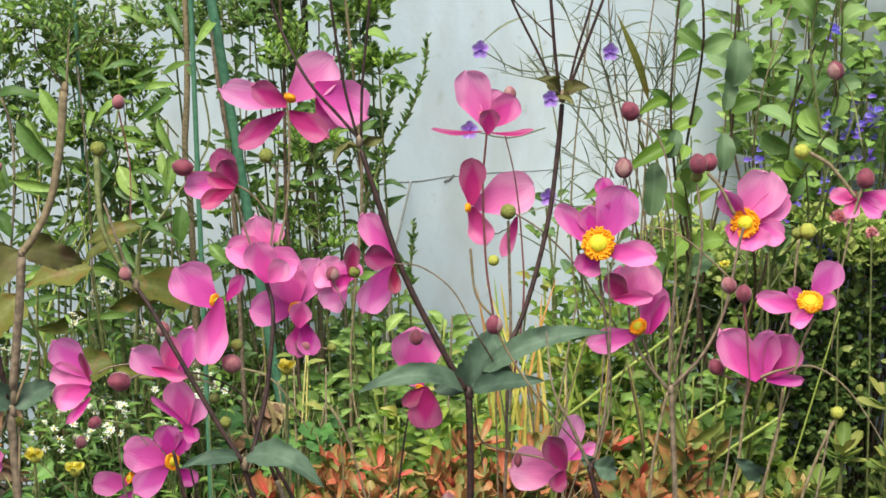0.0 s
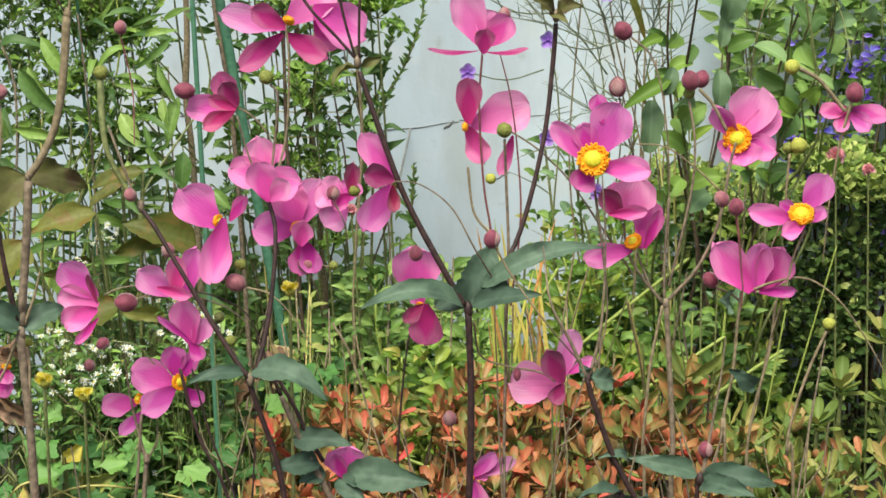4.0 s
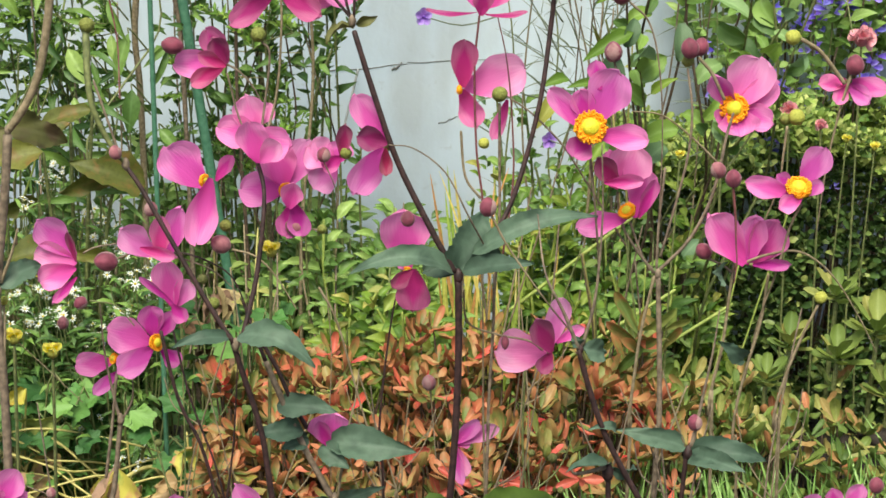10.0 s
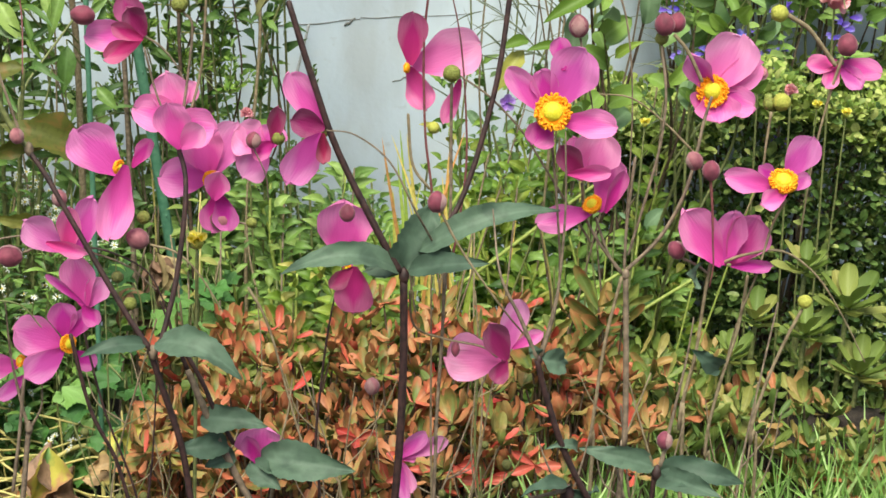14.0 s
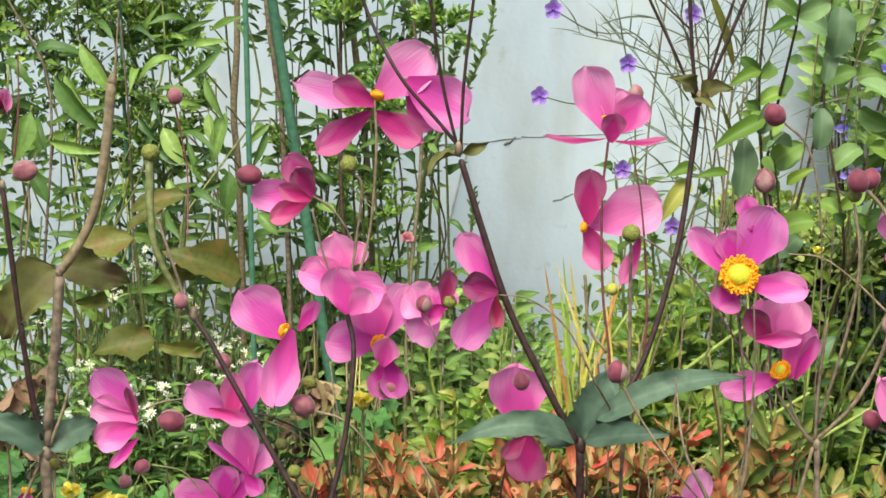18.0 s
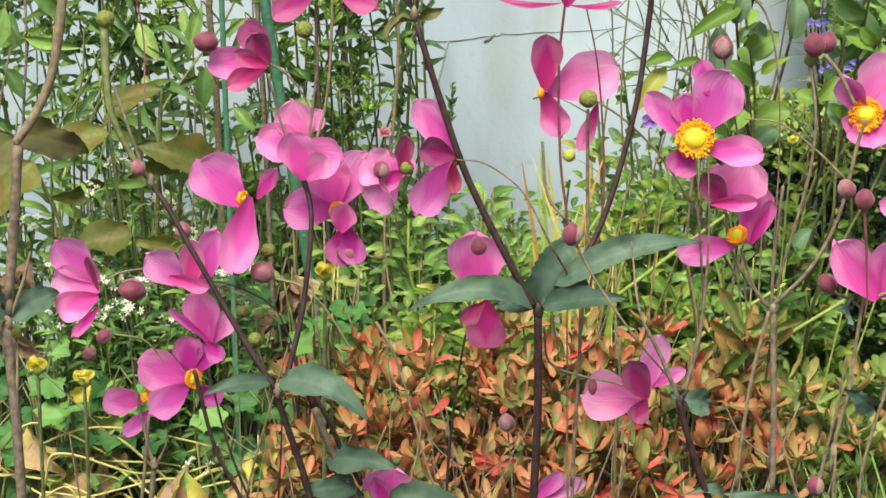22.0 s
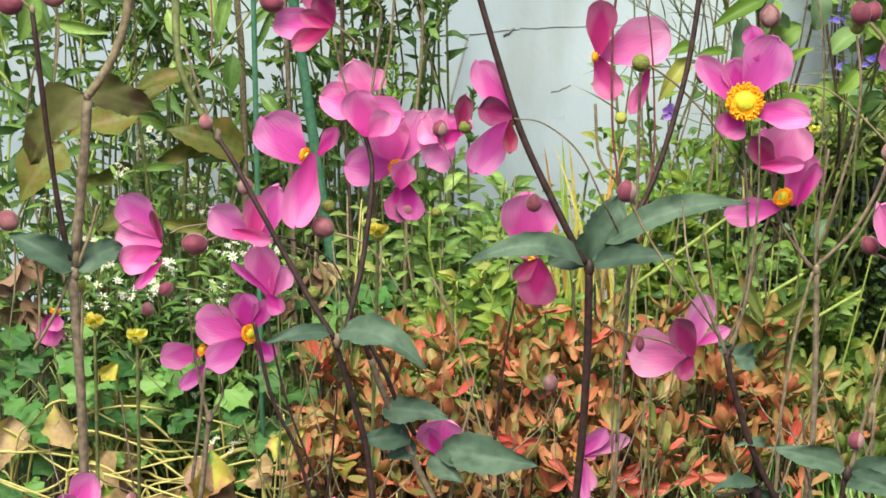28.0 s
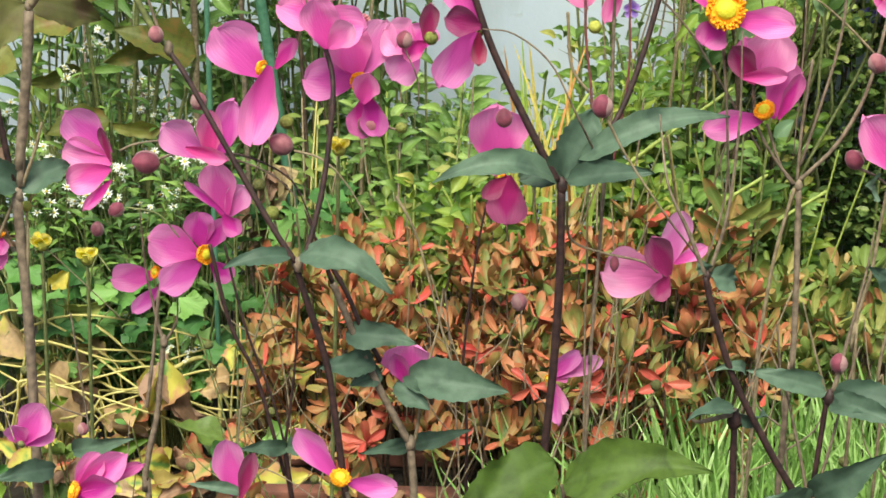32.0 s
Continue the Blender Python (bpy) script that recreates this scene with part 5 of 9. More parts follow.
stem(bracted_anemone, [(0.1480, 0.9300, 0.5880), (0.1460, 0.9300, 0.5780)], 0.0008, 0.0008, 'stem_mauve')
stem(bracted_anemone, [(0.1430, 0.9300, 0.5780), (0.1350, 0.9300, 0.6020), (0.1280, 0.9300, 0.6240)], 0.0008, 0.0003, 'stem_tan')
stem(bracted_anemone, [(0.1470, 0.9300, 0.5780), (0.1510, 0.9300, 0.6050), (0.1560, 0.9300, 0.6370), (0.1580, 0.9300, 0.6590)], 0.0012, 0.0003, 'stem_mauve')
node_swelling(bracted_anemone, (0.1410, 0.9300, 0.5190), 0.0052, 'stem_mauve')
stem(bracted_anemone, [(0.1410, 0.9300, 0.5180), (0.1450, 0.9300, 0.4920), (0.1470, 0.9305, 0.4659), (0.1450, 0.9328, 0.4237), (0.1450, 0.9500, 0.0000)], 0.0014, 0.0015, 'stem_mauve')
stem(bracted_anemone, [(0.1420, 0.9300, 0.5210), (0.1470, 0.9300, 0.5430), (0.1520, 0.9300, 0.5760), (0.1570, 0.9300, 0.6020)], 0.0011, 0.0003, 'stem_mauve')
stem(bracted_anemone, [(0.1400, 0.9300, 0.5210), (0.1320, 0.9300, 0.5510), (0.1240, 0.9300, 0.5780), (0.1140, 0.9300, 0.6010)], 0.0011, 0.0003, 'stem_mauve')
bract(bracted_anemone, (0.1410, 0.9300, 0.5210), (0.1100, 0.9000, 0.5350), 0.0145, 10, 0.1, 0.2, 'ovate', 'anemone_leaf', 0.09)
bract(bracted_anemone, (0.1420, 0.9300, 0.5220), (0.1710, 0.9100, 0.5560), 0.0168, -15, 0.12, 0.2, 'ovate', 'anemone_leaf', 0.09)
stem(bracted_anemone, [(0.1010, 0.9300, 0.5620), (0.1040, 0.9300, 0.5320), (0.1100, 0.9300, 0.4910), (0.1126, 0.9311, 0.4498), (0.1078, 0.9355, 0.3834), (0.1000, 0.9550, 0.0000)], 0.0003, 0.0009, 'stem_mauve')
bract(bracted_anemone, (0.0136, 0.9050, 0.5509), (-0.0337, 0.8850, 0.5282), 0.0300, 25, 0.12, 0.2, 'ovate', 'anemone_leaf_deep', 0.1)
bract(bracted_anemone, (0.0180, 0.9050, 0.5393), (0.0847, 0.8850, 0.5569), 0.0270, -35, 0.22, 0.2, 'ovate', 'anemone_leaf_deep', 0.1)
stem(bracted_anemone, [(0.0174, 0.9050, 0.5392), (0.0185, 0.9050, 0.5304), (0.0150, 0.9300, 0.4993)], 0.0010, 0.0012, 'stem_mauve')
f = flower_heart(bracted_anemone, (0.2203, 0.8810, 0.5557), (0.0755, -0.8897, 0.4503), 0.0059, 'open pink flower close to the grass')
petal(f, (0.2206, 0.8876, 0.5563), (0.2169, 0.8900, 0.5705), 0.0101, 'magenta')
petal(f, (0.2191, 0.8864, 0.5554), (0.1978, 0.8870, 0.5626), 0.0166, 'pink', cup=0.15)
petal(f, (0.2241, 0.8868, 0.5566), (0.2332, 0.8880, 0.5738), 0.0113, 'pink', cup=0.2)
petal(f, (0.2248, 0.8860, 0.5529), (0.2369, 0.8860, 0.5488), 0.0101, 'magenta')
petal(f, (0.2183, 0.8798, 0.5543), (0.2086, 0.8782, 0.5451), 0.0131, 'pink', cup=0.2)
stem(bracted_anemone, [(0.2230, 0.8860, 0.5440), (0.2260, 0.8860, 0.5110), (0.2271, 0.8874, 0.4780), (0.2242, 0.8934, 0.4252), (0.2150, 0.9300, 0.0000)], 0.0003, 0.0011, 'stem_mauve')
bud(bracted_anemone, (0.2400, 0.8860, 0.5740), (-0.0007, 0.0744, 0.9972), 0.0040, 1.155, 'bud')
stem(bracted_anemone, [(0.2400, 0.8860, 0.5690), (0.2360, 0.8860, 0.5510), (0.2320, 0.8860, 0.5110)], 0.0007, 0.0007, 'stem_mauve')

low_anemone = thing("anemone_plant", (-0.050, 0.970, 0.0), 'low anemone shoots with nodding flowers among dark bracts', "flower plant", "anemones in the bed")
node_swelling(low_anemone, (-0.0540, 0.9400, 0.5420), 0.0052, 'stem_mauve')
stem(low_anemone, [(-0.0540, 0.9400, 0.5400), (-0.0520, 0.9400, 0.5120), (-0.0540, 0.9400, 0.4800), (-0.0549, 0.9407, 0.4480), (-0.0533, 0.9435, 0.3967), (-0.0500, 0.9600, 0.0000)], 0.0019, 0.0022, 'stem_mauve')
stem(low_anemone, [(-0.0550, 0.9400, 0.5430), (-0.0690, 0.9400, 0.5700), (-0.0830, 0.9400, 0.6020), (-0.0920, 0.9400, 0.6250)], 0.0019, 0.0016, 'stem_mauve')
stem(low_anemone, [(-0.0520, 0.9400, 0.5430), (-0.0470, 0.9400, 0.5800), (-0.0420, 0.9400, 0.6030), (-0.0400, 0.9400, 0.6210)], 0.0009, 0.0003, 'stem_tan')
stem(low_anemone, [(-0.0920, 0.9400, 0.6250), (-0.0990, 0.9400, 0.6440), (-0.1050, 0.9400, 0.6610)], 0.0013, 0.0003, 'stem_dark')
f = flower_back(low_anemone, (-0.0567, 0.9500, 0.5701), (-0.3717, 0.1017, 0.9228), 0.0012, 'magenta flower opening downward')
petal(f, (-0.0565, 0.9458, 0.5717), (-0.0542, 0.9448, 0.5932), 0.0280, 'pink', cup=0.25)
petal(f, (-0.0568, 0.9396, 0.5747), (-0.0629, 0.9370, 0.5906), 0.0095, 'magenta', cup=0.4)
bract(low_anemone, (-0.0714, 0.9400, 0.5842), (-0.0982, 0.9320, 0.5846), 0.0138, 20, 0.12, 0.2, 'ovate', 'anemone_leaf', 0.07)
bract(low_anemone, (-0.0859, 0.9420, 0.5985), (-0.0518, 0.9340, 0.5970), 0.0145, -20, 0.16, 0.2, 'ovate', 'anemone_leaf', 0.07)
bract(low_anemone, (-0.0575, 0.9400, 0.5766), (-0.0075, 0.9300, 0.5746), 0.0195, -20, 0.10, 0.2, 'ovate', 'anemone_leaf', 0.07)
bract(low_anemone, (-0.0613, 0.9400, 0.5746), (-0.0451, 0.9280, 0.5654), 0.0126, -10, 0.08, 0.2, 'ovate', 'anemone_leaf', 0.07)
bract(low_anemone, (-0.0686, 0.9440, 0.5772), (-0.0835, 0.9360, 0.5742), 0.0107, 20, 0.10, 0.2, 'ovate', 'anemone_leaf', 0.07)
stem(low_anemone, [(-0.0690, 0.9400, 0.5850), (-0.0780, 0.9400, 0.6020), (-0.0850, 0.9400, 0.6190), (-0.0940, 0.9400, 0.6360)], 0.0013, 0.0011, 'stem_dark')
f = flower_heart(low_anemone, (0.0160, 0.9900, 0.5560), (-0.5908, -0.8059, -0.0387), 0.0022)
petal(f, (0.0160, 0.9900, 0.5560), (0.0310, 0.9900, 0.5710), 0.0097, 'pink', cup=0.3)
petal(f, (0.0160, 0.9900, 0.5560), (0.0430, 0.9900, 0.5670), 0.0097, 'pale')
petal(f, (0.0160, 0.9900, 0.5560), (0.0250, 0.9940, 0.5600), 0.0121, 'magenta')
petal(f, (0.0160, 0.9900, 0.5560), (0.0210, 0.9860, 0.5310), 0.0072, 'pink')
petal(f, (0.0160, 0.9900, 0.5560), (0.0250, 0.9900, 0.5360), 0.0082, 'pale')
bud(low_anemone, (0.0030, 1.0600, 0.5700), (-0.0319, 0.2531, 0.9669), 0.0044, 1.155, 'bud_pale')
stem(low_anemone, [(0.0040, 1.0600, 0.5650), (0.0060, 1.0600, 0.5450), (0.0080, 1.0500, 0.5220)], 0.0005, 0.0003, 'stem_tan')
stem(low_anemone, [(0.0330, 0.9900, 0.6990), (0.0310, 0.9900, 0.6590), (0.0320, 0.9900, 0.6230), (0.0330, 0.9900, 0.5800), (0.0350, 0.9900, 0.5300), (0.0372, 0.9914, 0.4800), (0.0411, 0.9973, 0.4002), (0.0600, 1.0200, 0.0000)], 0.0003, 0.0010, 'stem_tan')
stem(low_anemone, [(0.0410, 0.9900, 0.5680), (0.0350, 0.9900, 0.5490), (0.0360, 0.9900, 0.5300)], 0.0005, 0.0005, 'stem_tan')
f = flower_heart(low_anemone, (-0.0859, 0.8890, 0.5480), (0.20, -0.35, 0.90), 0.0048, 'pink flower tilted to the sky')
petal(f, (-0.0876, 0.8948, 0.5462), (-0.1068, 0.8960, 0.5697), 0.0132, 'pink', cup=0.25)
petal(f, (-0.0827, 0.8940, 0.5438), (-0.0599, 0.8940, 0.5417), 0.0120, 'pink', cup=0.25)
stem(low_anemone, [(-0.0830, 0.8940, 0.5390), (-0.0780, 0.8940, 0.5220), (-0.0770, 0.8940, 0.5040), (-0.0765, 0.8946, 0.4860), (-0.0768, 0.8973, 0.4572), (-0.0750, 0.9300, 0.0000)], 0.0010, 0.0012, 'stem_mauve')
f = flower_back(low_anemone, (-0.1348, 0.8940, 0.5356), (0.5101, -0.5837, -0.6317), 0.0013, 'half-closed pink flower in profile')
petal(f, (-0.1349, 0.8944, 0.5354), (-0.1382, 0.8950, 0.5647), 0.0156, 'pink', cup=0.3)
petal(f, (-0.1313, 0.8857, 0.5392), (-0.1247, 0.8836, 0.5637), 0.0084, 'crimson', cup=0.35)
stem(low_anemone, [(-0.1250, 0.8940, 0.5520), (-0.1120, 0.8940, 0.5460), (-0.0960, 0.8940, 0.5340)], 0.0003, 0.0003, 'stem_mauve')
bract(low_anemone, (-0.1300, 0.8940, 0.5380), (-0.1570, 0.8940, 0.5420), 0.0053, 20, 0.15, 0.3, 'ovate', 'anemone_leaf', 0.09)
f = flower_heart(low_anemone, (-0.2080, 0.8940, 0.5370), (-0.8600, -0.2916, 0.4188), 0.0045)
petal(f, (-0.2080, 0.8940, 0.5370), (-0.1840, 0.8940, 0.5570), 0.0141, 'pink', cup=0.35)
petal(f, (-0.2080, 0.8940, 0.5370), (-0.1970, 0.8980, 0.5550), 0.0128, 'pink', cup=0.3)
petal(f, (-0.2080, 0.8940, 0.5370), (-0.1880, 0.8860, 0.5450), 0.0137, 'magenta', cup=0.35)
petal(f, (-0.2080, 0.8940, 0.5370), (-0.1770, 0.8980, 0.5500), 0.0073, 'magenta')
petal(f, (-0.2080, 0.8940, 0.5370), (-0.2030, 0.8900, 0.5290), 0.0107, 'magenta')
f = flower_heart(low_anemone, (-0.1950, 0.8840, 0.5150), (0.3437, -0.9321, 0.1145), 0.0041)
petal(f, (-0.1950, 0.8840, 0.5150), (-0.2200, 0.8840, 0.5270), 0.0150, 'pink')
petal(f, (-0.1950, 0.8840, 0.5150), (-0.2090, 0.8880, 0.5300), 0.0141, 'pink')
petal(f, (-0.1950, 0.8840, 0.5150), (-0.1910, 0.8860, 0.5290), 0.0128, 'magenta')
petal(f, (-0.1950, 0.8840, 0.5150), (-0.2070, 0.8780, 0.5170), 0.0163, 'pink')
petal(f, (-0.1950, 0.8840, 0.5150), (-0.1860, 0.8840, 0.5120), 0.0107, 'magenta')
f = flower_heart(low_anemone, (-0.1550, 0.8840, 0.5110), (-0.0087, -0.8982, 0.4396), 0.0065, 'wide open pink flower low in the bed')
petal(f, (-0.1550, 0.8840, 0.5110), (-0.1440, 0.8880, 0.5370), 0.0197, 'pink', cup=0.2)
petal(f, (-0.1550, 0.8840, 0.5110), (-0.1690, 0.8860, 0.5260), 0.0171, 'magenta')
petal(f, (-0.1550, 0.8840, 0.5110), (-0.1820, 0.8800, 0.5110), 0.0193, 'pink')
petal(f, (-0.1550, 0.8840, 0.5110), (-0.1340, 0.8820, 0.5150), 0.0171, 'pink')
petal(f, (-0.1550, 0.8840, 0.5110), (-0.1560, 0.8800, 0.4910), 0.0171, 'pink')
bud(low_anemone, (-0.1280, 0.8840, 0.5140), (-0.0320, 0.1575, 0.9870), 0.0043, 1.155, 'bud')
seed_head(low_anemone, (-0.1280, 0.8840, 0.5190), 0.0042, 'seed_lime')
f = flower_heart(low_anemone, (0.0410, 0.8940, 0.5110), (-0.0144, -0.7979, 0.6026), 0.0061, 'wide open pink flower low in the bed')
petal(f, (0.0410, 0.8940, 0.5110), (0.0280, 0.8980, 0.5350), 0.0171, 'magenta')
petal(f, (0.0410, 0.8940, 0.5110), (0.0470, 0.8880, 0.5300), 0.0116, 'pale', roll=25)
petal(f, (0.0410, 0.8940, 0.5110), (0.0690, 0.8940, 0.5140), 0.0171, 'pink')
petal(f, (0.0410, 0.8940, 0.5110), (0.0070, 0.8900, 0.5130), 0.0214, 'pink')
petal(f, (0.0410, 0.8940, 0.5110), (0.0390, 0.8840, 0.4930), 0.0171, 'pink')
f = flower_back(low_anemone, (-0.0010, 0.9140, 0.5190), (0.0297, -0.5252, -0.8505), 0.0030, 'small pink bud flower under a leaf')
petal(f, (-0.0010, 0.9140, 0.5190), (-0.0110, 0.9140, 0.5210), 0.0086, 'rose', cup=0.5)
petal(f, (-0.0010, 0.9140, 0.5190), (-0.0000, 0.9160, 0.5260), 0.0098, 'pale', cup=0.5)
petal(f, (-0.0010, 0.9140, 0.5190), (0.0080, 0.9140, 0.5230), 0.0086, 'rose', cup=0.5)
stem(low_anemone, [(0.0190, 0.8940, 0.5320), (0.0220, 0.8940, 0.5170), (0.0250, 0.8940, 0.5070), (0.0268, 0.8943, 0.4968), (0.0263, 0.8954, 0.4799), (0.0500, 0.9200, 0.0000)], 0.0003, 0.0013, 'stem_mauve')
bud(low_anemone, (0.1690, 0.9240, 0.5060), (-0.0319, 0.2531, 0.9669), 0.0037, 1.155, 'bud_pale')
bud(low_anemone, (-0.0450, 0.9140, 0.5030), (-0.0319, 0.2531, 0.9669), 0.0047, 1.32, 'bud_pale')
f = flower_back(low_anemone, (-0.2420, 0.9340, 0.5410), (-0.4472, -0.8766, -0.1776), 0.0022)
petal(f, (-0.2420, 0.9340, 0.5410), (-0.2300, 0.9340, 0.5620), 0.0171, 'pink', cup=0.2)
petal(f, (-0.2420, 0.9340, 0.5410), (-0.2440, 0.9300, 0.5530), 0.0120, 'pink')
petal(f, (-0.2420, 0.9340, 0.5410), (-0.2260, 0.9380, 0.5470), 0.0107, 'pink')
bud(low_anemone, (-0.2160, 0.9540, 0.5400), (-0.0319, 0.2531, 0.9669), 0.0028, 1.155, 'bud_pale')
stem(low_anemone, [(-0.2520, 0.9340, 0.5750), (-0.2360, 0.8940, 0.5670), (-0.2330, 0.8940, 0.5580)], 0.0003, 0.0003, 'stem_mauve')
stem(low_anemone, [(-0.1520, 0.9600, 0.6360), (-0.1430, 0.9600, 0.5950), (-0.1310, 0.9600, 0.5680), (-0.1230, 0.9600, 0.5380), (-0.1170, 0.9600, 0.5130)], 0.0010, 0.0010, 'stem_dark')
stem(low_anemone, [(-0.1450, 0.9600, 0.6360), (-0.1360, 0.9600, 0.5950), (-0.1230, 0.9600, 0.5560), (-0.1160, 0.9600, 0.5260)], 0.0006, 0.0006, 'stem_dark')
stem(low_anemone, [(-0.1090, 0.9600, 0.6170), (-0.1120, 0.9600, 0.5690), (-0.1170, 0.9600, 0.5290)], 0.0003, 0.0008, 'stem_dark')
stem(low_anemone, [(-0.1170, 0.9600, 0.5290), (-0.1100, 0.9600, 0.4670), (-0.1065, 0.9607, 0.4048), (-0.1100, 0.9635, 0.3048), (-0.1100, 0.9700, 0.0000)], 0.0013, 0.0014, 'stem_dark')
stem(low_anemone, [(-0.0560, 0.9600, 0.5430), (-0.0570, 0.9600, 0.5830), (-0.0560, 0.9600, 0.6250), (-0.0590, 0.9600, 0.6620)], 0.0003, 0.0003, 'stem_tan')
stem(low_anemone, [(-0.0440, 0.9600, 0.4770), (-0.0150, 0.9600, 0.5480), (-0.0330, 0.9600, 0.5720), (-0.0520, 0.9600, 0.6390), (-0.0630, 0.9600, 0.6620)], 0.0003, 0.0008, 'stem_tan')
bract(low_anemone, (-0.1160, 0.9600, 0.5290), (-0.1380, 0.9400, 0.5370), 0.0085, 20, 0.1, 0.2, 'ovate', 'anemone_leaf', 0.09)
bract(low_anemone, (-0.1160, 0.9600, 0.5290), (-0.0960, 0.9400, 0.5390), 0.0085, -20, 0.1, 0.2, 'ovate', 'anemone_leaf', 0.09)
bract(low_anemone, (-0.0550, 0.9600, 0.5310), (-0.0790, 0.9400, 0.5360), 0.0077, 20, 0.1, 0.2, 'ovate', 'anemone_leaf', 0.09)
bract(low_anemone, (-0.0530, 0.9600, 0.5310), (-0.0240, 0.9400, 0.5500), 0.0089, -20, 0.1, 0.2, 'ovate', 'anemone_leaf', 0.09)
bract(low_anemone, (-0.2230, 0.9600, 0.5250), (-0.1880, 0.9400, 0.5420), 0.0096, -10, 0.1, 0.2, 'ovate', 'anemone_leaf', 0.09)
bract(low_anemone, (-0.2320, 0.9600, 0.5150), (-0.2590, 0.9400, 0.5180), 0.0116, 20, 0.1, 0.2, 'ovate', 'anemone_leaf', 0.09)
# ---- foliage helpers ----
def pair(name, stops, rough=0.5, through=0.25, blotch=None, tip=None):
    """The same leaf colours for single leaves and for a joined mass of them."""
    M[name] = leaf_material(name, stops, rough, through, blotch, False, tip)
    M[name + "_mass"] = leaf_material(name + "_mass", stops, rough, through, blotch, True, tip)


SHAPES = {}


def shape(kind, width, cup=0.2, bend=0.08, rows=6, cols=5, ruffle=0.03, tries=3):
    """A few alike leaves of length 1 along y, facing z."""
    key = (kind, width, cup, bend, rows, cols, ruffle)
    if key not in SHAPES:
        SHAPES[key] = [blade((0, 0, 0), (0, 1, 0), width * (0.85 + 0.15 * k), cup, 0, bend * (1 + 0.5 * k), kind, rows, cols, ruffle, k + 1, (0, 0, 1)) for k in range(tries)]
    return key


def lobed(width=0.95, lobes=5, depth=0.3, rows=7):
    """A flat leaf cut into round lobes, length 1 along y."""
    key = ("lobed", width, lobes, depth)
    if key not in SHAPES:
        out = []
        for k in range(3):
            rng = random.Random(k + 20)
            verts, uvs, faces = [(0, 0.08, 0)], [(0, 0.05)], []
            n = 44
            for ring in (0.55, 1.0):
                for i in range(n + 1):
                    a = -2.5 + 5.0 * i / n
                    lob = 1 - depth * ring * (0.5 - 0.5 * math.cos(lobes * 2 * math.pi * i / n)) ** 0 * (abs(math.cos(lobes * math.pi * i / n)) ** 0.7)
                    lob *= 1 + 0.05 * math.sin(23 * i / n * 6.28 + k)
                    r = 0.55 * ring * lob
                    x, y = math.sin(a) * r * width, 0.42 + math.cos(a) * r
                    verts.append((x, y, 0.08 * math.sin(3 * a + k) * ring + rng.uniform(-0.015, 0.015)))
                    uvs.append((x * 0.5, y))
            for i in range(n):
                faces.append((0, 2 + i, 1 + i))
                faces.append((1 + i, 2 + i, n + 3 + i, n + 2 + i))
            out.append(([Vector(v) for v in verts], faces, uvs))
        SHAPES[key] = out
    return key


MESHES = {}


def leaf_mesh(key, k, mat):
    if (key, k, mat) not in MESHES:
        me = mesh_of("leaf", *SHAPES[key][k])
        me.materials.append(M[mat])
        MESHES[key, k, mat] = me
    return MESHES[key, k, mat]


def aim(at, along, facing, size):
    y = Vector(along).normalized()
    z = Vector(facing)
    z = z - y * z.dot(y)
    z = z.normalized() if z.length > 1e-3 else y.orthogonal().normalized()
    x = y.cross(z)
    m = Matrix((x, y, z)).transposed().to_4x4()
    return Matrix.Translation(at) @ m @ Matrix.Scale(size, 4)


def dress(plant, places, key, mat, name="leaf", most=300, label=""):
    """Hangs leaves on a plant: the nearest ones as parts of their own, the rest as one mass."""
    places = sorted(places, key=lambda p: p[0][1])
    k = len(SHAPES[key])
    for i, (at, along, facing, size) in enumerate(places[:most]):
        child(name, leaf_mesh(key, i % k, mat), plant, label, aim(at, along, facing, size))
    rest = places[most:]
    if rest:
        verts, faces, uvs, o = [], [], [], 0
        arrs = [np.array([tuple(v) for v in s[0]]) for s in SHAPES[key]]
        for i, (at, along, facing, size) in enumerate(rest):
            m = np.array(aim(at, along, facing, size))
            a = arrs[i % k]
            verts.append(a @ m[:3, :3].T + m[:3, 3])
            faces += [tuple(q + o for q in f) for f in SHAPES[key][i % k][1]]
            uvs += SHAPES[key][i % k][2]
            o += len(a)
        ob = part(name + "_mass", mesh_of(name + "_mass", np.concatenate(verts), faces, uvs), mat + "_mass", plant)
        tagged(ob, kind="stuff")


def any_way(rng, up=0.3, spread=1.0):
    a = rng.uniform(0, 2 * math.pi)
    return Vector((math.cos(a) * spread, math.sin(a) * spread, up + rng.uniform(-0.25, 0.35))).normalized()


def shoot(rng, foot, top, sway=0.03, n=5):
    """A gently wavering line from foot to top."""
    foot, top = Vector(foot), Vector(top)
    out = [foot]
    for i in range(1, n):
        t = i / n
        out.append(foot.lerp(top, t) + Vector((rng.uniform(-sway, sway), rng.uniform(-sway, sway), 0)) * math.sin(math.pi * t))
    return out + [top]


def along_line(line, t):
    f = t * (len(line) - 1)
    i = min(int(f), len(line) - 2)
    return line[i].lerp(line[i + 1], f - i), (line[i + 1] - line[i]).normalized()


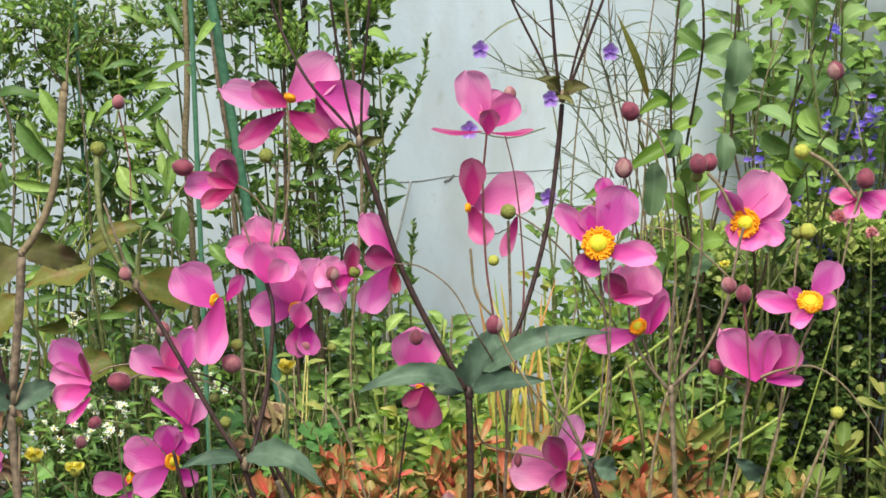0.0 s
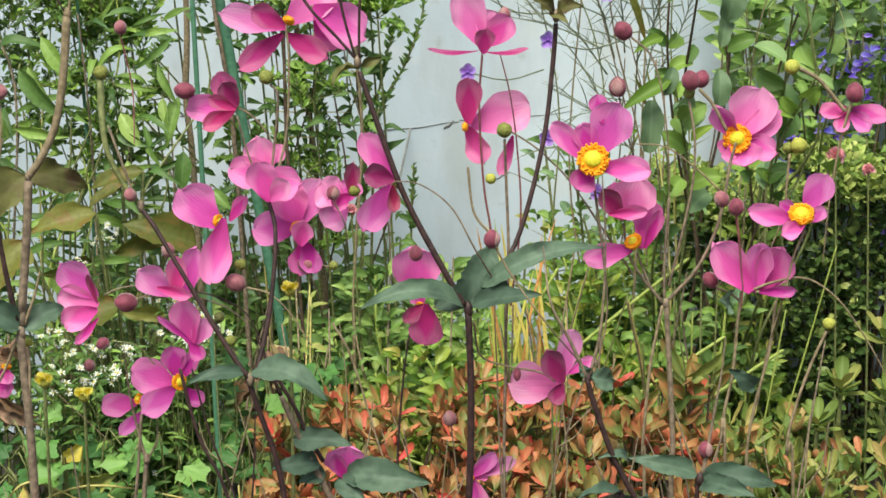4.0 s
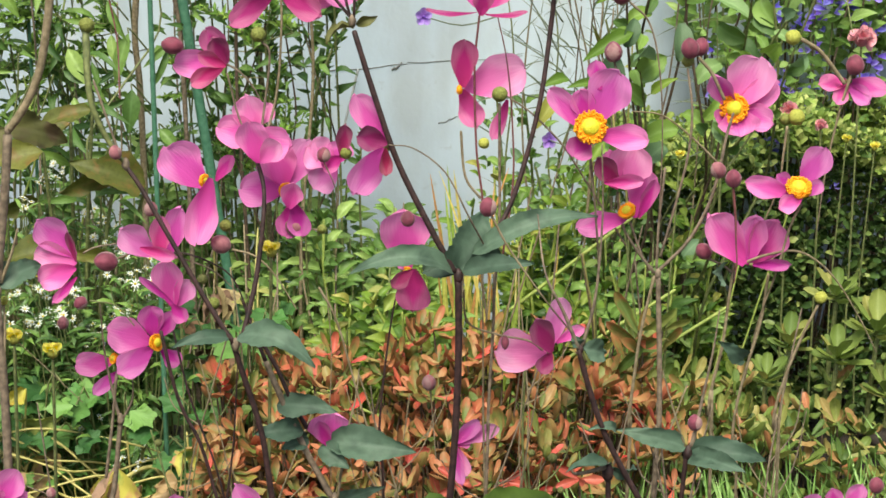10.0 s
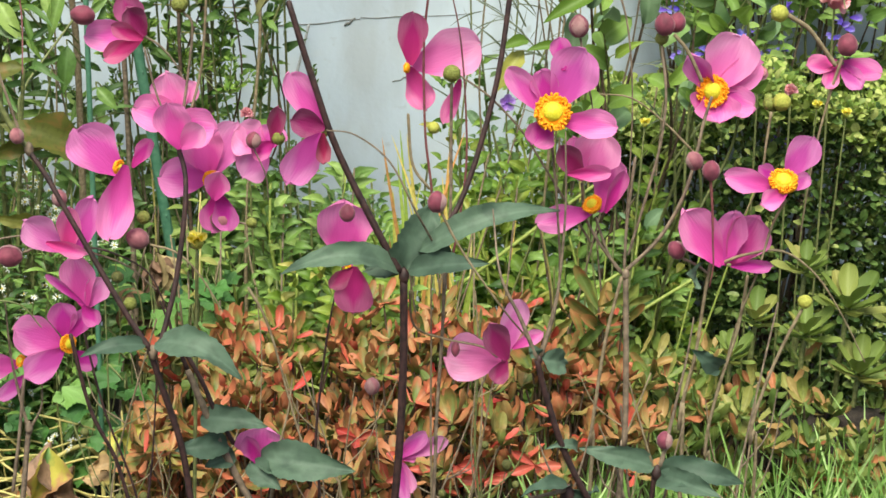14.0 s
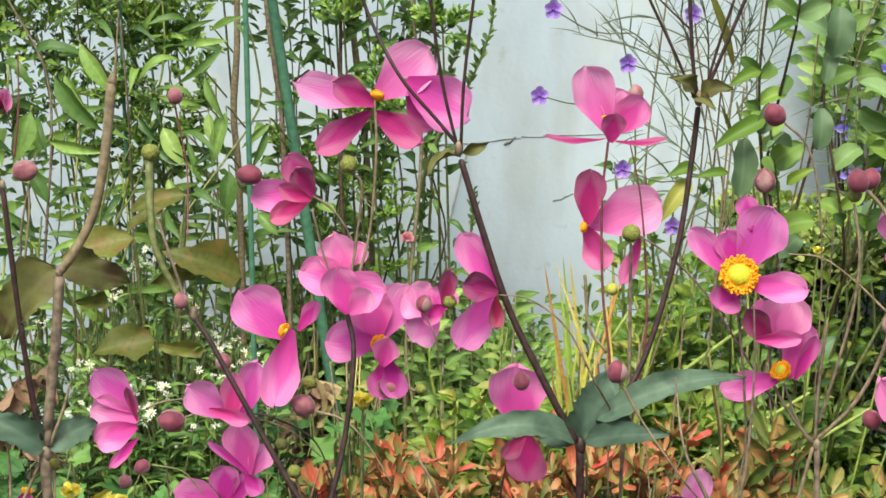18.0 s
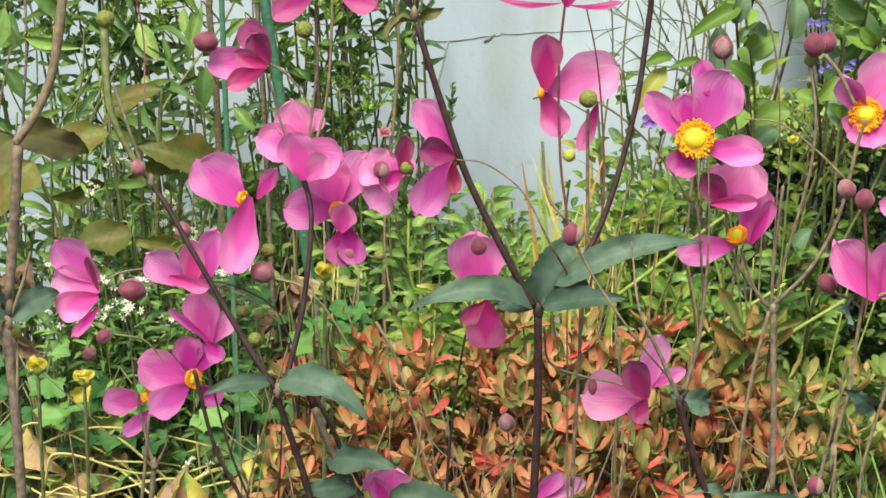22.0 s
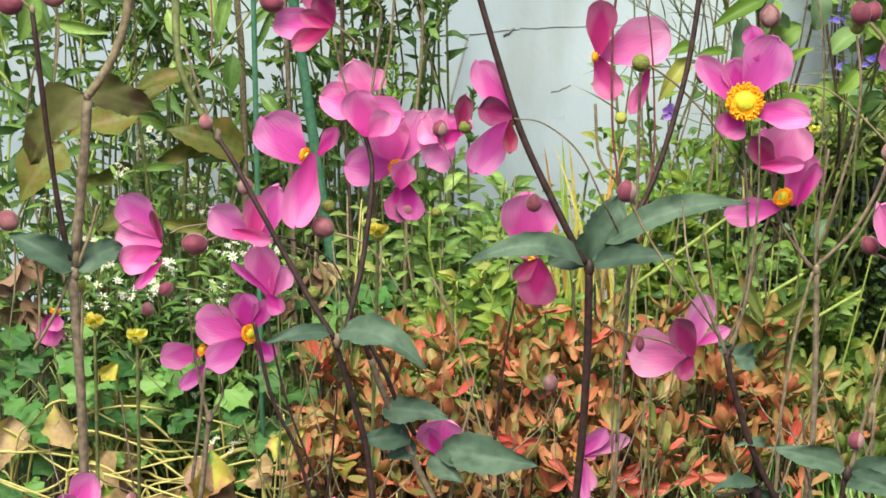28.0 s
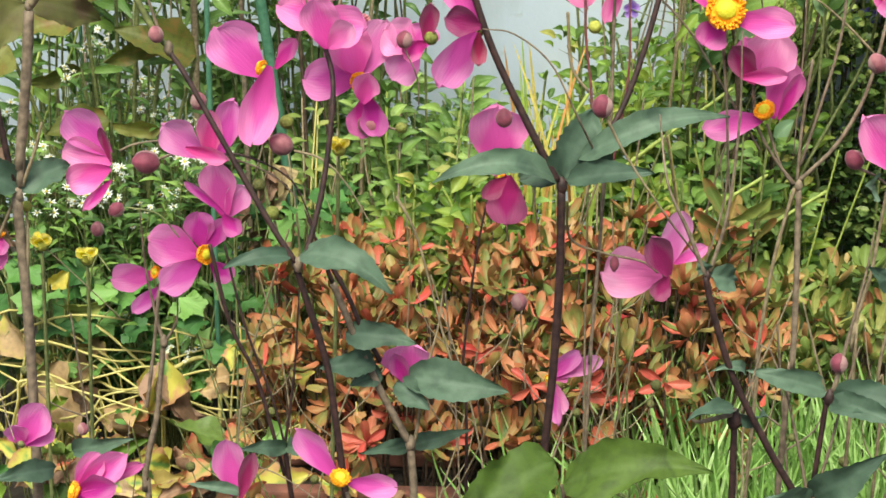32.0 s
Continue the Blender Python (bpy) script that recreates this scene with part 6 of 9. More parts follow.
pair("azalea_red", [(0.0, (0.072, 0.135, 0.032)), (0.32, (0.162, 0.203, 0.050)), (0.54, (0.279, 0.243, 0.072)), (0.7, (0.396, 0.234, 0.095)), (0.85, (0.477, 0.180, 0.086)), (0.94, (0.540, 0.090, 0.068)), (1.0, (0.576, 0.045, 0.045))], 0.5, 0.2, None, (0.48, 0.16, 0.08))
pair("azalea_green", [(0.0, (0.076, 0.145, 0.034)), (0.5, (0.170, 0.238, 0.051)), (0.85, (0.306, 0.281, 0.076)), (1.0, (0.425, 0.230, 0.085))], 0.5, 0.3)
pair("azalea_olive", [(0.0, (0.085, 0.150, 0.036)), (0.45, (0.200, 0.270, 0.060)), (0.75, (0.330, 0.320, 0.095)), (0.9, (0.440, 0.270, 0.110)), (1.0, (0.480, 0.170, 0.080))], 0.5, 0.3)
pair("box_leaf", [(0.0, (0.050, 0.099, 0.028)), (0.6, (0.099, 0.171, 0.044)), (0.9, (0.264, 0.341, 0.099)), (1.0, (0.462, 0.506, 0.154))], 0.4, 0.2)
# hedge-top leaves: paler young growth, with the light from above painted in too
pair("box_lit_top", [(0.0, (0.15, 0.24, 0.05)), (0.5, (0.34, 0.45, 0.10)), (1.0, (0.58, 0.62, 0.22))], 0.45, 0.3)
pair("broad_leaf", [(0.0, (0.06, 0.135, 0.035)), (0.35, (0.13, 0.235, 0.05)), (0.7, (0.26, 0.41, 0.07)), (1.0, (0.20, 0.32, 0.18))], 0.4, 0.3)
pair("sage_leaf", [(0.0, (0.10, 0.17, 0.085)), (1.0, (0.17, 0.26, 0.135))], 0.4, 0.25)
pair("salvia_leaf", [(0.0, (0.128, 0.248, 0.046)), (0.6, (0.239, 0.386, 0.092)), (1.0, (0.312, 0.440, 0.128))], 0.5, 0.3)
pair("shade_leaf", [(0.0, (0.080, 0.161, 0.035)), (0.6, (0.180, 0.301, 0.071)), (1.0, (0.331, 0.462, 0.130))], 0.45, 0.25)
pair("vine_leaf", [(0.0, (0.05, 0.11, 0.022)), (0.45, (0.15, 0.28, 0.045)), (1.0, (0.36, 0.53, 0.10))], 0.45, 0.3)
pair("lance_leaf", [(0.0, (0.045, 0.105, 0.028)), (0.6, (0.11, 0.21, 0.045)), (1.0, (0.24, 0.38, 0.08))], 0.42, 0.2)
pair("lime_leaf", [(0.0, (0.070, 0.156, 0.022)), (0.5, (0.179, 0.289, 0.035)), (0.85, (0.296, 0.374, 0.062)), (1.0, (0.421, 0.390, 0.094))], 0.45, 0.35)
pair("lobed_leaf", [(0.0, (0.04, 0.12, 0.035)), (0.6, (0.09, 0.235, 0.055)), (1.0, (0.20, 0.37, 0.09))], 0.45, 0.3)
pair("pale_leaf", [(0.0, (0.136, 0.208, 0.044)), (0.6, (0.240, 0.312, 0.072)), (1.0, (0.384, 0.352, 0.104))], 0.5, 0.3)
pair("grass_blade", [(0.0, (0.184, 0.350, 0.078)), (0.6, (0.322, 0.524, 0.147)), (1.0, (0.478, 0.635, 0.276))], 0.45, 0.3)
pair("needle", [(0.0, (0.09, 0.12, 0.08)), (1.0, (0.22, 0.25, 0.17))], 0.5, 0.2)
M["bronze_leaf"] = leaf_material("bronze_leaf", [(0, (0.10, 0.115, 0.022)), (1, (0.19, 0.195, 0.04))], 0.55, 0.4, (0.20, 0.12, 0.035))
M["dry_leaf"] = leaf_material("dry_leaf", [(0, (0.20, 0.12, 0.07)), (0.5, (0.38, 0.22, 0.14)), (1, (0.45, 0.36, 0.18))], 0.8, 0.15, (0.10, 0.06, 0.04))
M["husk_leaf"] = leaf_material("husk_leaf", [(0, (0.24, 0.145, 0.10)), (1, (0.38, 0.24, 0.17))], 0.85, 0.1, (0.09, 0.065, 0.05))
M["blush_leaf"] = leaf_material("blush_leaf", [(0, (0.45, 0.30, 0.14)), (1, (0.52, 0.36, 0.24))], 0.65, 0.25, (0.50, 0.44, 0.10))
M["turning_leaf"] = leaf_material("turning_leaf", [(0, (0.16, 0.26, 0.05)), (0.5, (0.52, 0.46, 0.08)), (1, (0.50, 0.30, 0.17))], 0.6, 0.3, (0.50, 0.30, 0.06))
M["yellow_blade"] = leaf_material("yellow_blade", [(0, (0.30, 0.44, 0.07)), (0.3, (0.66, 0.62, 0.14)), (0.65, (0.80, 0.58, 0.18)), (1, (0.74, 0.32, 0.12))], 0.5, 0.6)
M["stake_green"] = plain_material("green_coated_stake", (0.05, 0.155, 0.095), (0.09, 0.22, 0.14), 140, 0.45, 0.2)
M["twig"] = plain_material("dark_twig", (0.05, 0.03, 0.02), (0.13, 0.085, 0.055), 180, 0.8)
M["straw"] = plain_material("straw_stalk", (0.40, 0.35, 0.11), (0.60, 0.52, 0.20), 120, 0.6)
M["white_ray"] = plain_material("white_ray_floret", (0.55, 0.58, 0.54), (0.72, 0.74, 0.70), 300, 0.6, 0.1)
M["disc"] = plain_material("yellow_disc", (0.55, 0.42, 0.04), (0.70, 0.58, 0.08), 700, 0.8)
M["violet"] = petal_material("violet_petal", (0.20, 0.14, 0.78), (0.12, 0.06, 0.55), (0.14, 0.08, 0.62))
M["lilac"] = petal_material("lilac_petal", (0.38, 0.20, 0.72), (0.26, 0.10, 0.55), (0.30, 0.14, 0.6))
M["yellow_petal"] = petal_material("yellow_petal", (0.92, 0.80, 0.03), (0.88, 0.72, 0.02), (0.90, 0.75, 0.03), 0.4)
M["candy"] = petal_material("candy_pink_petal", (0.85, 0.34, 0.40), (0.75, 0.22, 0.3), (0.8, 0.28, 0.34))
M["terracotta"] = plain_material("terracotta", (0.09, 0.035, 0.025), (0.20, 0.075, 0.05), 50, 0.8, 0.4)
M["slate_blue"] = plain_material("slate_blue_plastic", (0.06, 0.08, 0.11), (0.09, 0.12, 0.16), 40, 0.4, 0.1)
# bark of log and old trunk; also the painted shade on the trough walls
M["bark_and_shade"] = plain_material("dark_bark_and_trough_shade", (0.012, 0.009, 0.008), (0.055, 0.042, 0.034), 60, 0.95, 1.0, 0.35, 0.65, 0.012)
M["gravel"] = plain_material("grey_gravel", (0.20, 0.18, 0.16), (0.42, 0.39, 0.35), 14, 0.9, 0.3)
M["steel"] = plain_material("dull_steel", (0.26, 0.27, 0.28), (0.38, 0.39, 0.40), 90, 0.45, 0.1)


# ---- azalea bushes ----
def azalea(at, wide, deep, top, rosettes, mat, label, seed, size=0.032, leaves=7, group="low azalea bushes"):
    rng = random.Random(seed)
    bush = thing("azalea_bush", at, label, "shrub", group)
    places, twigs = [], []
    for _ in range(rosettes):
        x, y = at[0] + rng.uniform(-wide, wide), at[1] + rng.uniform(-deep, deep)
        drop = rng.random() ** 1.4 * top * 0.62
        lean = (y - at[1]) / deep
        z = top * (0.93 + 0.10 * lean) - drop + 0.03 * noise.noise((x * 9, y * 9, seed))
        z = max(z, 0.05)
        q = Vector((x, y, z))
        foot = Vector((at[0] + (x - at[0]) * 0.35, at[1] + (y - at[1]) * 0.4, 0.0))
        twigs.append(tube([foot, foot.lerp(q, 0.55) + Vector((rng.uniform(-0.02, 0.02), rng.uniform(-0.02, 0.02), 0.0)), q], 0.0018, 0.001, 5, 3))
        axis = (Vector((rng.uniform(-0.5, 0.5), rng.uniform(-0.7, 0.25), 1))).normalized()
        a = axis.orthogonal().normalized()
        turn = rng.uniform(0, 6.28)
        n = leaves + rng.randint(-1, 2)
        for k in range(n):
            out = Matrix.Rotation(turn + 2 * math.pi * k / n + rng.uniform(-0.25, 0.25), 3, axis) @ a
            lift = rng.uniform(0.0, 1.9)
            places.append((q + axis * rng.uniform(-0.006, 0.004), out + axis * lift, axis - out * 0.4, size * rng.uniform(0.5, 1.15)))
    part("twig_mass", joined(twigs)[:2], "twig", bush)["kind"] = "stuff"
    dress(bush, places, shape("obovate", 0.33, 0.35, -0.10, 7, 3, 0.08), mat, most=85)


for x, y, w, d, top, n, s in ((-0.16, 1.88, 0.06, 0.12, 0.27, 85, 1), (-0.06, 1.83, 0.085, 0.17, 0.285, 145, 2), (0.085, 1.84, 0.085, 0.16, 0.295, 145, 3), (0.22, 1.88, 0.085, 0.13, 0.30, 125, 4)):
    azalea((x, y, 0), w, d, top, n, "azalea_red", "low azalea bush turning orange and red in autumn", s)
for x, y, w, d, top, n, s in ((0.355, 1.95, 0.075, 0.11, 0.245, 90, 5), (0.48, 1.94, 0.085, 0.11, 0.205, 90, 6), (0.63, 1.95, 0.085, 0.11, 0.195, 80, 7)):
    azalea((x, y, 0), w, d, top, n, "azalea_olive", "low azalea bush with olive-green and rusty leaf rosettes", s, 0.033)


def azalea_shoot(at, size, seed, n=7):
    """A long bare twig of an azalea with one tuft of narrow leaves."""
    rng = random.Random(seed)
    s = thing("azalea_shoot", (at[0], at[1], 0), "tall azalea twig with a tuft of peach and olive leaves", "shrub", "tall azalea twigs")
    part("twig", tube([(at[0] + rng.uniform(-0.03, 0.03), at[1] + 0.02, 0), (at[0] + rng.uniform(-0.015, 0.015), at[1] + 0.01, at[2] * 0.55), at], 0.0018, 0.0011, 6, 5, 0.1, seed), "twig", s)
    for k in range(n):
        w = 2.4 * k + rng.uniform(-0.3, 0.3)
        d = Vector((math.cos(w) * 0.6, math.sin(w) * 0.5 - 0.2, rng.uniform(0.2, 1.1))).normalized()
        q = Vector(at) - Vector((0, 0, 0.03 * k / n))
        part("leaf", blade(q, q + d * size * rng.uniform(0.7, 1.2), size * 0.27, 0.3, rng.uniform(-30, 30), rng.uniform(-0.1, 0.14), "obovate", 9, 5, 0.06, seed + k), "azalea_red" if k % 3 else "azalea_green", s)


for i, (at, size, n) in enumerate((((0.272, 1.93, 0.325), 0.05, 8), ((0.30, 1.93, 0.325), 0.038, 6), ((0.245, 1.93, 0.27), 0.046, 7), ((0.26, 1.94, 0.285), 0.036, 6), ((0.278, 1.92, 0.265), 0.04, 6), ((0.22, 1.92, 0.30), 0.034, 6), ((0.335, 1.94, 0.25), 0.036, 6))):
    azalea_shoot(at, size, 1500 + 10 * i, n)


M["scarlet_leaf"] = leaf_material("scarlet_leaf", [(0, (0.46, 0.06, 0.05)), (1, (0.58, 0.15, 0.10))], 0.5, 0.3)


def scarlet_sprig(at, seed, n=6, size=0.026):
    rng = random.Random(seed)
    s = thing("scarlet_sprig", (at[0], at[1], 0), "short azalea sprig with scarlet autumn leaves", "shrub", "scarlet sprigs")
    part("twig", tube([(at[0] + rng.uniform(-0.03, 0.03), at[1] + 0.03, 0), (at[0] + 0.008, at[1] + 0.015, at[2] * 0.6), at], 0.0016, 0.001, 6, 5, 0.1, seed), "twig", s)
    for k in range(n):
        w = 2.4 * k + rng.uniform(-0.3, 0.3)
        d = Vector((math.cos(w), math.sin(w) * 0.6 - 0.3, rng.uniform(-0.3, 0.6))).normalized()
        part("leaf", blade(at, Vector(at) + d * size * rng.uniform(0.7, 1.15), size * 0.36, 0.3, rng.uniform(-30, 30), rng.uniform(-0.12, 0.12), "obovate", 8, 5, 0.06, seed + k), "scarlet_leaf", s)


srng = random.Random(31)
for i in range(8):
    x = -0.10 + 0.33 * ((i * 0.618) % 1.0)
    scarlet_sprig((x, srng.uniform(1.68, 1.76), srng.uniform(0.17, 0.26)), 1800 + 10 * i, 5)


# ---- pale evergreen rosettes beside the hedge ----
def pale_rosette(at, size, seed, n=12, mat="pale_leaf"):
    rng = random.Random(seed)
    r = thing("evergreen_shoot", (at[0], at[1], 0), "pale yellow-green rosette of thick leaves on a short stem", "shrub", "pale leaf rosettes")
    part("stem", tube([(at[0] + 0.01, at[1] + 0.01, 0), (at[0] - 0.004, at[1], at[2] * 0.5), at], 0.004, 0.003, 7), "stem_green", r)
    places = []
    for k in range(n):
        w = 2.4 * k + rng.uniform(-0.2, 0.2)
        up = 0.1 + 1.3 * k / n
        d = Vector((math.cos(w), math.sin(w) - 0.25, up))
        places.append((Vector(at) + Vector((0, 0, 0.012 * k / n)), d, Vector((0, -0.2, 1)) - d * 0.2, size * rng.uniform(0.8, 1.1)))
    dress(r, places, shape("obovate", 0.42, 0.25, -0.05, 7, 5), mat)


for i, (x, y, z, s) in enumerate(((0.585, 2.05, 0.28, 0.05), (0.535, 2.04, 0.25, 0.042), (0.60, 2.03, 0.205, 0.05), (0.66, 2.05, 0.26, 0.05), (0.48, 2.06, 0.26, 0.036), (0.545, 2.1, 0.31, 0.04), (0.70, 2.02, 0.20, 0.045), (0.44, 2.0, 0.235, 0.034))):
    pale_rosette((x, y, z), s, i)


def log():
    rng = random.Random(5)
    verts, n, sides = [], 14, 14
    for i in range(n):
        t = i / (n - 1)
        c = Vector((0.44 + 0.30 * t, 1.99 + 0.03 * math.sin(3 * t), 0.085))
        for k in range(sides):
            w = 2 * math.pi * k / sides
            r = (0.085 + 0.012 * noise.noise((t * 7, k * 0.7, 1)) + rng.uniform(-0.004, 0.004)) * (0.35 if i in (0, n - 1) else 1)
            verts.append(c + Vector((0, math.cos(w) * r * 0.6, math.sin(w) * r)))
    l = part("log", (verts, grid_faces(n, sides, 0, True) + [tuple(range(sides)), tuple(range((n - 1) * sides, n * sides))[::-1]]), "bark_and_shade", None)
    tagged(l, "dark rotting log lying among the shrubs", "log")


log()


# ---- clipped small-leaved hedge ----
def hedge():
    rng = random.Random(11)
    h = thing("box_hedge", (0.66, 2.48, 0), "dense dark green clipped hedge of tiny leaves", "hedge")
    twigs, places = [], []
    for _ in range(50):
        x, y = rng.uniform(0.36, 0.80), rng.uniform(2.44, 2.66)
        twigs.append(tube(shoot(rng, (x, y, 0), (x + rng.uniform(-0.06, 0.06), y - rng.uniform(0, 0.06), rng.uniform(0.3, 0.44)), 0.02, 3), 0.003, 0.001, 4, 3))
    part("twig_mass", joined(twigs)[:2], "twig", h)["kind"] = "stuff"
    lit_tops = []
    for _ in range(21000):
        x = rng.uniform(0.31, 0.80)
        rise = 0.43 + 0.03 * min(1.0, max(0.0, (x - 0.40) / 0.1))
        crown = rng.random() < 0.42
        if crown:
            y, z = rng.uniform(2.30, 2.66), rise + 0.035 * noise.noise((x * 8, 1, 2)) + rng.uniform(-0.03, 0.02)
        else:
            z = rng.uniform(0.02, rise)
            y = 2.32 + 0.05 * noise.noise((x * 7, z * 7, 4)) + abs(rng.gauss(0, 0.05))
        if noise.noise((x * 13, y * 5, z * 13)) < -0.2:
            y = min(2.68, y + rng.uniform(0.08, 0.25))
            z -= 0.03
        out = Vector((rng.uniform(-0.9, 0.9), -0.7 + rng.uniform(-0.5, 0.6), 0.4 + rng.uniform(-0.6, 0.7)))
        leaf = (Vector((x, y, z)), out, Vector((rng.uniform(-0.6, 0.6), -0.6, 0.9)), rng.uniform(0.011, 0.018))
        # most crown leaves get the brighter colour, which paints the hedge top as lit
        (lit_tops if crown and rng.random() < 0.88 else places).append(leaf)
    dress(h, places, shape("round", 0.6, 0.15, 0.05, 5, 3), "box_leaf", most=200)
    dress(h, lit_tops, shape("round", 0.6, 0.15, 0.05, 5, 3), "box_lit_top", "young_leaf", most=90)


hedge()


# ---- broad-leaved shrub in the upper right ----
def broad_shrub():
    rng = random.Random(21)
    s = thing("broadleaf_shrub", (0.36, 2.36, 0), "open shrub with glossy oval green leaves on thin branches", "shrub")
    places = []
    for i in range(14):
        top = Vector((rng.uniform(0.225, 0.54), rng.uniform(1.88, 2.2), rng.uniform(0.62, 0.98)))
        foot = Vector((0.36 + (top.x - 0.36) * 0.35, 2.36, 0))
        line = spline(shoot(rng, foot, top, 0.06, 5), 4)
        part("branch", tube([tuple(q) for q in line[::2]], 0.0028, 0.0012, 6, 3, 0.1, i), "stem_green" if i % 3 else "twig", s)
        for k in range(10):
            t = rng.uniform(0.62, 1.0)
            q, d = along_line(line, t)
            if q.z < 0.50 and q.x > 0.34:
                continue
            places.append((q, any_way(rng, 0.1) + d * 0.5, Vector((rng.uniform(-0.7, 0.7), -0.9, rng.uniform(-0.2, 1.0))), rng.uniform(0.020, 0.044)))
    big, limes = [], []
    for a, b in (((0.2315, 1.9500, 0.6426), (0.2275, 1.9400, 0.5847)), ((0.3072, 1.9500, 0.6753), (0.3052, 1.9400, 0.6341)), ((0.3197, 1.9500, 0.7781), (0.3132, 1.9400, 0.7284)), ((0.3133, 1.9500, 0.7384), (0.3071, 1.9400, 0.7021)), ((0.2558, 1.9500, 0.6791), (0.2445, 1.9400, 0.6493))):
        a, b = Vector(a), Vector(b)
        big.append((a, b - a, Vector((0.15, -1, 0.25)), (b - a).length))
    for a, b in (((0.2527, 1.9400, 0.6657), (0.1962, 1.9300, 0.6341)), ((0.1783, 1.9400, 0.6038), (0.1461, 1.9300, 0.5571)), ((0.1836, 1.9400, 0.6133), (0.1509, 1.9300, 0.6042)), ((0.2159, 1.9400, 0.6092), (0.1794, 1.9300, 0.6047)), ((0.2432, 1.9400, 0.7137), (0.2088, 1.9300, 0.6975)), ((0.2774, 1.9400, 0.7629), (0.2451, 1.9300, 0.7523)), ((0.2262, 1.9400, 0.5432), (0.2033, 1.9300, 0.5153)), ((0.2749, 1.9400, 0.5973), (0.3033, 1.9300, 0.6174))):
        a, b = Vector(a), Vector(b)
        limes.append((a, b - a, Vector((0.1, -0.8, 0.6)), (b - a).length))
    dress(s, places, shape("round", 0.55, 0.22, 0.10, 8, 5, 0.05), "broad_leaf")
    dress(s, big, shape("round", 0.52, 0.22, 0.10, 11, 7, 0.09), "sage_leaf")
    dress(s, limes, shape("ovate", 0.34, 0.3, 0.12, 9, 5, 0.05), "lime_leaf")


broad_shrub()


def leafy_shrub():
    rng = random.Random(23)
    s = thing("leafy_shrub", (0.60, 2.46, 0), "dense leafy shrub behind the hedge with soft green leaves", "shrub")
    places = []
    for i in range(44):
        top = Vector((rng.uniform(0.42, 0.90), rng.uniform(2.54, 2.69), rng.uniform(0.55, 1.0)))
        line = spline(shoot(rng, (0.6 + (top.x - 0.6) * 0.5, 2.66, 0), top, 0.03, 4), 4)
        part("branch", tube([tuple(q) for q in line[::2]], 0.003, 0.001, 5, 3), ("stem_green", "twig", "stem_mauve")[i % 3], s)
        for k in range(46):
            q, d = along_line(line, rng.uniform(0.5, 1.0))
            if q.z < 0.54:
                continue
            out = any_way(rng, 0.0)
            places.append((q + out * rng.uniform(0, 0.035), out + d * 0.3, Vector((rng.uniform(-0.7, 0.7), -0.9, rng.uniform(-0.2, 1.0))), rng.uniform(0.018, 0.042)))
    dress(s, places[::2], shape("ovate", 0.5, 0.18, 0.08, 6, 3), "shade_leaf", most=60)
    dress(s, places[1::2], shape("ovate", 0.5, 0.18, 0.08, 6, 3), "salvia_leaf", most=60)


leafy_shrub()


# ---- blue salvia ----
def salvia(at, top, seed):
    rng = random.Random(seed)
    s = thing("salvia", (at[0], at[1], 0), "salvia stem with small violet-blue flowers and green leaves", "flower plant", "violet salvia stems")
    line = spline(shoot(rng, (at[0], at[1], 0), (at[0] + rng.uniform(-0.03, 0.03), at[1], top), 0.03, 5), 4)
    part("stem", tube([tuple(q) for q in line[::2]], 0.003, 0.0015, 6, 3), "stem_green", s)
    places, blooms = [], []
    for _ in range(46):
        q, d = along_line(line, rng.uniform(0.6, 0.98))
        places.append((q + any_way(rng, 0) * rng.uniform(0.0, 0.05), any_way(rng, 0.1), Vector((rng.uniform(-0.4, 0.4), -0.7, 1)), rng.uniform(0.018, 0.036)))
    dress(s, places, shape("ovate", 0.55, 0.2, 0.1, 6, 3), "salvia_leaf", most=34)
    for c in range(4):
        q, d = along_line(line, rng.uniform(0.62, 1.0))
        q = q + Vector((rng.uniform(-0.03, 0.03), -0.03, 0))
        for _ in range(6):
            blooms.append((q + Vector((rng.uniform(-0.013, 0.013), rng.uniform(-0.01, 0.01), rng.uniform(-0.016, 0.016))), any_way(rng, 0.0), Vector((0, -1, 0.3)), rng.uniform(0.012, 0.019)))
    dress(s, blooms, shape("obovate", 0.6, 0.4, 0.1, 5, 3), "violet", "petal", most=24)


for i, (x, y, z) in enumerate(((0.53, 2.56, 0.64), (0.575, 2.54, 0.76), (0.63, 2.57, 0.70), (0.59, 2.55, 0.55), (0.70, 2.58, 0.68), (0.47, 2.58, 0.72), (0.78, 2.55, 0.60), (0.65, 2.60, 0.85))):
    salvia((x, y), z, 30 + i)


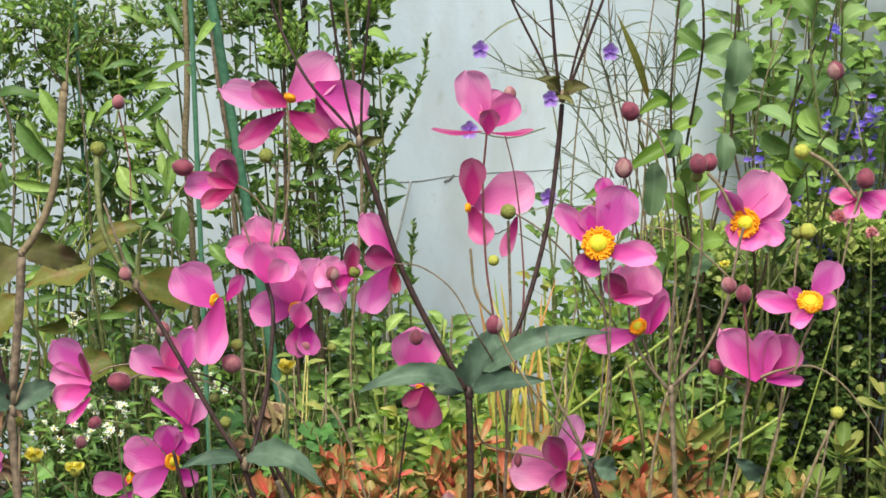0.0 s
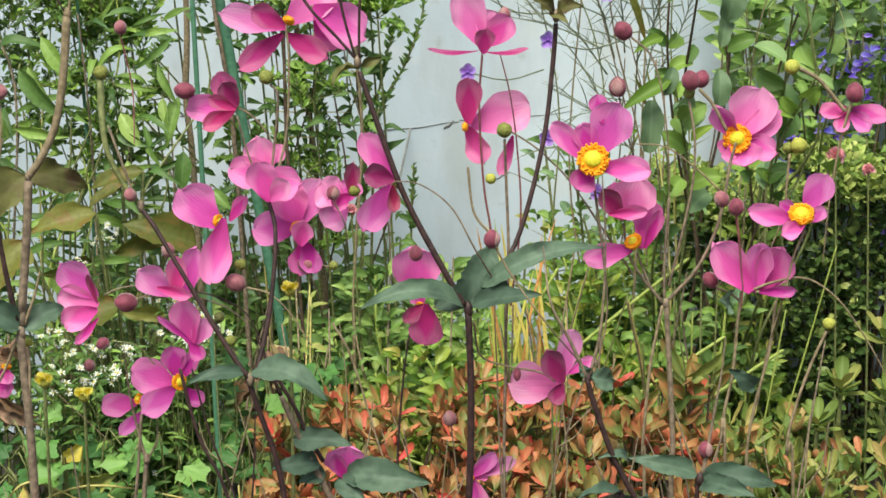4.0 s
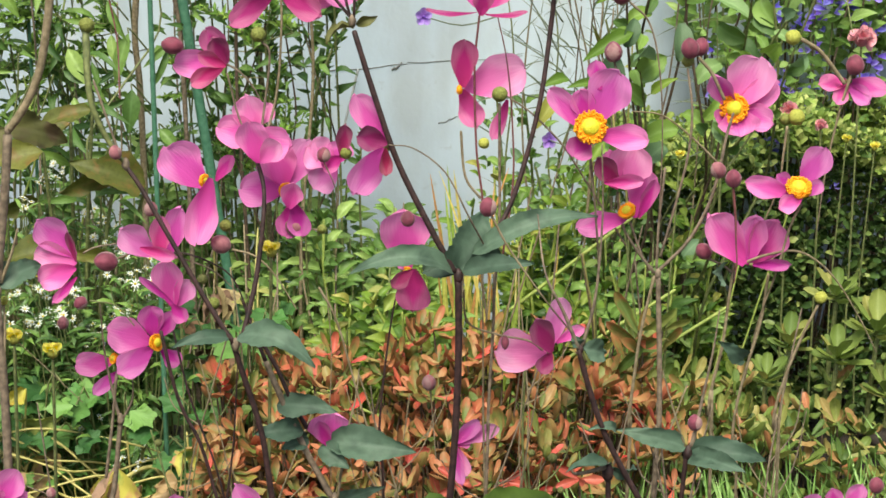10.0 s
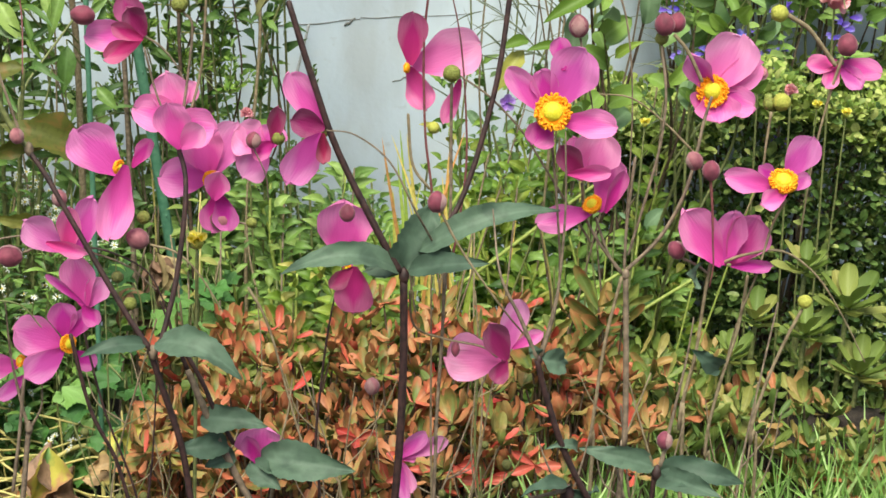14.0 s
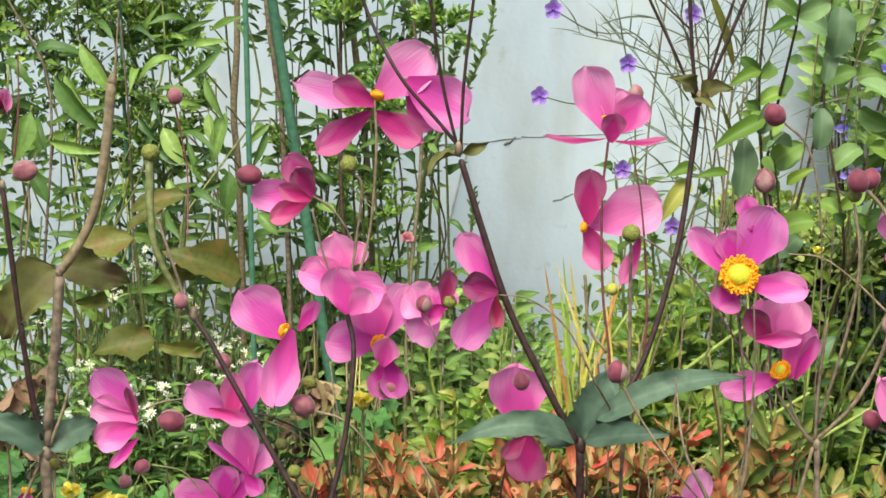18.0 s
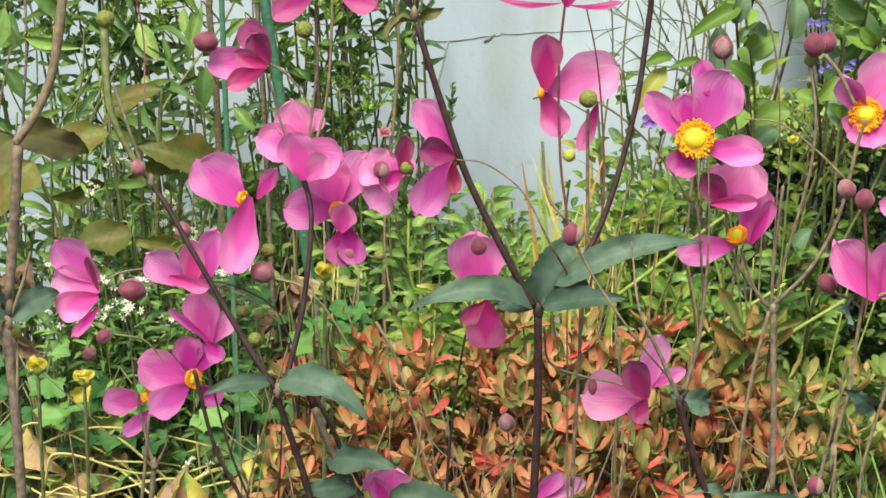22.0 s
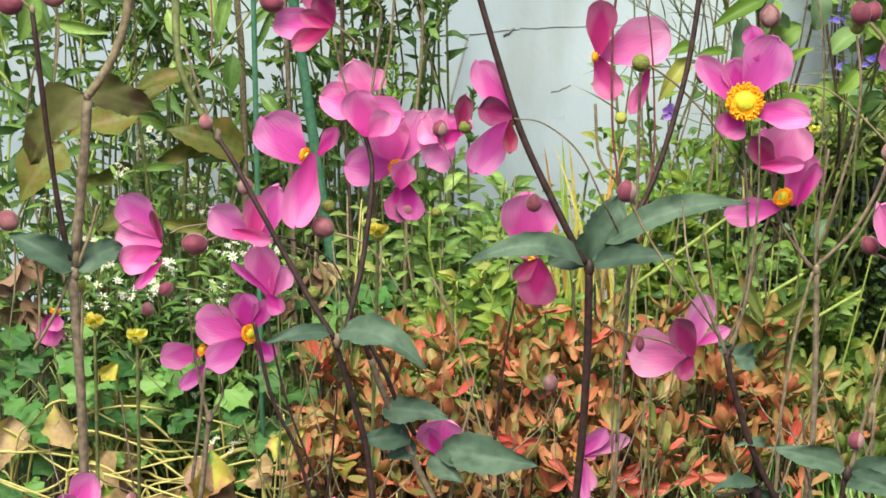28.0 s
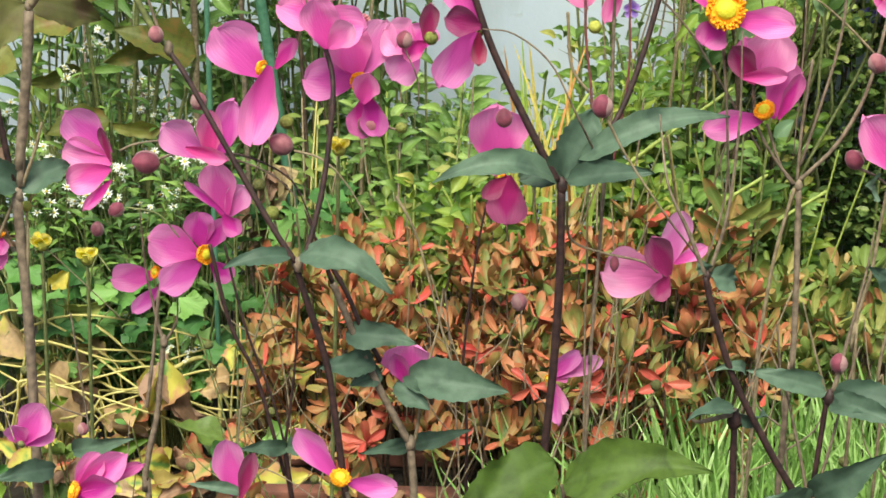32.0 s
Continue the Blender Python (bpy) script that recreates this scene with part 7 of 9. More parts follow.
# ---- wiry plant with lilac flowers before the wall ----
def lilac_plant():
    rng = random.Random(41)
    p = thing("lilac_flowered_plant", (0.26, 2.36, 0), "wiry plant with needle leaves and small lilac flowers", "flower plant")
    places = []
    lines = []
    for i in range(13):
        top = Vector((rng.uniform(0.10, 0.46), rng.uniform(2.2, 2.45), rng.uniform(0.62, 0.98)))
        line = spline(shoot(rng, (0.26 + rng.uniform(-0.08, 0.08), 2.36, 0.0), top, 0.06, 4), 5)
        lines.append(line)
        part("stem", tube([tuple(q) for q in line[::2]], 0.0019, 0.0008, 5, 3), ("stem_mauve", "stem_green", "stem_tan")[i % 3], p)
        for _ in range(9):
            q, d = along_line(line, rng.uniform(0.5, 1.0))
            side = rng.choice((-1, -1, 1))
            places.append((q, Vector((side * rng.uniform(0.3, 1), rng.uniform(-0.3, 0.1), rng.uniform(-0.5, 0.9))), Vector((0, -1, 0.5)), rng.uniform(0.03, 0.085)))
    for foot, top in (((0.2194, 2.3000, 0.5667), (0.1025, 2.2600, 0.7311)), ((0.2133, 2.3000, 0.6258), (0.1147, 2.2600, 0.7246)), ((0.2225, 2.3000, 0.6466), (0.1658, 2.2600, 0.7717)), ((0.2358, 2.3000, 0.6537), (0.2050, 2.2600, 0.7788)), ((0.2501, 2.3000, 0.6402), (0.2850, 2.2600, 0.7602)), ((0.2590, 2.3000, 0.5988), (0.2663, 2.2600, 0.7402)), ((0.2049, 2.3000, 0.6601), (0.0686, 2.2600, 0.7106)), ((0.2492, 2.3000, 0.5215), (0.1320, 2.2600, 0.6172)), ((0.2719, 2.3000, 0.6129), (0.3195, 2.2600, 0.7343))):
        line = spline([Vector(foot), Vector(foot).lerp(Vector(top), 0.5) + Vector((0.008, 0, 0.006)), Vector(top)], 6)
        part("stem", tube([tuple(q) for q in line[::2]], 0.0013, 0.0006, 5, 3), "needle", p)
        for k in range(16):
            q, d = along_line(line, 0.1 + 0.9 * k / 16)
            side = 1 if k % 2 else -1
            places.append((q, d * 0.9 + Vector((side * rng.uniform(0.3, 0.9), rng.uniform(-0.2, 0.2), rng.uniform(-0.2, 0.5))), Vector((0, -1, 0.5)), rng.uniform(0.025, 0.06)))
    dress(p, places, shape("lance", 0.03, 0.2, 0.16, 8, 3), "needle", most=90)
    for at in ((0.029, 2.2, 0.645), (0.13, 2.2, 0.684), (0.128, 2.2, 0.56), (0.0425, 2.2000, 0.7448), (0.2075, 2.2500, 0.7369), (0.20, 2.3, 0.47)):
        q = Vector(at)
        side = Vector((at[0] + 0.10, 2.28, at[2] + rng.uniform(-0.05, 0.0)))
        part("stem", tube([tuple(side), tuple(side.lerp(q, 0.5) + Vector((0, 0, -0.012))), at], 0.0012, 0.0008, 5, 3), "needle", p)
        f = part("flower", ball(q, (-0.4, -1, 0), 0.0022, 1.6, 5, 7), "lilac", p, "small lilac flower")
        for k in range(5):
            w = 2 * math.pi * k / 5 + 0.3
            tip = q + Vector((math.cos(w) * 0.011, -0.004 + 0.004 * math.cos(w), math.sin(w) * 0.012))
            part("petal", blade(q, tip, 0.010, 0.2, 0, -0.1, "obovate", 6, 5, 0.05, k), "lilac", f)


lilac_plant()

strap = thing("dead_strap_plant", (0.20, 2.2, 0), "fading plant with narrow olive-brown strap leaves", "weed")
for a, b, wd in (((0.2521, 2.2000, 0.6791), (0.2068, 2.1800, 0.7923), 0.011), ((0.2539, 2.2000, 0.5961), (0.2345, 2.1800, 0.6440), 0.006)):
    part("leaf", blade(a, b, wd, 0.2, 20, 0.05, "lance", 12, 5, 0.02, 8), "bronze_leaf", strap)
    part("stem", tube([(0.23, 2.25, 0), (0.24, 2.22, 0.3), a], 0.0014, 0.0012, 6), "stem_tan", strap)



# ---- stakes and canes ----
def stake(foot, top, r, name, label):
    s = part(name, tube([foot, tuple(Vector(foot).lerp(Vector(top), 0.5)), top], r, r, 12, 10), "stake_green", None)
    tagged(s, label, "garden stake", "green garden stakes")
    axis = (Vector(top) - Vector(foot)).normalized()
    n = int((Vector(top) - Vector(foot)).length / 0.03)
    nubs = []
    for k in range(1, n):
        q = Vector(foot).lerp(Vector(top), k / n)
        nubs.append(ball(q + (Matrix.Rotation(k * 2.1, 3, axis) @ axis.orthogonal().normalized()) * r, axis, r * 0.22, 1.6, 4, 5))
    part("nub", joined(nubs)[:2], "stake_green", s)


stake((-0.178, 2.25, 0.0), (-0.353, 2.25, 1.2), 0.0064, "garden_stake", "thick green plastic-coated plant stake leaning slightly")
stake((-0.271, 1.965, 0.0), (-0.286, 1.985, 1.15), 0.0029, "garden_stake", "thin green plastic-coated plant stake")
stake((-0.47, 2.3, 0.0), (-0.48, 2.3, 1.1), 0.0022, "garden_stake", "thin green wire stake among the vines")
rod = tagged(part("metal_rod", tube([(-0.16, 2.70, 0.0), (-0.10, 2.715, 0.30), (-0.056, 2.735, 0.49)], 0.0019, 0.0019, 8), "steel", None), "thin dull metal rod leaning on the wall", "rod")


# ---- climbers at the left, before the wall ----
def climber(foot, top, n, key, mat, size, label, seed, stem_mat="stem_green", low=0.2, group="climbing shoots", r=0.002, spread=0.03, category="climber", name="climbing_shoot", most=16):
    rng = random.Random(seed)
    c = thing(name, (foot[0], foot[1], 0), label, category, group)
    line = spline(shoot(rng, foot, top, spread, 6), 4)
    part("stem", tube([tuple(q) for q in line[::2]], r, r * 0.5, 6, 3, 0.1, seed), stem_mat, c)
    places = []
    for k in range(n):
        q, d = along_line(line, rng.uniform(low, 1.0))
        out = any_way(rng, 0.1)
        places.append((q + out * rng.uniform(0, spread * 0.8), out + d * rng.uniform(-0.8, 0.5), Vector((rng.uniform(-0.6, 0.6), -0.9, rng.uniform(0, 1))), size * rng.uniform(0.6, 1.25)))
    dress(c, places, key, mat, most=most)
    return c


small = shape("ovate", 0.5, 0.15, 0.06, 5, 3)
lance = shape("lance", 0.16, 0.25, 0.22, 8, 3, 0.05)
rng = random.Random(77)
for i in range(8):
    x = -0.68 + 0.33 * ((i * 0.618) % 1.0)
    top = rng.uniform(0.72, 1.05)
    climber((x + rng.uniform(-0.03, 0.03), rng.uniform(2.28, 2.5), 0), (x + rng.uniform(-0.07, 0.05), rng.uniform(2.25, 2.45), top), 120, small, "vine_leaf", 0.0155,
            "thin climbing shoot covered with tiny bright leaves", 100 + i, "stem_green", 0.35, spread=0.05, r=0.0013)
for i in range(20):
    x = -0.68 + 0.33 * ((i * 0.618 + 0.3) % 1.0)
    climber((x, rng.uniform(2.1, 2.4), 0), (x + rng.uniform(-0.08, 0.06), rng.uniform(2.1, 2.4), rng.uniform(0.5, 1.0)), 24, lance, "lance_leaf", 0.062,
            "upright weed stem with long narrow dark leaves", 200 + i, ("stem_lime", "stem_mauve", "stem_green", "stem_lime")[i % 4], 0.25, "narrow-leaved stems", 0.0022, 0.06, "weed", "tall_weed")


def clump(at, wide, sprigs, seed, mat="vine_leaf", size=0.011, most=8):
    """A feathery clump of fine climbing growth: many sprigs, each thick with tiny leaves."""
    rng = random.Random(seed)
    c = thing("feathery_climber", (at[0], at[1], 0), "feathery clump of fine climbing growth with tiny crowded leaves", "climber", "feathery climbers")
    part("stem", tube([(at[0] + 0.02, at[1] + 0.08, 0), (at[0] + 0.01, at[1] + 0.08, at[2] * 0.55), at], 0.0022, 0.0012, 6), "stem_green", c)
    twigs, places = [], []
    for _ in range(sprigs):
        q = Vector(at) + Vector((rng.gauss(0, 0.45), rng.uniform(-0.5, 0.6), rng.gauss(0, 0.45))) * wide
        d = Vector((rng.uniform(-1, 1), rng.uniform(-0.3, 0.3), rng.uniform(-0.1, 1.2))).normalized()
        line = [q]
        for _ in range(4):
            d = (d + Vector((rng.uniform(-0.4, 0.4), rng.uniform(-0.15, 0.15), rng.uniform(-0.3, 0.35)))).normalized()
            line.append(line[-1] + d * wide * 0.28)
        twigs.append(tube([tuple(at), tuple(line[0])], 0.0009, 0.0008, 4, 2))
        twigs.append(tube([tuple(v) for v in line], 0.0010, 0.0005, 4, 2))
        for _ in range(58):
            t = rng.random()
            q, dd = along_line(line, t)
            out = any_way(rng, 0.0)
            places.append((q + out * 0.003, out + dd * 0.9, Vector((rng.uniform(-0.7, 0.7), -0.7, rng.uniform(-0.1, 1))), size * rng.uniform(0.55, 1.3) * (1.1 - 0.45 * t)))
    part("twig_mass", joined(twigs)[:2], "stem_green", c)["kind"] = "stuff"
    dress(c, places, shape("ovate", 0.42, 0.2, 0.08, 5, 3), mat, most=most)


for i, (x, z, w, n) in enumerate(((-0.562, 0.764, 0.075, 20), (-0.504, 0.741, 0.07, 20), (-0.444, 0.750, 0.065, 20), (-0.477, 0.685, 0.06, 20), (-0.417, 0.675, 0.06, 22), (-0.431, 0.624, 0.05, 16), (-0.365, 0.765, 0.05, 20), (-0.385, 0.60, 0.035, 8),
                                  (-0.294, 0.775, 0.045, 18), (-0.257, 0.77, 0.04, 16), (-0.453, 0.567, 0.05, 14), (-0.561, 0.545, 0.06, 16), (-0.441, 0.51, 0.05, 12), (-0.172, 0.60, 0.045, 14), (-0.150, 0.555, 0.045, 14), (-0.100, 0.775, 0.04, 18),
                                  (-0.086, 0.705, 0.028, 10), (-0.577, 0.652, 0.06, 18), (-0.186, 0.50, 0.045, 14), (-0.275, 0.525, 0.035, 8), (-0.226, 0.785, 0.04, 16), (-0.205, 0.725, 0.035, 12), (-0.64, 0.70, 0.07, 20), (-0.63, 0.58, 0.06, 16), (-0.50, 0.62, 0.05, 14), (-0.20, 0.43, 0.05, 14), (-0.30, 0.44, 0.045, 12))):
    clump((x, 2.33 + 0.05 * math.sin(i * 2.3), z), w, int(n * (0.72 if z > 0.66 else 0.5)), 880 + i, ("vine_leaf", "lance_leaf")[i % 3 == 2], (0.0115, 0.014, 0.010)[i % 3])


# an old dark trunk with climbers before the wall
old = thing("old_climber_trunk", (-0.18, 2.44, 0), "old climber with thin tan trunk and dark flaking head", "climber")
part("trunk", tube([(-0.175, 2.44, 0), (-0.178, 2.44, 0.3), (-0.185, 2.43, 0.5), (-0.205, 2.42, 0.70)], 0.0035, 0.0045, 9, 8, 0.22, 3), "stem_tan", old)
part("trunk", tube([(-0.203, 2.42, 0.695), (-0.216, 2.42, 0.73), (-0.222, 2.42, 0.79), (-0.235, 2.42, 1.05)], 0.008, 0.016, 12, 8, 0.22, 3), "bark_and_shade", old)
part("limb", tube([(-0.203, 2.42, 0.70), (-0.19, 2.40, 0.75), (-0.192, 2.40, 0.90)], 0.004, 0.004, 8, 6, 0.2, 4), "bark_and_shade", old)
for k, (z, x0, x1) in enumerate(((0.575, -0.25, -0.13), (0.60, -0.22, -0.115), (0.545, -0.24, -0.15), (0.63, -0.20, -0.11))):
    part("tendril", tube([(x0, 2.36, z), ((x0 + x1) / 2, 2.35, z + 0.006 * math.sin(k * 2)), (x1, 2.37, z - 0.004)], 0.0009, 0.0007, 5), "straw", old)
# a long lime leaf and hanging dark leaves beside the thin stake
lone = thing("hanging_leaf_shoot", (-0.33, 2.2, 0), "woody shoot with long hanging green leaves", "climber")
part("stem", tube([(-0.325, 2.25, 0), (-0.328, 2.25, 0.49), (-0.334, 2.25, 0.61), (-0.328, 2.25, 0.72), (-0.33, 2.25, 1.0)], 0.0042, 0.0036, 8, 6, 0.2, 2), "stem_tan", lone)
part("stem", tube([(-0.262, 2.27, 0), (-0.275, 2.26, 0.55), (-0.284, 2.25, 0.665), (-0.293, 2.25, 0.741), (-0.31, 2.25, 1.0)], 0.0032, 0.0028, 8, 6, 0.2, 3), "stem_mauve", lone)
for k, (a, q, wd) in enumerate((((-0.352, 2.2, 0.714), (-0.311, 2.2, 0.731), 0.011), ((-0.335, 2.2, 0.62), (-0.352, 2.19, 0.555), 0.018), ((-0.333, 2.2, 0.55), (-0.338, 2.19, 0.495), 0.022), ((-0.36, 2.2, 0.66), (-0.335, 2.19, 0.61), 0.012), ((-0.41, 2.2, 0.60), (-0.385, 2.19, 0.555), 0.022), ((-0.335, 2.2, 0.54), (-0.39, 2.19, 0.52), 0.008), ((-0.345, 2.2, 0.575), (-0.375, 2.19, 0.555), 0.008), ((-0.30, 2.2, 0.50), (-0.275, 2.19, 0.475), 0.016), ((-0.53, 2.18, 0.66), (-0.475, 2.17, 0.60), 0.026), ((-0.50, 2.18, 0.70), (-0.46, 2.17, 0.64), 0.02), ((-0.56, 2.18, 0.62), (-0.58, 2.17, 0.56), 0.026), ((-0.54, 2.18, 0.585), (-0.47, 2.17, 0.575), 0.014), ((-0.284, 2.200, 0.607), (-0.317, 2.190, 0.579), 0.0093), ((-0.288, 2.200, 0.600), (-0.306, 2.190, 0.554), 0.0100), ((-0.417, 2.200, 0.573), (-0.375, 2.190, 0.558), 0.0160), ((-0.372, 2.200, 0.549), (-0.341, 2.190, 0.561), 0.0060), ((-0.523, 2.200, 0.660), (-0.499, 2.190, 0.625), 0.0147), ((-0.568, 2.200, 0.599), (-0.550, 2.190, 0.571), 0.0147), ((-0.569, 2.200, 0.545), (-0.547, 2.190, 0.509), 0.0200), ((-0.356, 2.200, 0.618), (-0.350, 2.190, 0.582), 0.0134), ((-0.490, 2.200, 0.605), (-0.510, 2.190, 0.597), 0.0080), ((-0.541, 2.200, 0.580), (-0.505, 2.190, 0.565), 0.0093), ((-0.405, 2.200, 0.539), (-0.396, 2.190, 0.514), 0.0107), ((-0.382, 2.200, 0.585), (-0.370, 2.190, 0.542), 0.0080), ((-0.439, 2.200, 0.612), (-0.414, 2.190, 0.584), 0.0093))):
    part("leaf", blade(a, q, wd, 0.25, (k * 37) % 60 - 30, 0.08, "lance", 10, 5, 0.03, 70 + k), "lime_leaf" if k == 0 else ("lance_leaf", "shade_leaf", "lance_leaf")[k % 3], lone)
    part("leaf_stalk", tube([(a[0] + (0.02 if a[0] > -0.4 else -0.012), 2.24, a[2] - 0.03), tuple(Vector(a) + Vector((0, 0.01, 0.004))), a], 0.0012, 0.001, 5, 3), "stem_green", lone)
# pale weed canes slanting before the wall
for a, b in (((-0.422, 2.080, 0.604), (-0.488, 2.080, 0.482)), ((-0.428, 2.080, 0.563), (-0.456, 2.080, 0.475)), ((-0.447, 2.080, 0.613), (-0.463, 2.080, 0.504)), ((-0.407, 2.080, 0.588), (-0.448, 2.080, 0.498)), ((-0.333, 2.080, 0.546), (-0.354, 2.080, 0.474))):
    cane = thing("weed_cane", (b[0] - 0.03, b[1] + 0.02, 0), "thin yellow-green weed cane leaning before the wall", "weed", "pale weed canes")
    foot, low, high = Vector((b[0] - 0.03, b[1] + 0.02, 0)), Vector(b), Vector(a)
    way = [foot.lerp(low, k / 4) for k in range(5)] + [low.lerp(high, 0.5) + Vector((0.004, 0, 0.003)), high]
    part("stem", tube([tuple(q) for q in way], 0.0017, 0.001, 4, 6, 0, 5), "stem_green", cane)
# slender leafy shoots leaning against the bare wall
for i, (pts, n) in enumerate((([(-0.16, 2.36, 0), (-0.12, 2.34, 0.45), (-0.091, 2.33, 0.573), (-0.054, 2.33, 0.637), (-0.03, 2.33, 0.70), (-0.024, 2.33, 0.75)], 60), ([(-0.12, 2.4, 0), (-0.10, 2.38, 0.5), (-0.085, 2.37, 0.62), (-0.062, 2.36, 0.70)], 50),
                              ([(-0.14, 2.36, 0), (-0.115, 2.35, 0.40), (-0.105, 2.35, 0.56)], 50), ([(-0.03, 2.4, 0), (-0.05, 2.4, 0.35), (-0.045, 2.4, 0.49)], 40))):
    s = thing("slender_shoot", (pts[0][0], pts[0][1], 0), "slender leaning shoot with small pointed leaves in bunches", "climber", "slender shoots")
    part("stem", tube(pts, 0.0022, 0.0011, 6, 6, 0.1, i), "stem_green", s)
    line = spline(pts, 6)
    srng = random.Random(300 + i)
    places = []
    for _ in range(n):
        t = srng.uniform(0.62, 1.0) if i else srng.uniform(0.42, 1.0)
        q, d = along_line(line, t)
        out = any_way(srng, 0.2)
        places.append((q, out + d * 0.8, Vector((srng.uniform(-0.5, 0.5), -0.8, 0.6)), srng.uniform(0.009, 0.021) * (1.2 - 0.5 * t)))
    dress(s, places, shape("ovate", 0.36, 0.2, 0.12, 6, 3), "lance_leaf", most=50)
# a thick dark tangle of climber round the old trunk
curled = shape("lance", 0.30, 0.35, 0.24, 7, 3, 0.08)
for i in range(12):
    x = -0.285 + 0.19 * ((i * 0.618 + 0.15) % 1.0)
    climber((x + 0.02, 2.40 + 0.03 * math.sin(i), 0), (x + 0.03 * math.sin(i * 2.1), 2.36 + 0.03 * math.cos(i), (0.98, 0.86, 0.92, 0.78)[i % 4]), 46, curled, "lance_leaf", 0.030,
            "twining shoot with curled dark green leaves", 350 + i, ("stem_green", "twig", "stem_tan")[i % 3], 0.66 - 0.12 * (i % 3), "twining shoots", 0.0016, 0.035, most=5)
# woody stems
for i, (x, r, mat) in enumerate(((-0.215, 0.003, "twig"), (-0.145, 0.0028, "stem_tan"))):
    climber((x + 0.03, 2.3, 0), (x - 0.01, 2.3, 1.1), 22, shape("ovate", 0.38, 0.2, 0.1, 6, 3), "lance_leaf", 0.03,
            "brown woody climber stem with sparse oval leaves", 320 + i, mat, 0.25, "woody climber stems", r, 0.025)


# ---- large bronze leaves ----
def bronze_plant():
    p = thing("broad_bronze_plant", (-0.40, 2.12, 0), "plant with very large bronze-green papery leaves", "weed")
    for i, (a, b, wd, roll) in enumerate((((-0.300, 2.05, 0.462), (-0.385, 2.03, 0.494), 0.046, 20), ((-0.335, 2.06, 0.485), (-0.400, 2.04, 0.455), 0.034, -35), ((-0.359, 2.05, 0.553), (-0.425, 2.05, 0.530), 0.024, 30), ((-0.393, 2.03, 0.392), (-0.462, 2.02, 0.378), 0.040, 25),
                                          ((-0.340, 2.04, 0.379), (-0.398, 2.04, 0.386), 0.020, -20), ((-0.42, 2.06, 0.50), (-0.50, 2.05, 0.478), 0.036, 25), ((-0.505, 2.05, 0.47), (-0.552, 2.03, 0.405), 0.050, 10), ((-0.43, 2.07, 0.44), (-0.49, 2.06, 0.425), 0.026, -30), ((-0.39, 2.08, 0.53), (-0.43, 2.07, 0.505), 0.022, 40))):
        part("leaf", blade(a, b, wd, 0.2, roll, 0.09, "ovate", 18, 9, 0.05, 60 + i, None, 0.0, 0.22), "bronze_leaf", p)
        part("leaf_stalk", tube([(-0.40, 2.12, 0), tuple(Vector((-0.40, 2.12, 0.1)).lerp(Vector(a), 0.6)), a], 0.003, 0.002, 6), "stem_green", p)


bronze_plant()


# ---- white asters ----
def daisy_mesh(seed):
    rng = random.Random(seed)
    verts, faces = [], []
    for k in range(8):
        if rng.random() < 0.15:
            continue
        w = 2 * math.pi * k / 8 + rng.uniform(-0.15, 0.15)
        d = Vector((math.cos(w), math.sin(w), rng.uniform(-0.1, 0.25)))
        v, f, _ = blade(d * 0.15, d * rng.uniform(0.85, 1.0), 0.26, 0.1, 0, 0.05, "lance", 5, 3, 0, k, (0, 0, 1))
        faces += [tuple(i + len(verts) for i in q) for q in f]
        verts += v
    n = len(faces)
    v, f = ball((0, 0, 0.06), (0, 0, 1), 0.22, 0.6, 5, 8, 0, 0.15, seed)
    faces += [tuple(i + len(verts) for i in q) for q in f]
    verts += v
    me = mesh_of("daisy", verts, faces, [(0, 0.5)] * len(verts))
    me.materials.append(M["white_ray"])
    me.materials.append(M["disc"])
    for i, p in enumerate(me.polygons):
        p.material_index = 0 if i < n else 1
    return me


DAISY = [daisy_mesh(k) for k in range(4)]


def aster(at, wide, tall, heads, seed):
    rng = random.Random(seed)
    a = thing("aster_plant", (at[0], at[1], 0), "bushy aster with many small white daisy flowers", "flower plant", "white asters")
    stems, places = [], []
    knots = [(at[0] + rng.uniform(-wide, wide), at[1] + rng.uniform(-0.06, 0.06), tall + rng.gauss(0, 0.018)) for _ in range(max(4, heads // 7))]
    for k in range(heads):
        c = knots[k % len(knots)]
        q = Vector((c[0] + rng.gauss(0, 0.011), c[1] + rng.gauss(0, 0.01), c[2] + rng.gauss(0, 0.007)))
        foot = Vector((at[0] + (q.x - at[0]) * 0.3, at[1], 0))
        mid = foot.lerp(q, 0.6) + Vector((rng.uniform(-0.02, 0.02), 0, 0))
        stems.append(tube([foot, mid, q], 0.0009, 0.0006, 4, 4))
        child("daisy", DAISY[k % 4], a, "", aim(q, any_way(rng, 0.2), Vector((rng.uniform(-0.5, 0.5), rng.uniform(-1, -0.2), rng.uniform(0.4, 1))), rng.uniform(0.0045, 0.0075)))
        for _ in range(9):
            places.append((mid.lerp(q, rng.uniform(-0.3, 0.95)) + any_way(rng, 0.0) * 0.012, any_way(rng, 0.3), Vector((0, -0.6, 1)), rng.uniform(0.016, 0.036)))
    part("stalk_mass", joined(stems)[:2], "stem_green", a)["kind"] = "stuff"
    dress(a, places, shape("lance", 0.2, 0.15, 0.14, 6, 3), "lance_leaf", most=34)


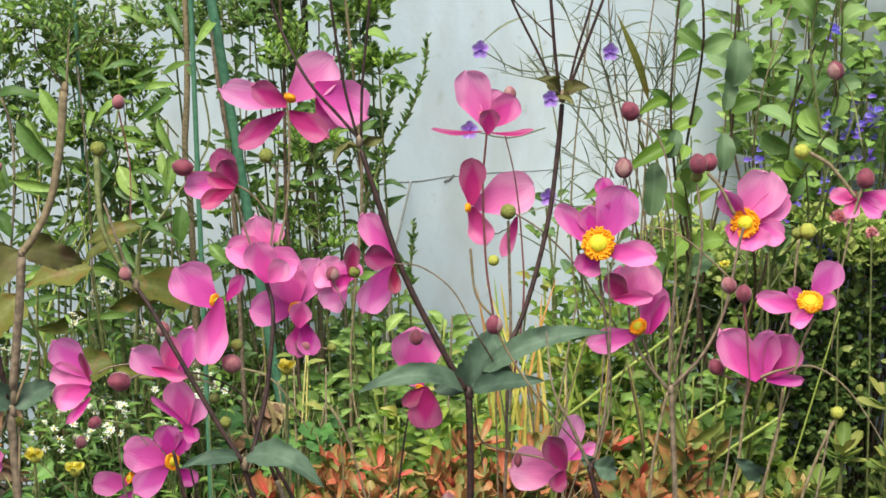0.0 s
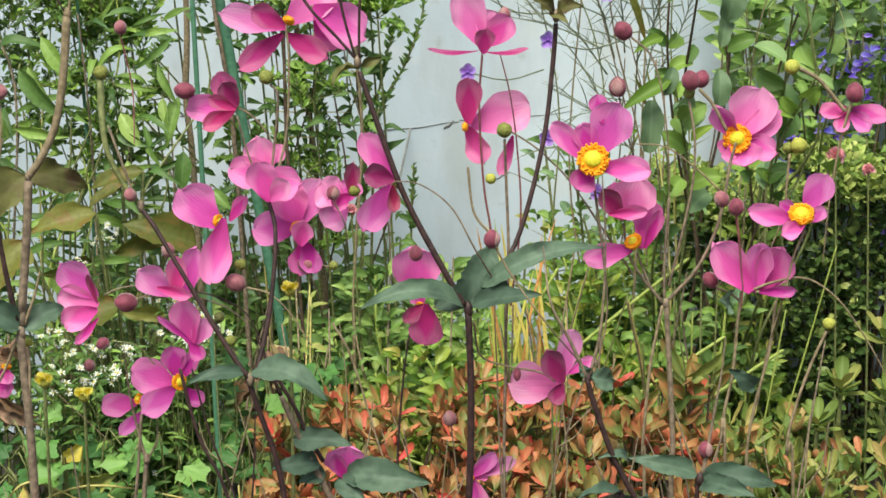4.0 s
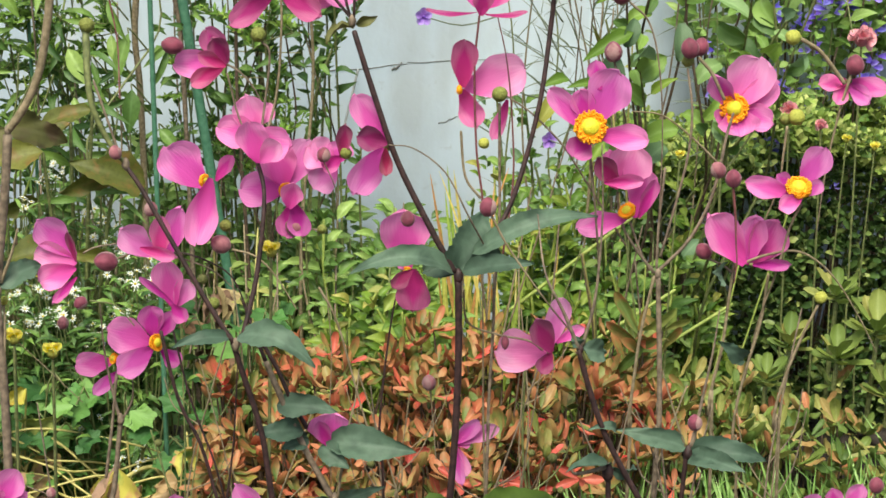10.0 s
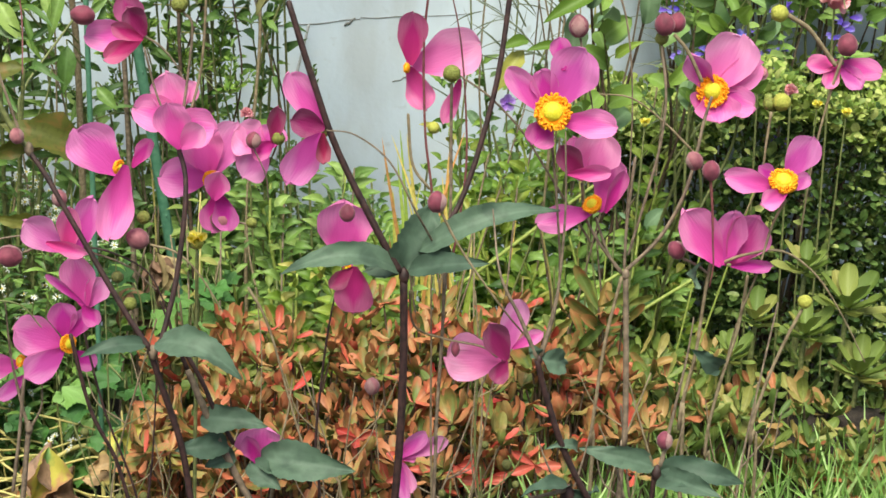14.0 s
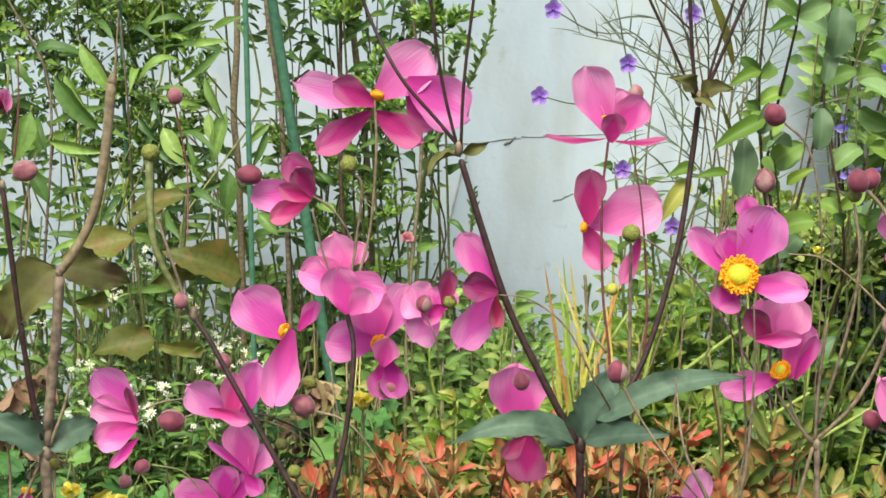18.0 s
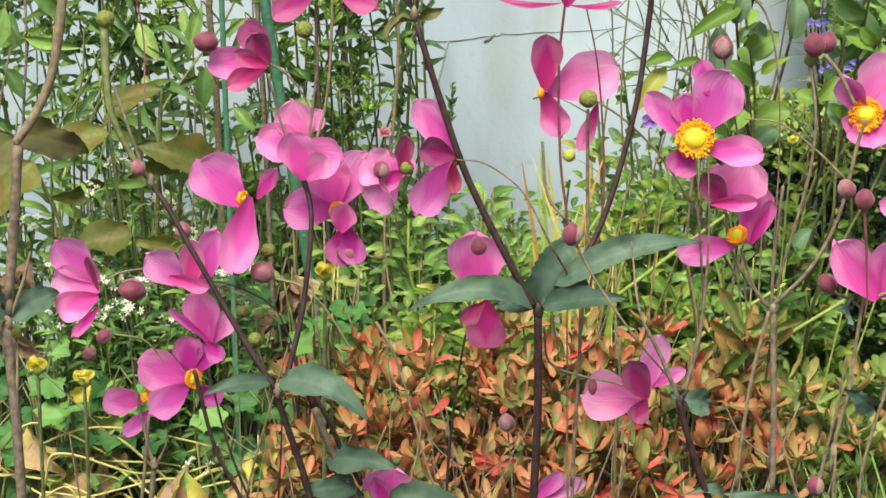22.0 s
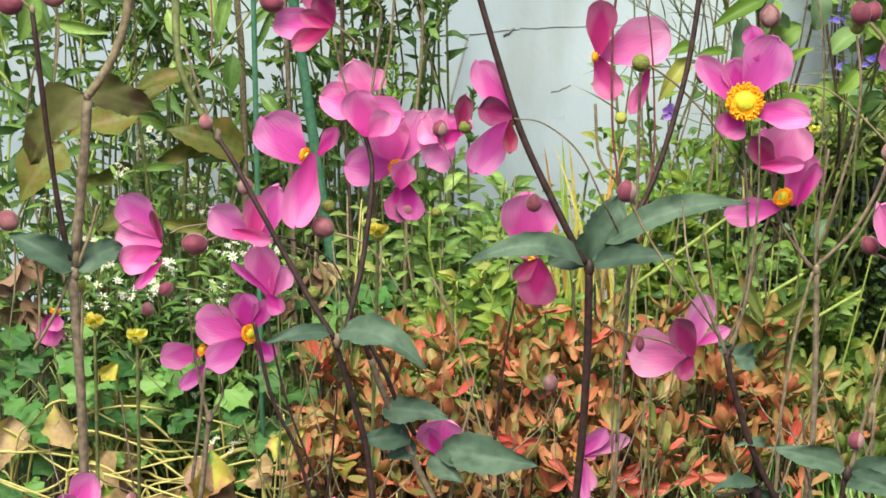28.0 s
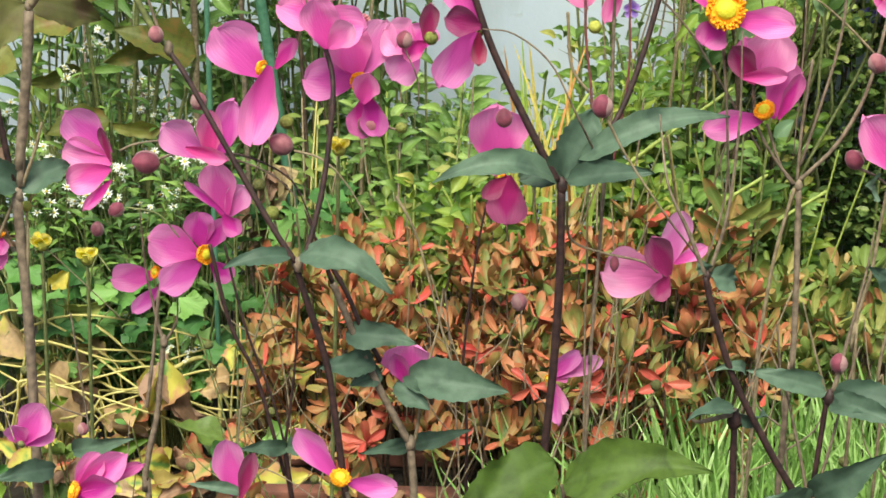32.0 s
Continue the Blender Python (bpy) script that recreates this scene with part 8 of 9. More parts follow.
for i, (x, y, w, z, n) in enumerate(((-0.36, 2.03, 0.075, 0.335, 95), (-0.47, 2.05, 0.07, 0.34, 45), (-0.32, 2.04, 0.05, 0.375, 40), (-0.41, 2.06, 0.06, 0.435, 35), (-0.38, 2.02, 0.05, 0.30, 32), (-0.33, 1.98, 0.04, 0.18, 26), (-0.58, 2.08, 0.06, 0.38, 30))):
    aster((x, y), w, z, n, 400 + i)


# ---- lobed ground leaves at the left ----
def lobed_plant(at, wide, tall, n, seed):
    rng = random.Random(seed)
    p = thing("lobed_leaf_plant", (at[0], at[1], 0), "clump of soft green lobed leaves on thin stalks", "weed", "lobed-leaf clumps")
    places, stalks = [], []
    for _ in range(n):
        q = Vector((at[0] + rng.uniform(-wide, wide), at[1] + rng.uniform(-0.08, 0.08), rng.uniform(0.42, 1.0) * tall))
        stalks.append(tube([(at[0] + (q.x - at[0]) * 0.3, at[1], 0), q.lerp(Vector((at[0], at[1], q.z)), 0.3), q], 0.0014, 0.001, 4, 3))
        places.append((q, Vector((rng.uniform(-1, 1), rng.uniform(-1, 0.1), rng.uniform(-0.3, 0.4))), Vector((rng.uniform(-0.4, 0.4), -0.7, 1)), rng.uniform(0.026, 0.05)))
    part("stalk_mass", joined(stalks)[:2], "stem_green", p)["kind"] = "stuff"
    dress(p, places, lobed(), "lobed_leaf")


for i, (x, y, w, z, n) in enumerate(((-0.46, 1.99, 0.10, 0.27, 44), (-0.33, 1.99, 0.09, 0.25, 44), (-0.25, 2.06, 0.07, 0.22, 24), (-0.58, 2.04, 0.08, 0.25, 30), (-0.20, 2.12, 0.07, 0.3, 34))):
    lobed_plant((x, y), w, z, n, 500 + i)


# ---- lime-green weeds in the middle ----
def weed(at, wide, tall, n, seed, mat="lime_leaf", size=0.040, label="leafy yellow-green weed with thick juicy stems", sm="stem_lime", key=None, most=84):
    rng = random.Random(seed)
    p = thing("leafy_weed", (at[0], at[1], 0), label, "weed", "leafy weeds")
    places = []
    for i in range(6):
        top = Vector((at[0] + rng.uniform(-wide, wide) * 1.1, at[1] + rng.uniform(-0.10, 0.10), tall * rng.uniform(0.6, 1.05)))
        line = spline(shoot(rng, (at[0] + rng.uniform(-wide, wide) * 0.5, at[1], 0), top, 0.03, 4), 4)
        part("stem", tube([tuple(q) for q in line[::2]], 0.0030, 0.0015, 6, 3, 0.15, i), sm, p)
        for _ in range(int(n * 0.52)):
            q, d = along_line(line, rng.uniform(0.25, 1.0))
            out = any_way(rng, 0.05)
            places.append((q + out * rng.uniform(0.0, 0.03), out + d * 0.3, Vector((rng.uniform(-0.4, 0.4), -0.75, 0.8)), size * rng.choice((0.5, 0.7, 0.85, 1.0, 1.25))))
    dress(p, places, key or shape("ovate", 0.44, 0.25, 0.14, 7, 5, 0.06), mat, most=most)


for i, (x, y, w, z, n) in enumerate(((-0.05, 2.30, 0.08, 0.36, 120), (0.06, 2.36, 0.08, 0.34, 100), (0.17, 2.22, 0.09, 0.39, 150), (0.28, 2.18, 0.09, 0.38, 150), (0.22, 2.30, 0.09, 0.44, 130), (0.33, 2.14, 0.07, 0.33, 110), (0.02, 2.12, 0.08, 0.30, 110), (-0.10, 2.14, 0.08, 0.28, 90), (-0.13, 2.26, 0.07, 0.30, 100), (0.12, 2.16, 0.09, 0.26, 90), (0.40, 2.24, 0.06, 0.42, 110))):
    weed((x, y), w, z, n, 600 + i, ("shade_leaf", "pale_leaf")[i % 2] if x < 0 else ("lime_leaf", "salvia_leaf", "lime_leaf", "broad_leaf")[i % 4], (0.031, 0.024, 0.028)[i % 3])
for i, (x, y, w, z, n) in enumerate(((0.26, 2.34, 0.09, 0.52, 110), (0.20, 2.46, 0.10, 0.50, 90), (-0.22, 2.42, 0.07, 0.36, 90), (-0.13, 2.48, 0.07, 0.34, 90), (-0.03, 2.52, 0.08, 0.30, 90), (0.08, 2.52, 0.08, 0.32, 90), (0.32, 2.44, 0.07, 0.46, 90), (-0.30, 2.36, 0.06, 0.34, 70))):
    weed((x, y), w, z, n, 640 + i, "broad_leaf", 0.026, "mid-green leafy weed with oval leaves", "stem_green")

for i, (x, y, w, z, n) in enumerate(((-0.26, 2.50, 0.08, 0.42, 130), (-0.17, 2.56, 0.08, 0.40, 120), (-0.08, 2.58, 0.08, 0.36, 110), (-0.33, 2.48, 0.07, 0.42, 110), (-0.42, 2.42, 0.08, 0.36, 120), (-0.52, 2.4, 0.08, 0.36, 120))):
    weed((x, y), w, z, n, 660 + i, "shade_leaf", 0.03, "shaded leafy weed before the wall", "stem_green", None, 30)

# thick pale stalks slanting through the weeds
slant = thing("slanting_stalks", (0.2, 2.15, 0), "thick pale green stalks slanting through the weeds", "weed")
for a, b, r in (((0.05, 2.12, 0.20), (0.30, 2.12, 0.42), 0.0026), ((0.12, 2.06, 0.17), (0.34, 2.08, 0.33), 0.0026), ((0.0, 2.16, 0.14), (0.14, 2.16, 0.40), 0.0026), ((0.20, 2.10, 0.14), (0.42, 2.12, 0.30), 0.0026), ((-0.18, 2.1, 0.2), (-0.02, 2.06, 0.17), 0.0026)):
    foot = (a[0] - 0.03, a[1], 0)
    part("stalk", tube([foot, a, tuple(Vector(a).lerp(Vector(b), 0.5) + Vector((0, 0, 0.008))), b], r, r * 0.8, 8, 5, 0.1, 3), "stem_lime", slant)


thin = thing("leaning_stalks", (0.25, 2.02, 0), "thin tan and olive stalks leaning across the weeds", "weed")
trng = random.Random(55)
for k in range(18):
    x = trng.uniform(0.0, 0.42)
    top = (x + trng.uniform(-0.14, 0.14), trng.uniform(1.95, 2.1), trng.uniform(0.30, 0.50))
    part("stalk", tube([(x, 2.04, 0), ((x + top[0]) / 2 + trng.uniform(-0.01, 0.01), 2.02, top[2] * 0.5), top], 0.0016, 0.001, 6, 5, 0.1, k), ("stem_tan", "stem_green", "stem_lime", "stem_mauve")[k % 4], thin)


# ---- yellowing lily blades ----
def lily(at, n, seed, reach=0.30):
    rng = random.Random(seed)
    p = thing("yellow_lily_clump", (at[0], at[1], 0), "clump of strap leaves fading to yellow and orange", "plant")
    for k in range(n):
        top = Vector((at[0] + rng.gauss(0.015, 0.055), at[1] + rng.uniform(-0.07, 0.06), rng.uniform(0.32, 0.49)))
        part("leaf", blade((at[0] + rng.uniform(-0.03, 0.03), at[1], 0.02), top, rng.uniform(0.006, 0.012), 0.2, rng.uniform(-45, 45), rng.uniform(-0.16, 0.16), "strap", 10, 3, 0.02, seed + k), "yellow_blade", p)


lily((0.105, 2.15), 20, 700)


# ---- dry sticks between the weeds ----
def stick_bundle(x0, x1, y, tall, n, seed):
    rng = random.Random(seed)
    p = thing("dry_stems", ((x0 + x1) / 2, y, 0), "thin upright dry stems with small fading leaves", "weed", "dry stem bundles")
    places = []
    for k in range(n):
        x = rng.uniform(x0, x1)
        line = spline(shoot(rng, (x, y + rng.uniform(-0.12, 0.12), 0), (x + rng.uniform(-0.05, 0.05), y + rng.uniform(-0.12, 0.12), tall * rng.uniform(0.55, 1.1)), 0.02, 3), 3)
        part("stem", tube([tuple(q) for q in line], rng.uniform(0.0014, 0.0028), 0.0011, 5, 2), ("stem_tan", "stem_green", "stem_mauve", "straw")[k % 4], p)
        for _ in range(7):
            q, d = along_line(line, rng.uniform(0.2, 1))
            places.append((q, any_way(rng, 0.2), Vector((0, -0.7, 1)), rng.uniform(0.014, 0.032)))
    dress(p, places, shape("lance", 0.35, 0.15, 0.1, 6, 3), "pale_leaf" if seed % 2 else "salvia_leaf")


stick_bundle(-0.20, -0.02, 2.12, 0.38, 13, 801)
stick_bundle(-0.04, 0.16, 2.12, 0.34, 8, 802)
stick_bundle(0.26, 0.44, 2.3, 0.6, 9, 803)
stick_bundle(-0.60, -0.30, 2.2, 0.62, 9, 804)
stick_bundle(-0.30, -0.08, 2.3, 0.44, 11, 806)
stick_bundle(0.15, 0.36, 2.05, 0.38, 6, 805)


# ---- withered vine at the lower left ----
def dying_shoot(at, seed, mats, size, n):
    """A low shoot of scalloped leaves in different states of fading."""
    rng = random.Random(seed)
    p = thing("fading_shoot", (at[0], at[1], 0), "low shoot of scalloped leaves fading from green to yellow and rust", "weed", "fading shoots")
    part("stem", tube([(at[0], at[1] + 0.02, 0), (at[0] + 0.004, at[1] + 0.01, at[2] * 0.5), at], 0.0016, 0.0011, 6), "straw", p)
    for k in range(n):
        w = 2.4 * k + rng.uniform(-0.4, 0.4)
        q = Vector((at[0], at[1], at[2])) - Vector((0, -0.01, rng.uniform(0, at[2] * 0.4)))
        d = Vector((math.cos(w), -0.35 + 0.5 * math.sin(w), rng.uniform(-0.6, 0.5))).normalized()
        base = q + d * size * 0.4
        part("leaf", blade(base, base + d * size * rng.uniform(0.7, 1.1), size * rng.uniform(0.55, 0.85), 0.25, rng.uniform(-40, 40), rng.uniform(-0.12, 0.2), "ovate", 16, 9, 0.10, seed + k, (0, -0.8, 0.8), 0.0, 0.45), mats[k % len(mats)], p)
        part("leaf_stalk", tube([tuple(q), tuple(base)], 0.0009, 0.0008, 5), "straw", p)


for i, (at, mats, size, n) in enumerate((((-0.205, 1.80, 0.20), ("rim_yellow", "rim_rust", "rim_yellow"), 0.04, 5), ((-0.235, 1.84, 0.235), ("rim_rust", "blush_leaf", "rim_yellow"), 0.034, 5), ((-0.22, 1.80, 0.125), ("rim_yellow", "husk_leaf", "lobed_leaf"), 0.04, 5), ((-0.315, 1.94, 0.185), ("lobed_leaf", "lobed_leaf"), 0.034, 6), ((-0.112, 1.75, 0.19), ("azalea_red", "rim_rust"), 0.022, 4),
                                         ((-0.30, 1.86, 0.075), ("husk_leaf", "rim_yellow", "rim_rust"), 0.045, 6), ((-0.17, 1.78, 0.15), ("rim_rust", "lobed_leaf", "rim_yellow"), 0.034, 5), ((-0.40, 1.93, 0.115), ("blush_leaf", "husk_leaf"), 0.045, 4), ((-0.45, 1.94, 0.17), ("blush_leaf", "rim_yellow", "pale_leaf"), 0.05, 4), ((-0.37, 1.9, 0.05), ("lobed_leaf", "rim_yellow"), 0.04, 5))):
    dying_shoot(at, 1200 + 10 * i, mats, size, n)


def dried(at, seed, n, spread, size):
    rng = random.Random(seed)
    p = thing("dried_leaf_stem", (at[0], at[1], 0), "withered stem hung with curled brown leaves", "weed", "dried stems")
    part("stem", tube([(at[0] + 0.01, at[1] + 0.01, 0), (at[0] - 0.006, at[1], at[2] * 0.5), tuple(Vector(at) + Vector((0, 0, 0.05)))], 0.0022, 0.0013, 7), "stem_tan", p)
    for k in range(n):
        q = Vector(at) + Vector((rng.uniform(-0.2, 0.2) * spread, rng.uniform(-0.01, 0.01), rng.uniform(-1, 1) * spread))
        d = Vector((rng.uniform(-0.8, 0.8), rng.uniform(-0.4, 0.1), rng.uniform(-1, -0.1))).normalized()
        part("leaf", blade(q, q + d * size * rng.uniform(0.7, 1.3), size * rng.uniform(0.35, 0.6), 0.7, rng.uniform(-60, 60), rng.uniform(0.05, 0.3), "ovate", 12, 7, 0.15, seed + k, None, 0.0, 0.3), ("husk_leaf", "dry_leaf")[k % 2], p)
        part("leaf_stalk", tube([(at[0], at[1], q.z + 0.006), tuple(q)], 0.0009, 0.0008, 5, 3), "stem_tan", p)


for i, (at, n, spread, size) in enumerate((((-0.235, 2.2, 0.255), 7, 0.045, 0.05), ((-0.56, 2.08, 0.295), 8, 0.05, 0.055), ((-0.46, 2.1, 0.285), 4, 0.03, 0.04), ((-0.20, 2.05, 0.19), 5, 0.04, 0.045))):
    dried(at, 1600 + 20 * i, n, spread, size)


def withered():
    rng = random.Random(91)
    p = thing("withered_vine", (-0.40, 1.97, 0), "tangle of yellow withered vine stalks with dry leaves", "weed")
    for k in range(19):
        a = Vector((rng.uniform(-0.60, -0.38), rng.uniform(1.87, 1.96), rng.uniform(0.10, 0.19)))
        b = Vector((a.x + rng.uniform(0.10, 0.24), rng.uniform(1.86, 1.96), rng.uniform(0.06, 0.18)))
        mid = a.lerp(b, 0.5) + Vector((rng.uniform(-0.03, 0.03), -0.01, rng.uniform(-0.05, 0.045)))
        tip = b + Vector((rng.uniform(0.0, 0.03), 0, -rng.uniform(0.01, 0.06)))
        foot = Vector((a.x - 0.05, a.y + 0.03, 0.0))
        part("stalk", tube([tuple(foot), tuple(a - Vector((0.02, 0, 0.03))), tuple(a), tuple(mid), tuple(b), tuple(tip)], rng.uniform(0.0012, 0.0022), 0.0010, 7, 6, 0.15, k), "straw", p)
    part("stalk", tube([(-0.33, 1.93, 0.135), (-0.295, 1.93, 0.155), (-0.279, 1.93, 0.152), (-0.268, 1.93, 0.12), (-0.27, 1.92, 0.0)], 0.0026, 0.0022, 8, 7), "straw", p)
    for i, (a, b, wd, roll, mat) in enumerate((((-0.3165, 1.8900, 0.1787), (-0.2751, 1.8700, 0.1138), 0.036, 55, "husk_leaf"), ((-0.3168, 1.8750, 0.1782), (-0.3346, 1.8600, 0.1233), 0.036, -20, "rim_yellow"), ((-0.2913, 1.8800, 0.1550), (-0.2753, 1.8600, 0.1063), 0.026, 60, "dry_leaf"), ((-0.345, 1.93, 0.145), (-0.335, 1.92, 0.095), 0.03, -20, "rim_yellow"), ((-0.50, 1.94, 0.20), (-0.45, 1.92, 0.15), 0.034, 20, "blush_leaf"), ((-0.47, 1.93, 0.14), (-0.42, 1.90, 0.07), 0.05, -25, "blush_leaf"),
                                               ((-0.55, 1.95, 0.18), (-0.57, 1.92, 0.12), 0.04, -20, "blush_leaf"), ((-0.44, 1.97, 0.195), (-0.385, 1.95, 0.215), 0.028, 20, "pale_leaf"), ((-0.43, 1.95, 0.245), (-0.455, 1.94, 0.225), 0.018, 0, "turning_leaf"), ((-0.33, 1.9, 0.05), (-0.27, 1.86, 0.03), 0.035, 30, "husk_leaf"), ((-0.30, 1.9, 0.08), (-0.25, 1.88, 0.05), 0.03, 40, "rim_rust"),
                                               ((-0.235, 1.80, 0.225), (-0.205, 1.79, 0.245), 0.03, 20, "rim_yellow"), ((-0.225, 1.80, 0.195), (-0.19, 1.79, 0.18), 0.032, -30, "rim_rust"), ((-0.40, 1.90, 0.06), (-0.45, 1.87, 0.03), 0.04, 10, "husk_leaf"))):
        part("leaf", blade(a, b, wd, 0.9 if i < 3 else 0.5, roll, 0.16, "ovate", 16, 9, 0.13, 40 + i, None, 0.0, 0.3), mat, p)
        part("leaf_stalk", tube([(a[0] - 0.01, a[1] + 0.02, 0), (a[0] - 0.008, a[1] + 0.012, a[2] * 0.6), a], 0.0013, 0.001, 6, 5), "straw", p)


withered()


# ---- fading ground leaves in front of the azaleas ----
def ground_leaves(x0, x1, y0, y1, n, seed, size):
    rng = random.Random(seed)
    p = thing("fading_ground_plant", ((x0 + x1) / 2, (y0 + y1) / 2, 0), "low plant with broad leaves fading to yellow and pinkish brown", "plant", "fading low plants")
    for k in range(n):
        a = Vector((rng.uniform(x0, x1), rng.uniform(y0, y1), rng.uniform(0.02, 0.13)))
        d = any_way(rng, 0.15) * size * rng.uniform(0.6, 1.2)
        part("leaf", blade(a, a + d, d.length * rng.uniform(0.3, 0.6), rng.uniform(0.1, 0.5), rng.uniform(-60, 60), rng.uniform(-0.2, 0.25), "ovate", 14, 7, 0.13, seed + k, (0, -0.6, 1), 0.0, 0.35), ("rim_yellow", "dry_leaf", "rim_rust", "lime_leaf", "rim_yellow", "blush_leaf", "azalea_green", "lobed_leaf")[k % 8], p)
        part("leaf_stalk", tube([(a.x + 0.012, a.y + 0.015, 0), (a.x + 0.006, a.y + 0.012, a.z * 0.6), tuple(a)], 0.0010, 0.0009, 5, 3), "stem_green", p)


ground_leaves(-0.29, -0.17, 1.66, 1.86, 44, 900, 0.06)
ground_leaves(-0.20, 0.02, 1.54, 1.70, 60, 930, 0.042)
ground_leaves(-0.50, -0.30, 1.65, 1.90, 52, 960, 0.05)
ground_leaves(0.0, 0.12, 1.50, 1.68, 22, 990, 0.04)


# ---- bare stems of spent flowers behind the front row ----
def bare_stem(foot, top, r, mat, seed):
    rng = random.Random(seed)
    p = thing("bare_stem", foot, "thin bare brown stem of a spent flower with small side twigs", "flower plant", "bare spent stems")
    line = spline(shoot(rng, foot, top, 0.02, 4), 5)
    part("stem", tube([tuple(q) for q in line[::2]], r, r * 0.6, 7, 4, 0.12, seed), mat, p)
    for k in range(3):
        t = rng.uniform(0.55, 0.9)
        q, d = along_line(line, t)
        side = rng.choice((-1, 1))
        tip = q + Vector((side * rng.uniform(0.02, 0.045), rng.uniform(-0.01, 0.01), rng.uniform(0.03, 0.08)))
        part("twig", tube([tuple(q), tuple(q.lerp(tip, 0.5) + Vector((side * 0.006, 0, -0.004))), tuple(tip)], r * 0.6, r * 0.35, 6, 4), mat, p)
        if k == 0:
            part("seed_head", ball(tip, (0, 0, 1), 0.0035, 1.0, 6, 8, 0, 0.2, seed), "seed_dark", p)


brng = random.Random(66)
for k in range(20):
    x = -0.24 + 0.52 * ((k * 0.618) % 1.0)
    y = brng.uniform(1.12, 1.5)
    bare_stem((x, y, 0), (x + brng.uniform(-0.12, 0.12), y + brng.uniform(-0.04, 0.04), (0.60 - 0.32 * (y - 1.0)) * brng.uniform(0.85, 1.1)), brng.uniform(0.0008, 0.0013), ("stem_mauve", "stem_tan", "stem_green", "stem_tan")[k % 4], 1100 + k)


# ---- trough and pot ----
def trough():
    t = thing("terracotta_trough", (-0.105, 1.74, 0), "weathered terracotta planting trough half hidden by leaves", "planter")
    x0, x1, y0, y1 = -0.195, -0.015, 1.69, 1.79
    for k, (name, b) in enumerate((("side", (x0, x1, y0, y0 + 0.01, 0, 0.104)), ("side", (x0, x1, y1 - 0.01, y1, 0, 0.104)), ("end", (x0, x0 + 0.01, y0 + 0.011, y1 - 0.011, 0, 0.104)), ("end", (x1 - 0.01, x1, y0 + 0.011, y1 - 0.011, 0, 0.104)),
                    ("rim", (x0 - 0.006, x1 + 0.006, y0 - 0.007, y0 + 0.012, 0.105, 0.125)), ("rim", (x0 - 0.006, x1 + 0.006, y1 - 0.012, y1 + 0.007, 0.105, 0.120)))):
        # walls below the rim are near-black: their shade is put into the colour
        part(name, slab(*b, 0.003), "terracotta" if name == "rim" else "bark_and_shade", t)
    part("soil", slab(x0 + 0.011, x1 - 0.011, y0 + 0.013, y1 - 0.013, 0.02, 0.09, 0.002), "soil", t)


trough()


def pot(at, r, h):
    prof = [(0.0, 0.0), (r * 0.75, 0.0), (r * 0.8, 0.01), (r, h - 0.014), (r * 1.06, h - 0.014), (r * 1.06, h), (r * 0.97, h), (r * 0.9, h - 0.02), (0.0, h - 0.022)]
    n, verts = 28, []
    for q, z in prof:
        for k in range(n):
            w = 2 * math.pi * k / n
            verts.append((at[0] + q * math.cos(w), at[1] + q * math.sin(w), z))
    p = part("plant_pot", (verts, grid_faces(len(prof), n, 0, True), None), "slate_blue", None)
    tagged(p, "small slate-blue plastic plant pot", "plant pot")


pot((-0.155, 1.56), 0.036, 0.115)


# ---- little flowers ----
def daisy_yellow(at, r, seed):
    rng = random.Random(seed)
    p = thing("yellow_flower", (at[0], at[1], 0), "half-closed yellow flower on a green head and thin stem", "flower", "little yellow flowers")
    part("stem", tube([(at[0] + 0.01, at[1] + 0.01, 0), (at[0] - 0.004, at[1] + 0.006, at[2] * 0.5), tuple(Vector(at) - Vector((0, 0, r * 0.7)))], 0.0014, 0.001, 6), "stem_green", p)
    f = part("flower", ball(Vector(at) - Vector((0, 0, r * 0.35)), (0, 0, 1), r * 0.62, 0.9, 6, 10, 0, 0.15, seed), "seed_lime", p)
    for k in range(9):
        w = 2 * math.pi * k / 9 + rng.uniform(-0.2, 0.2)
        d = Vector((math.cos(w) * 0.95, math.sin(w) * 0.95 - 0.15, rng.uniform(0.15, 0.75)))
        part("petal", blade(Vector(at) - Vector((0, 0, r * 0.2)), Vector(at) + d * r, r * 0.75, 0.4, 0, -0.1, "obovate", 6, 5, 0.05, k), "yellow_petal", f)


for i, (at, r) in enumerate((((-0.24, 1.105, 0.576), 0.0066), ((-0.094, 1.035, 0.664), 0.006), ((0.309, 1.928, 0.532), 0.006), ((0.586, 2.260, 0.484), 0.007), ((-0.255, 1.06, 0.60), 0.0062), ((0.624, 2.260, 0.474), 0.007))):
    daisy_yellow(at, r, i)


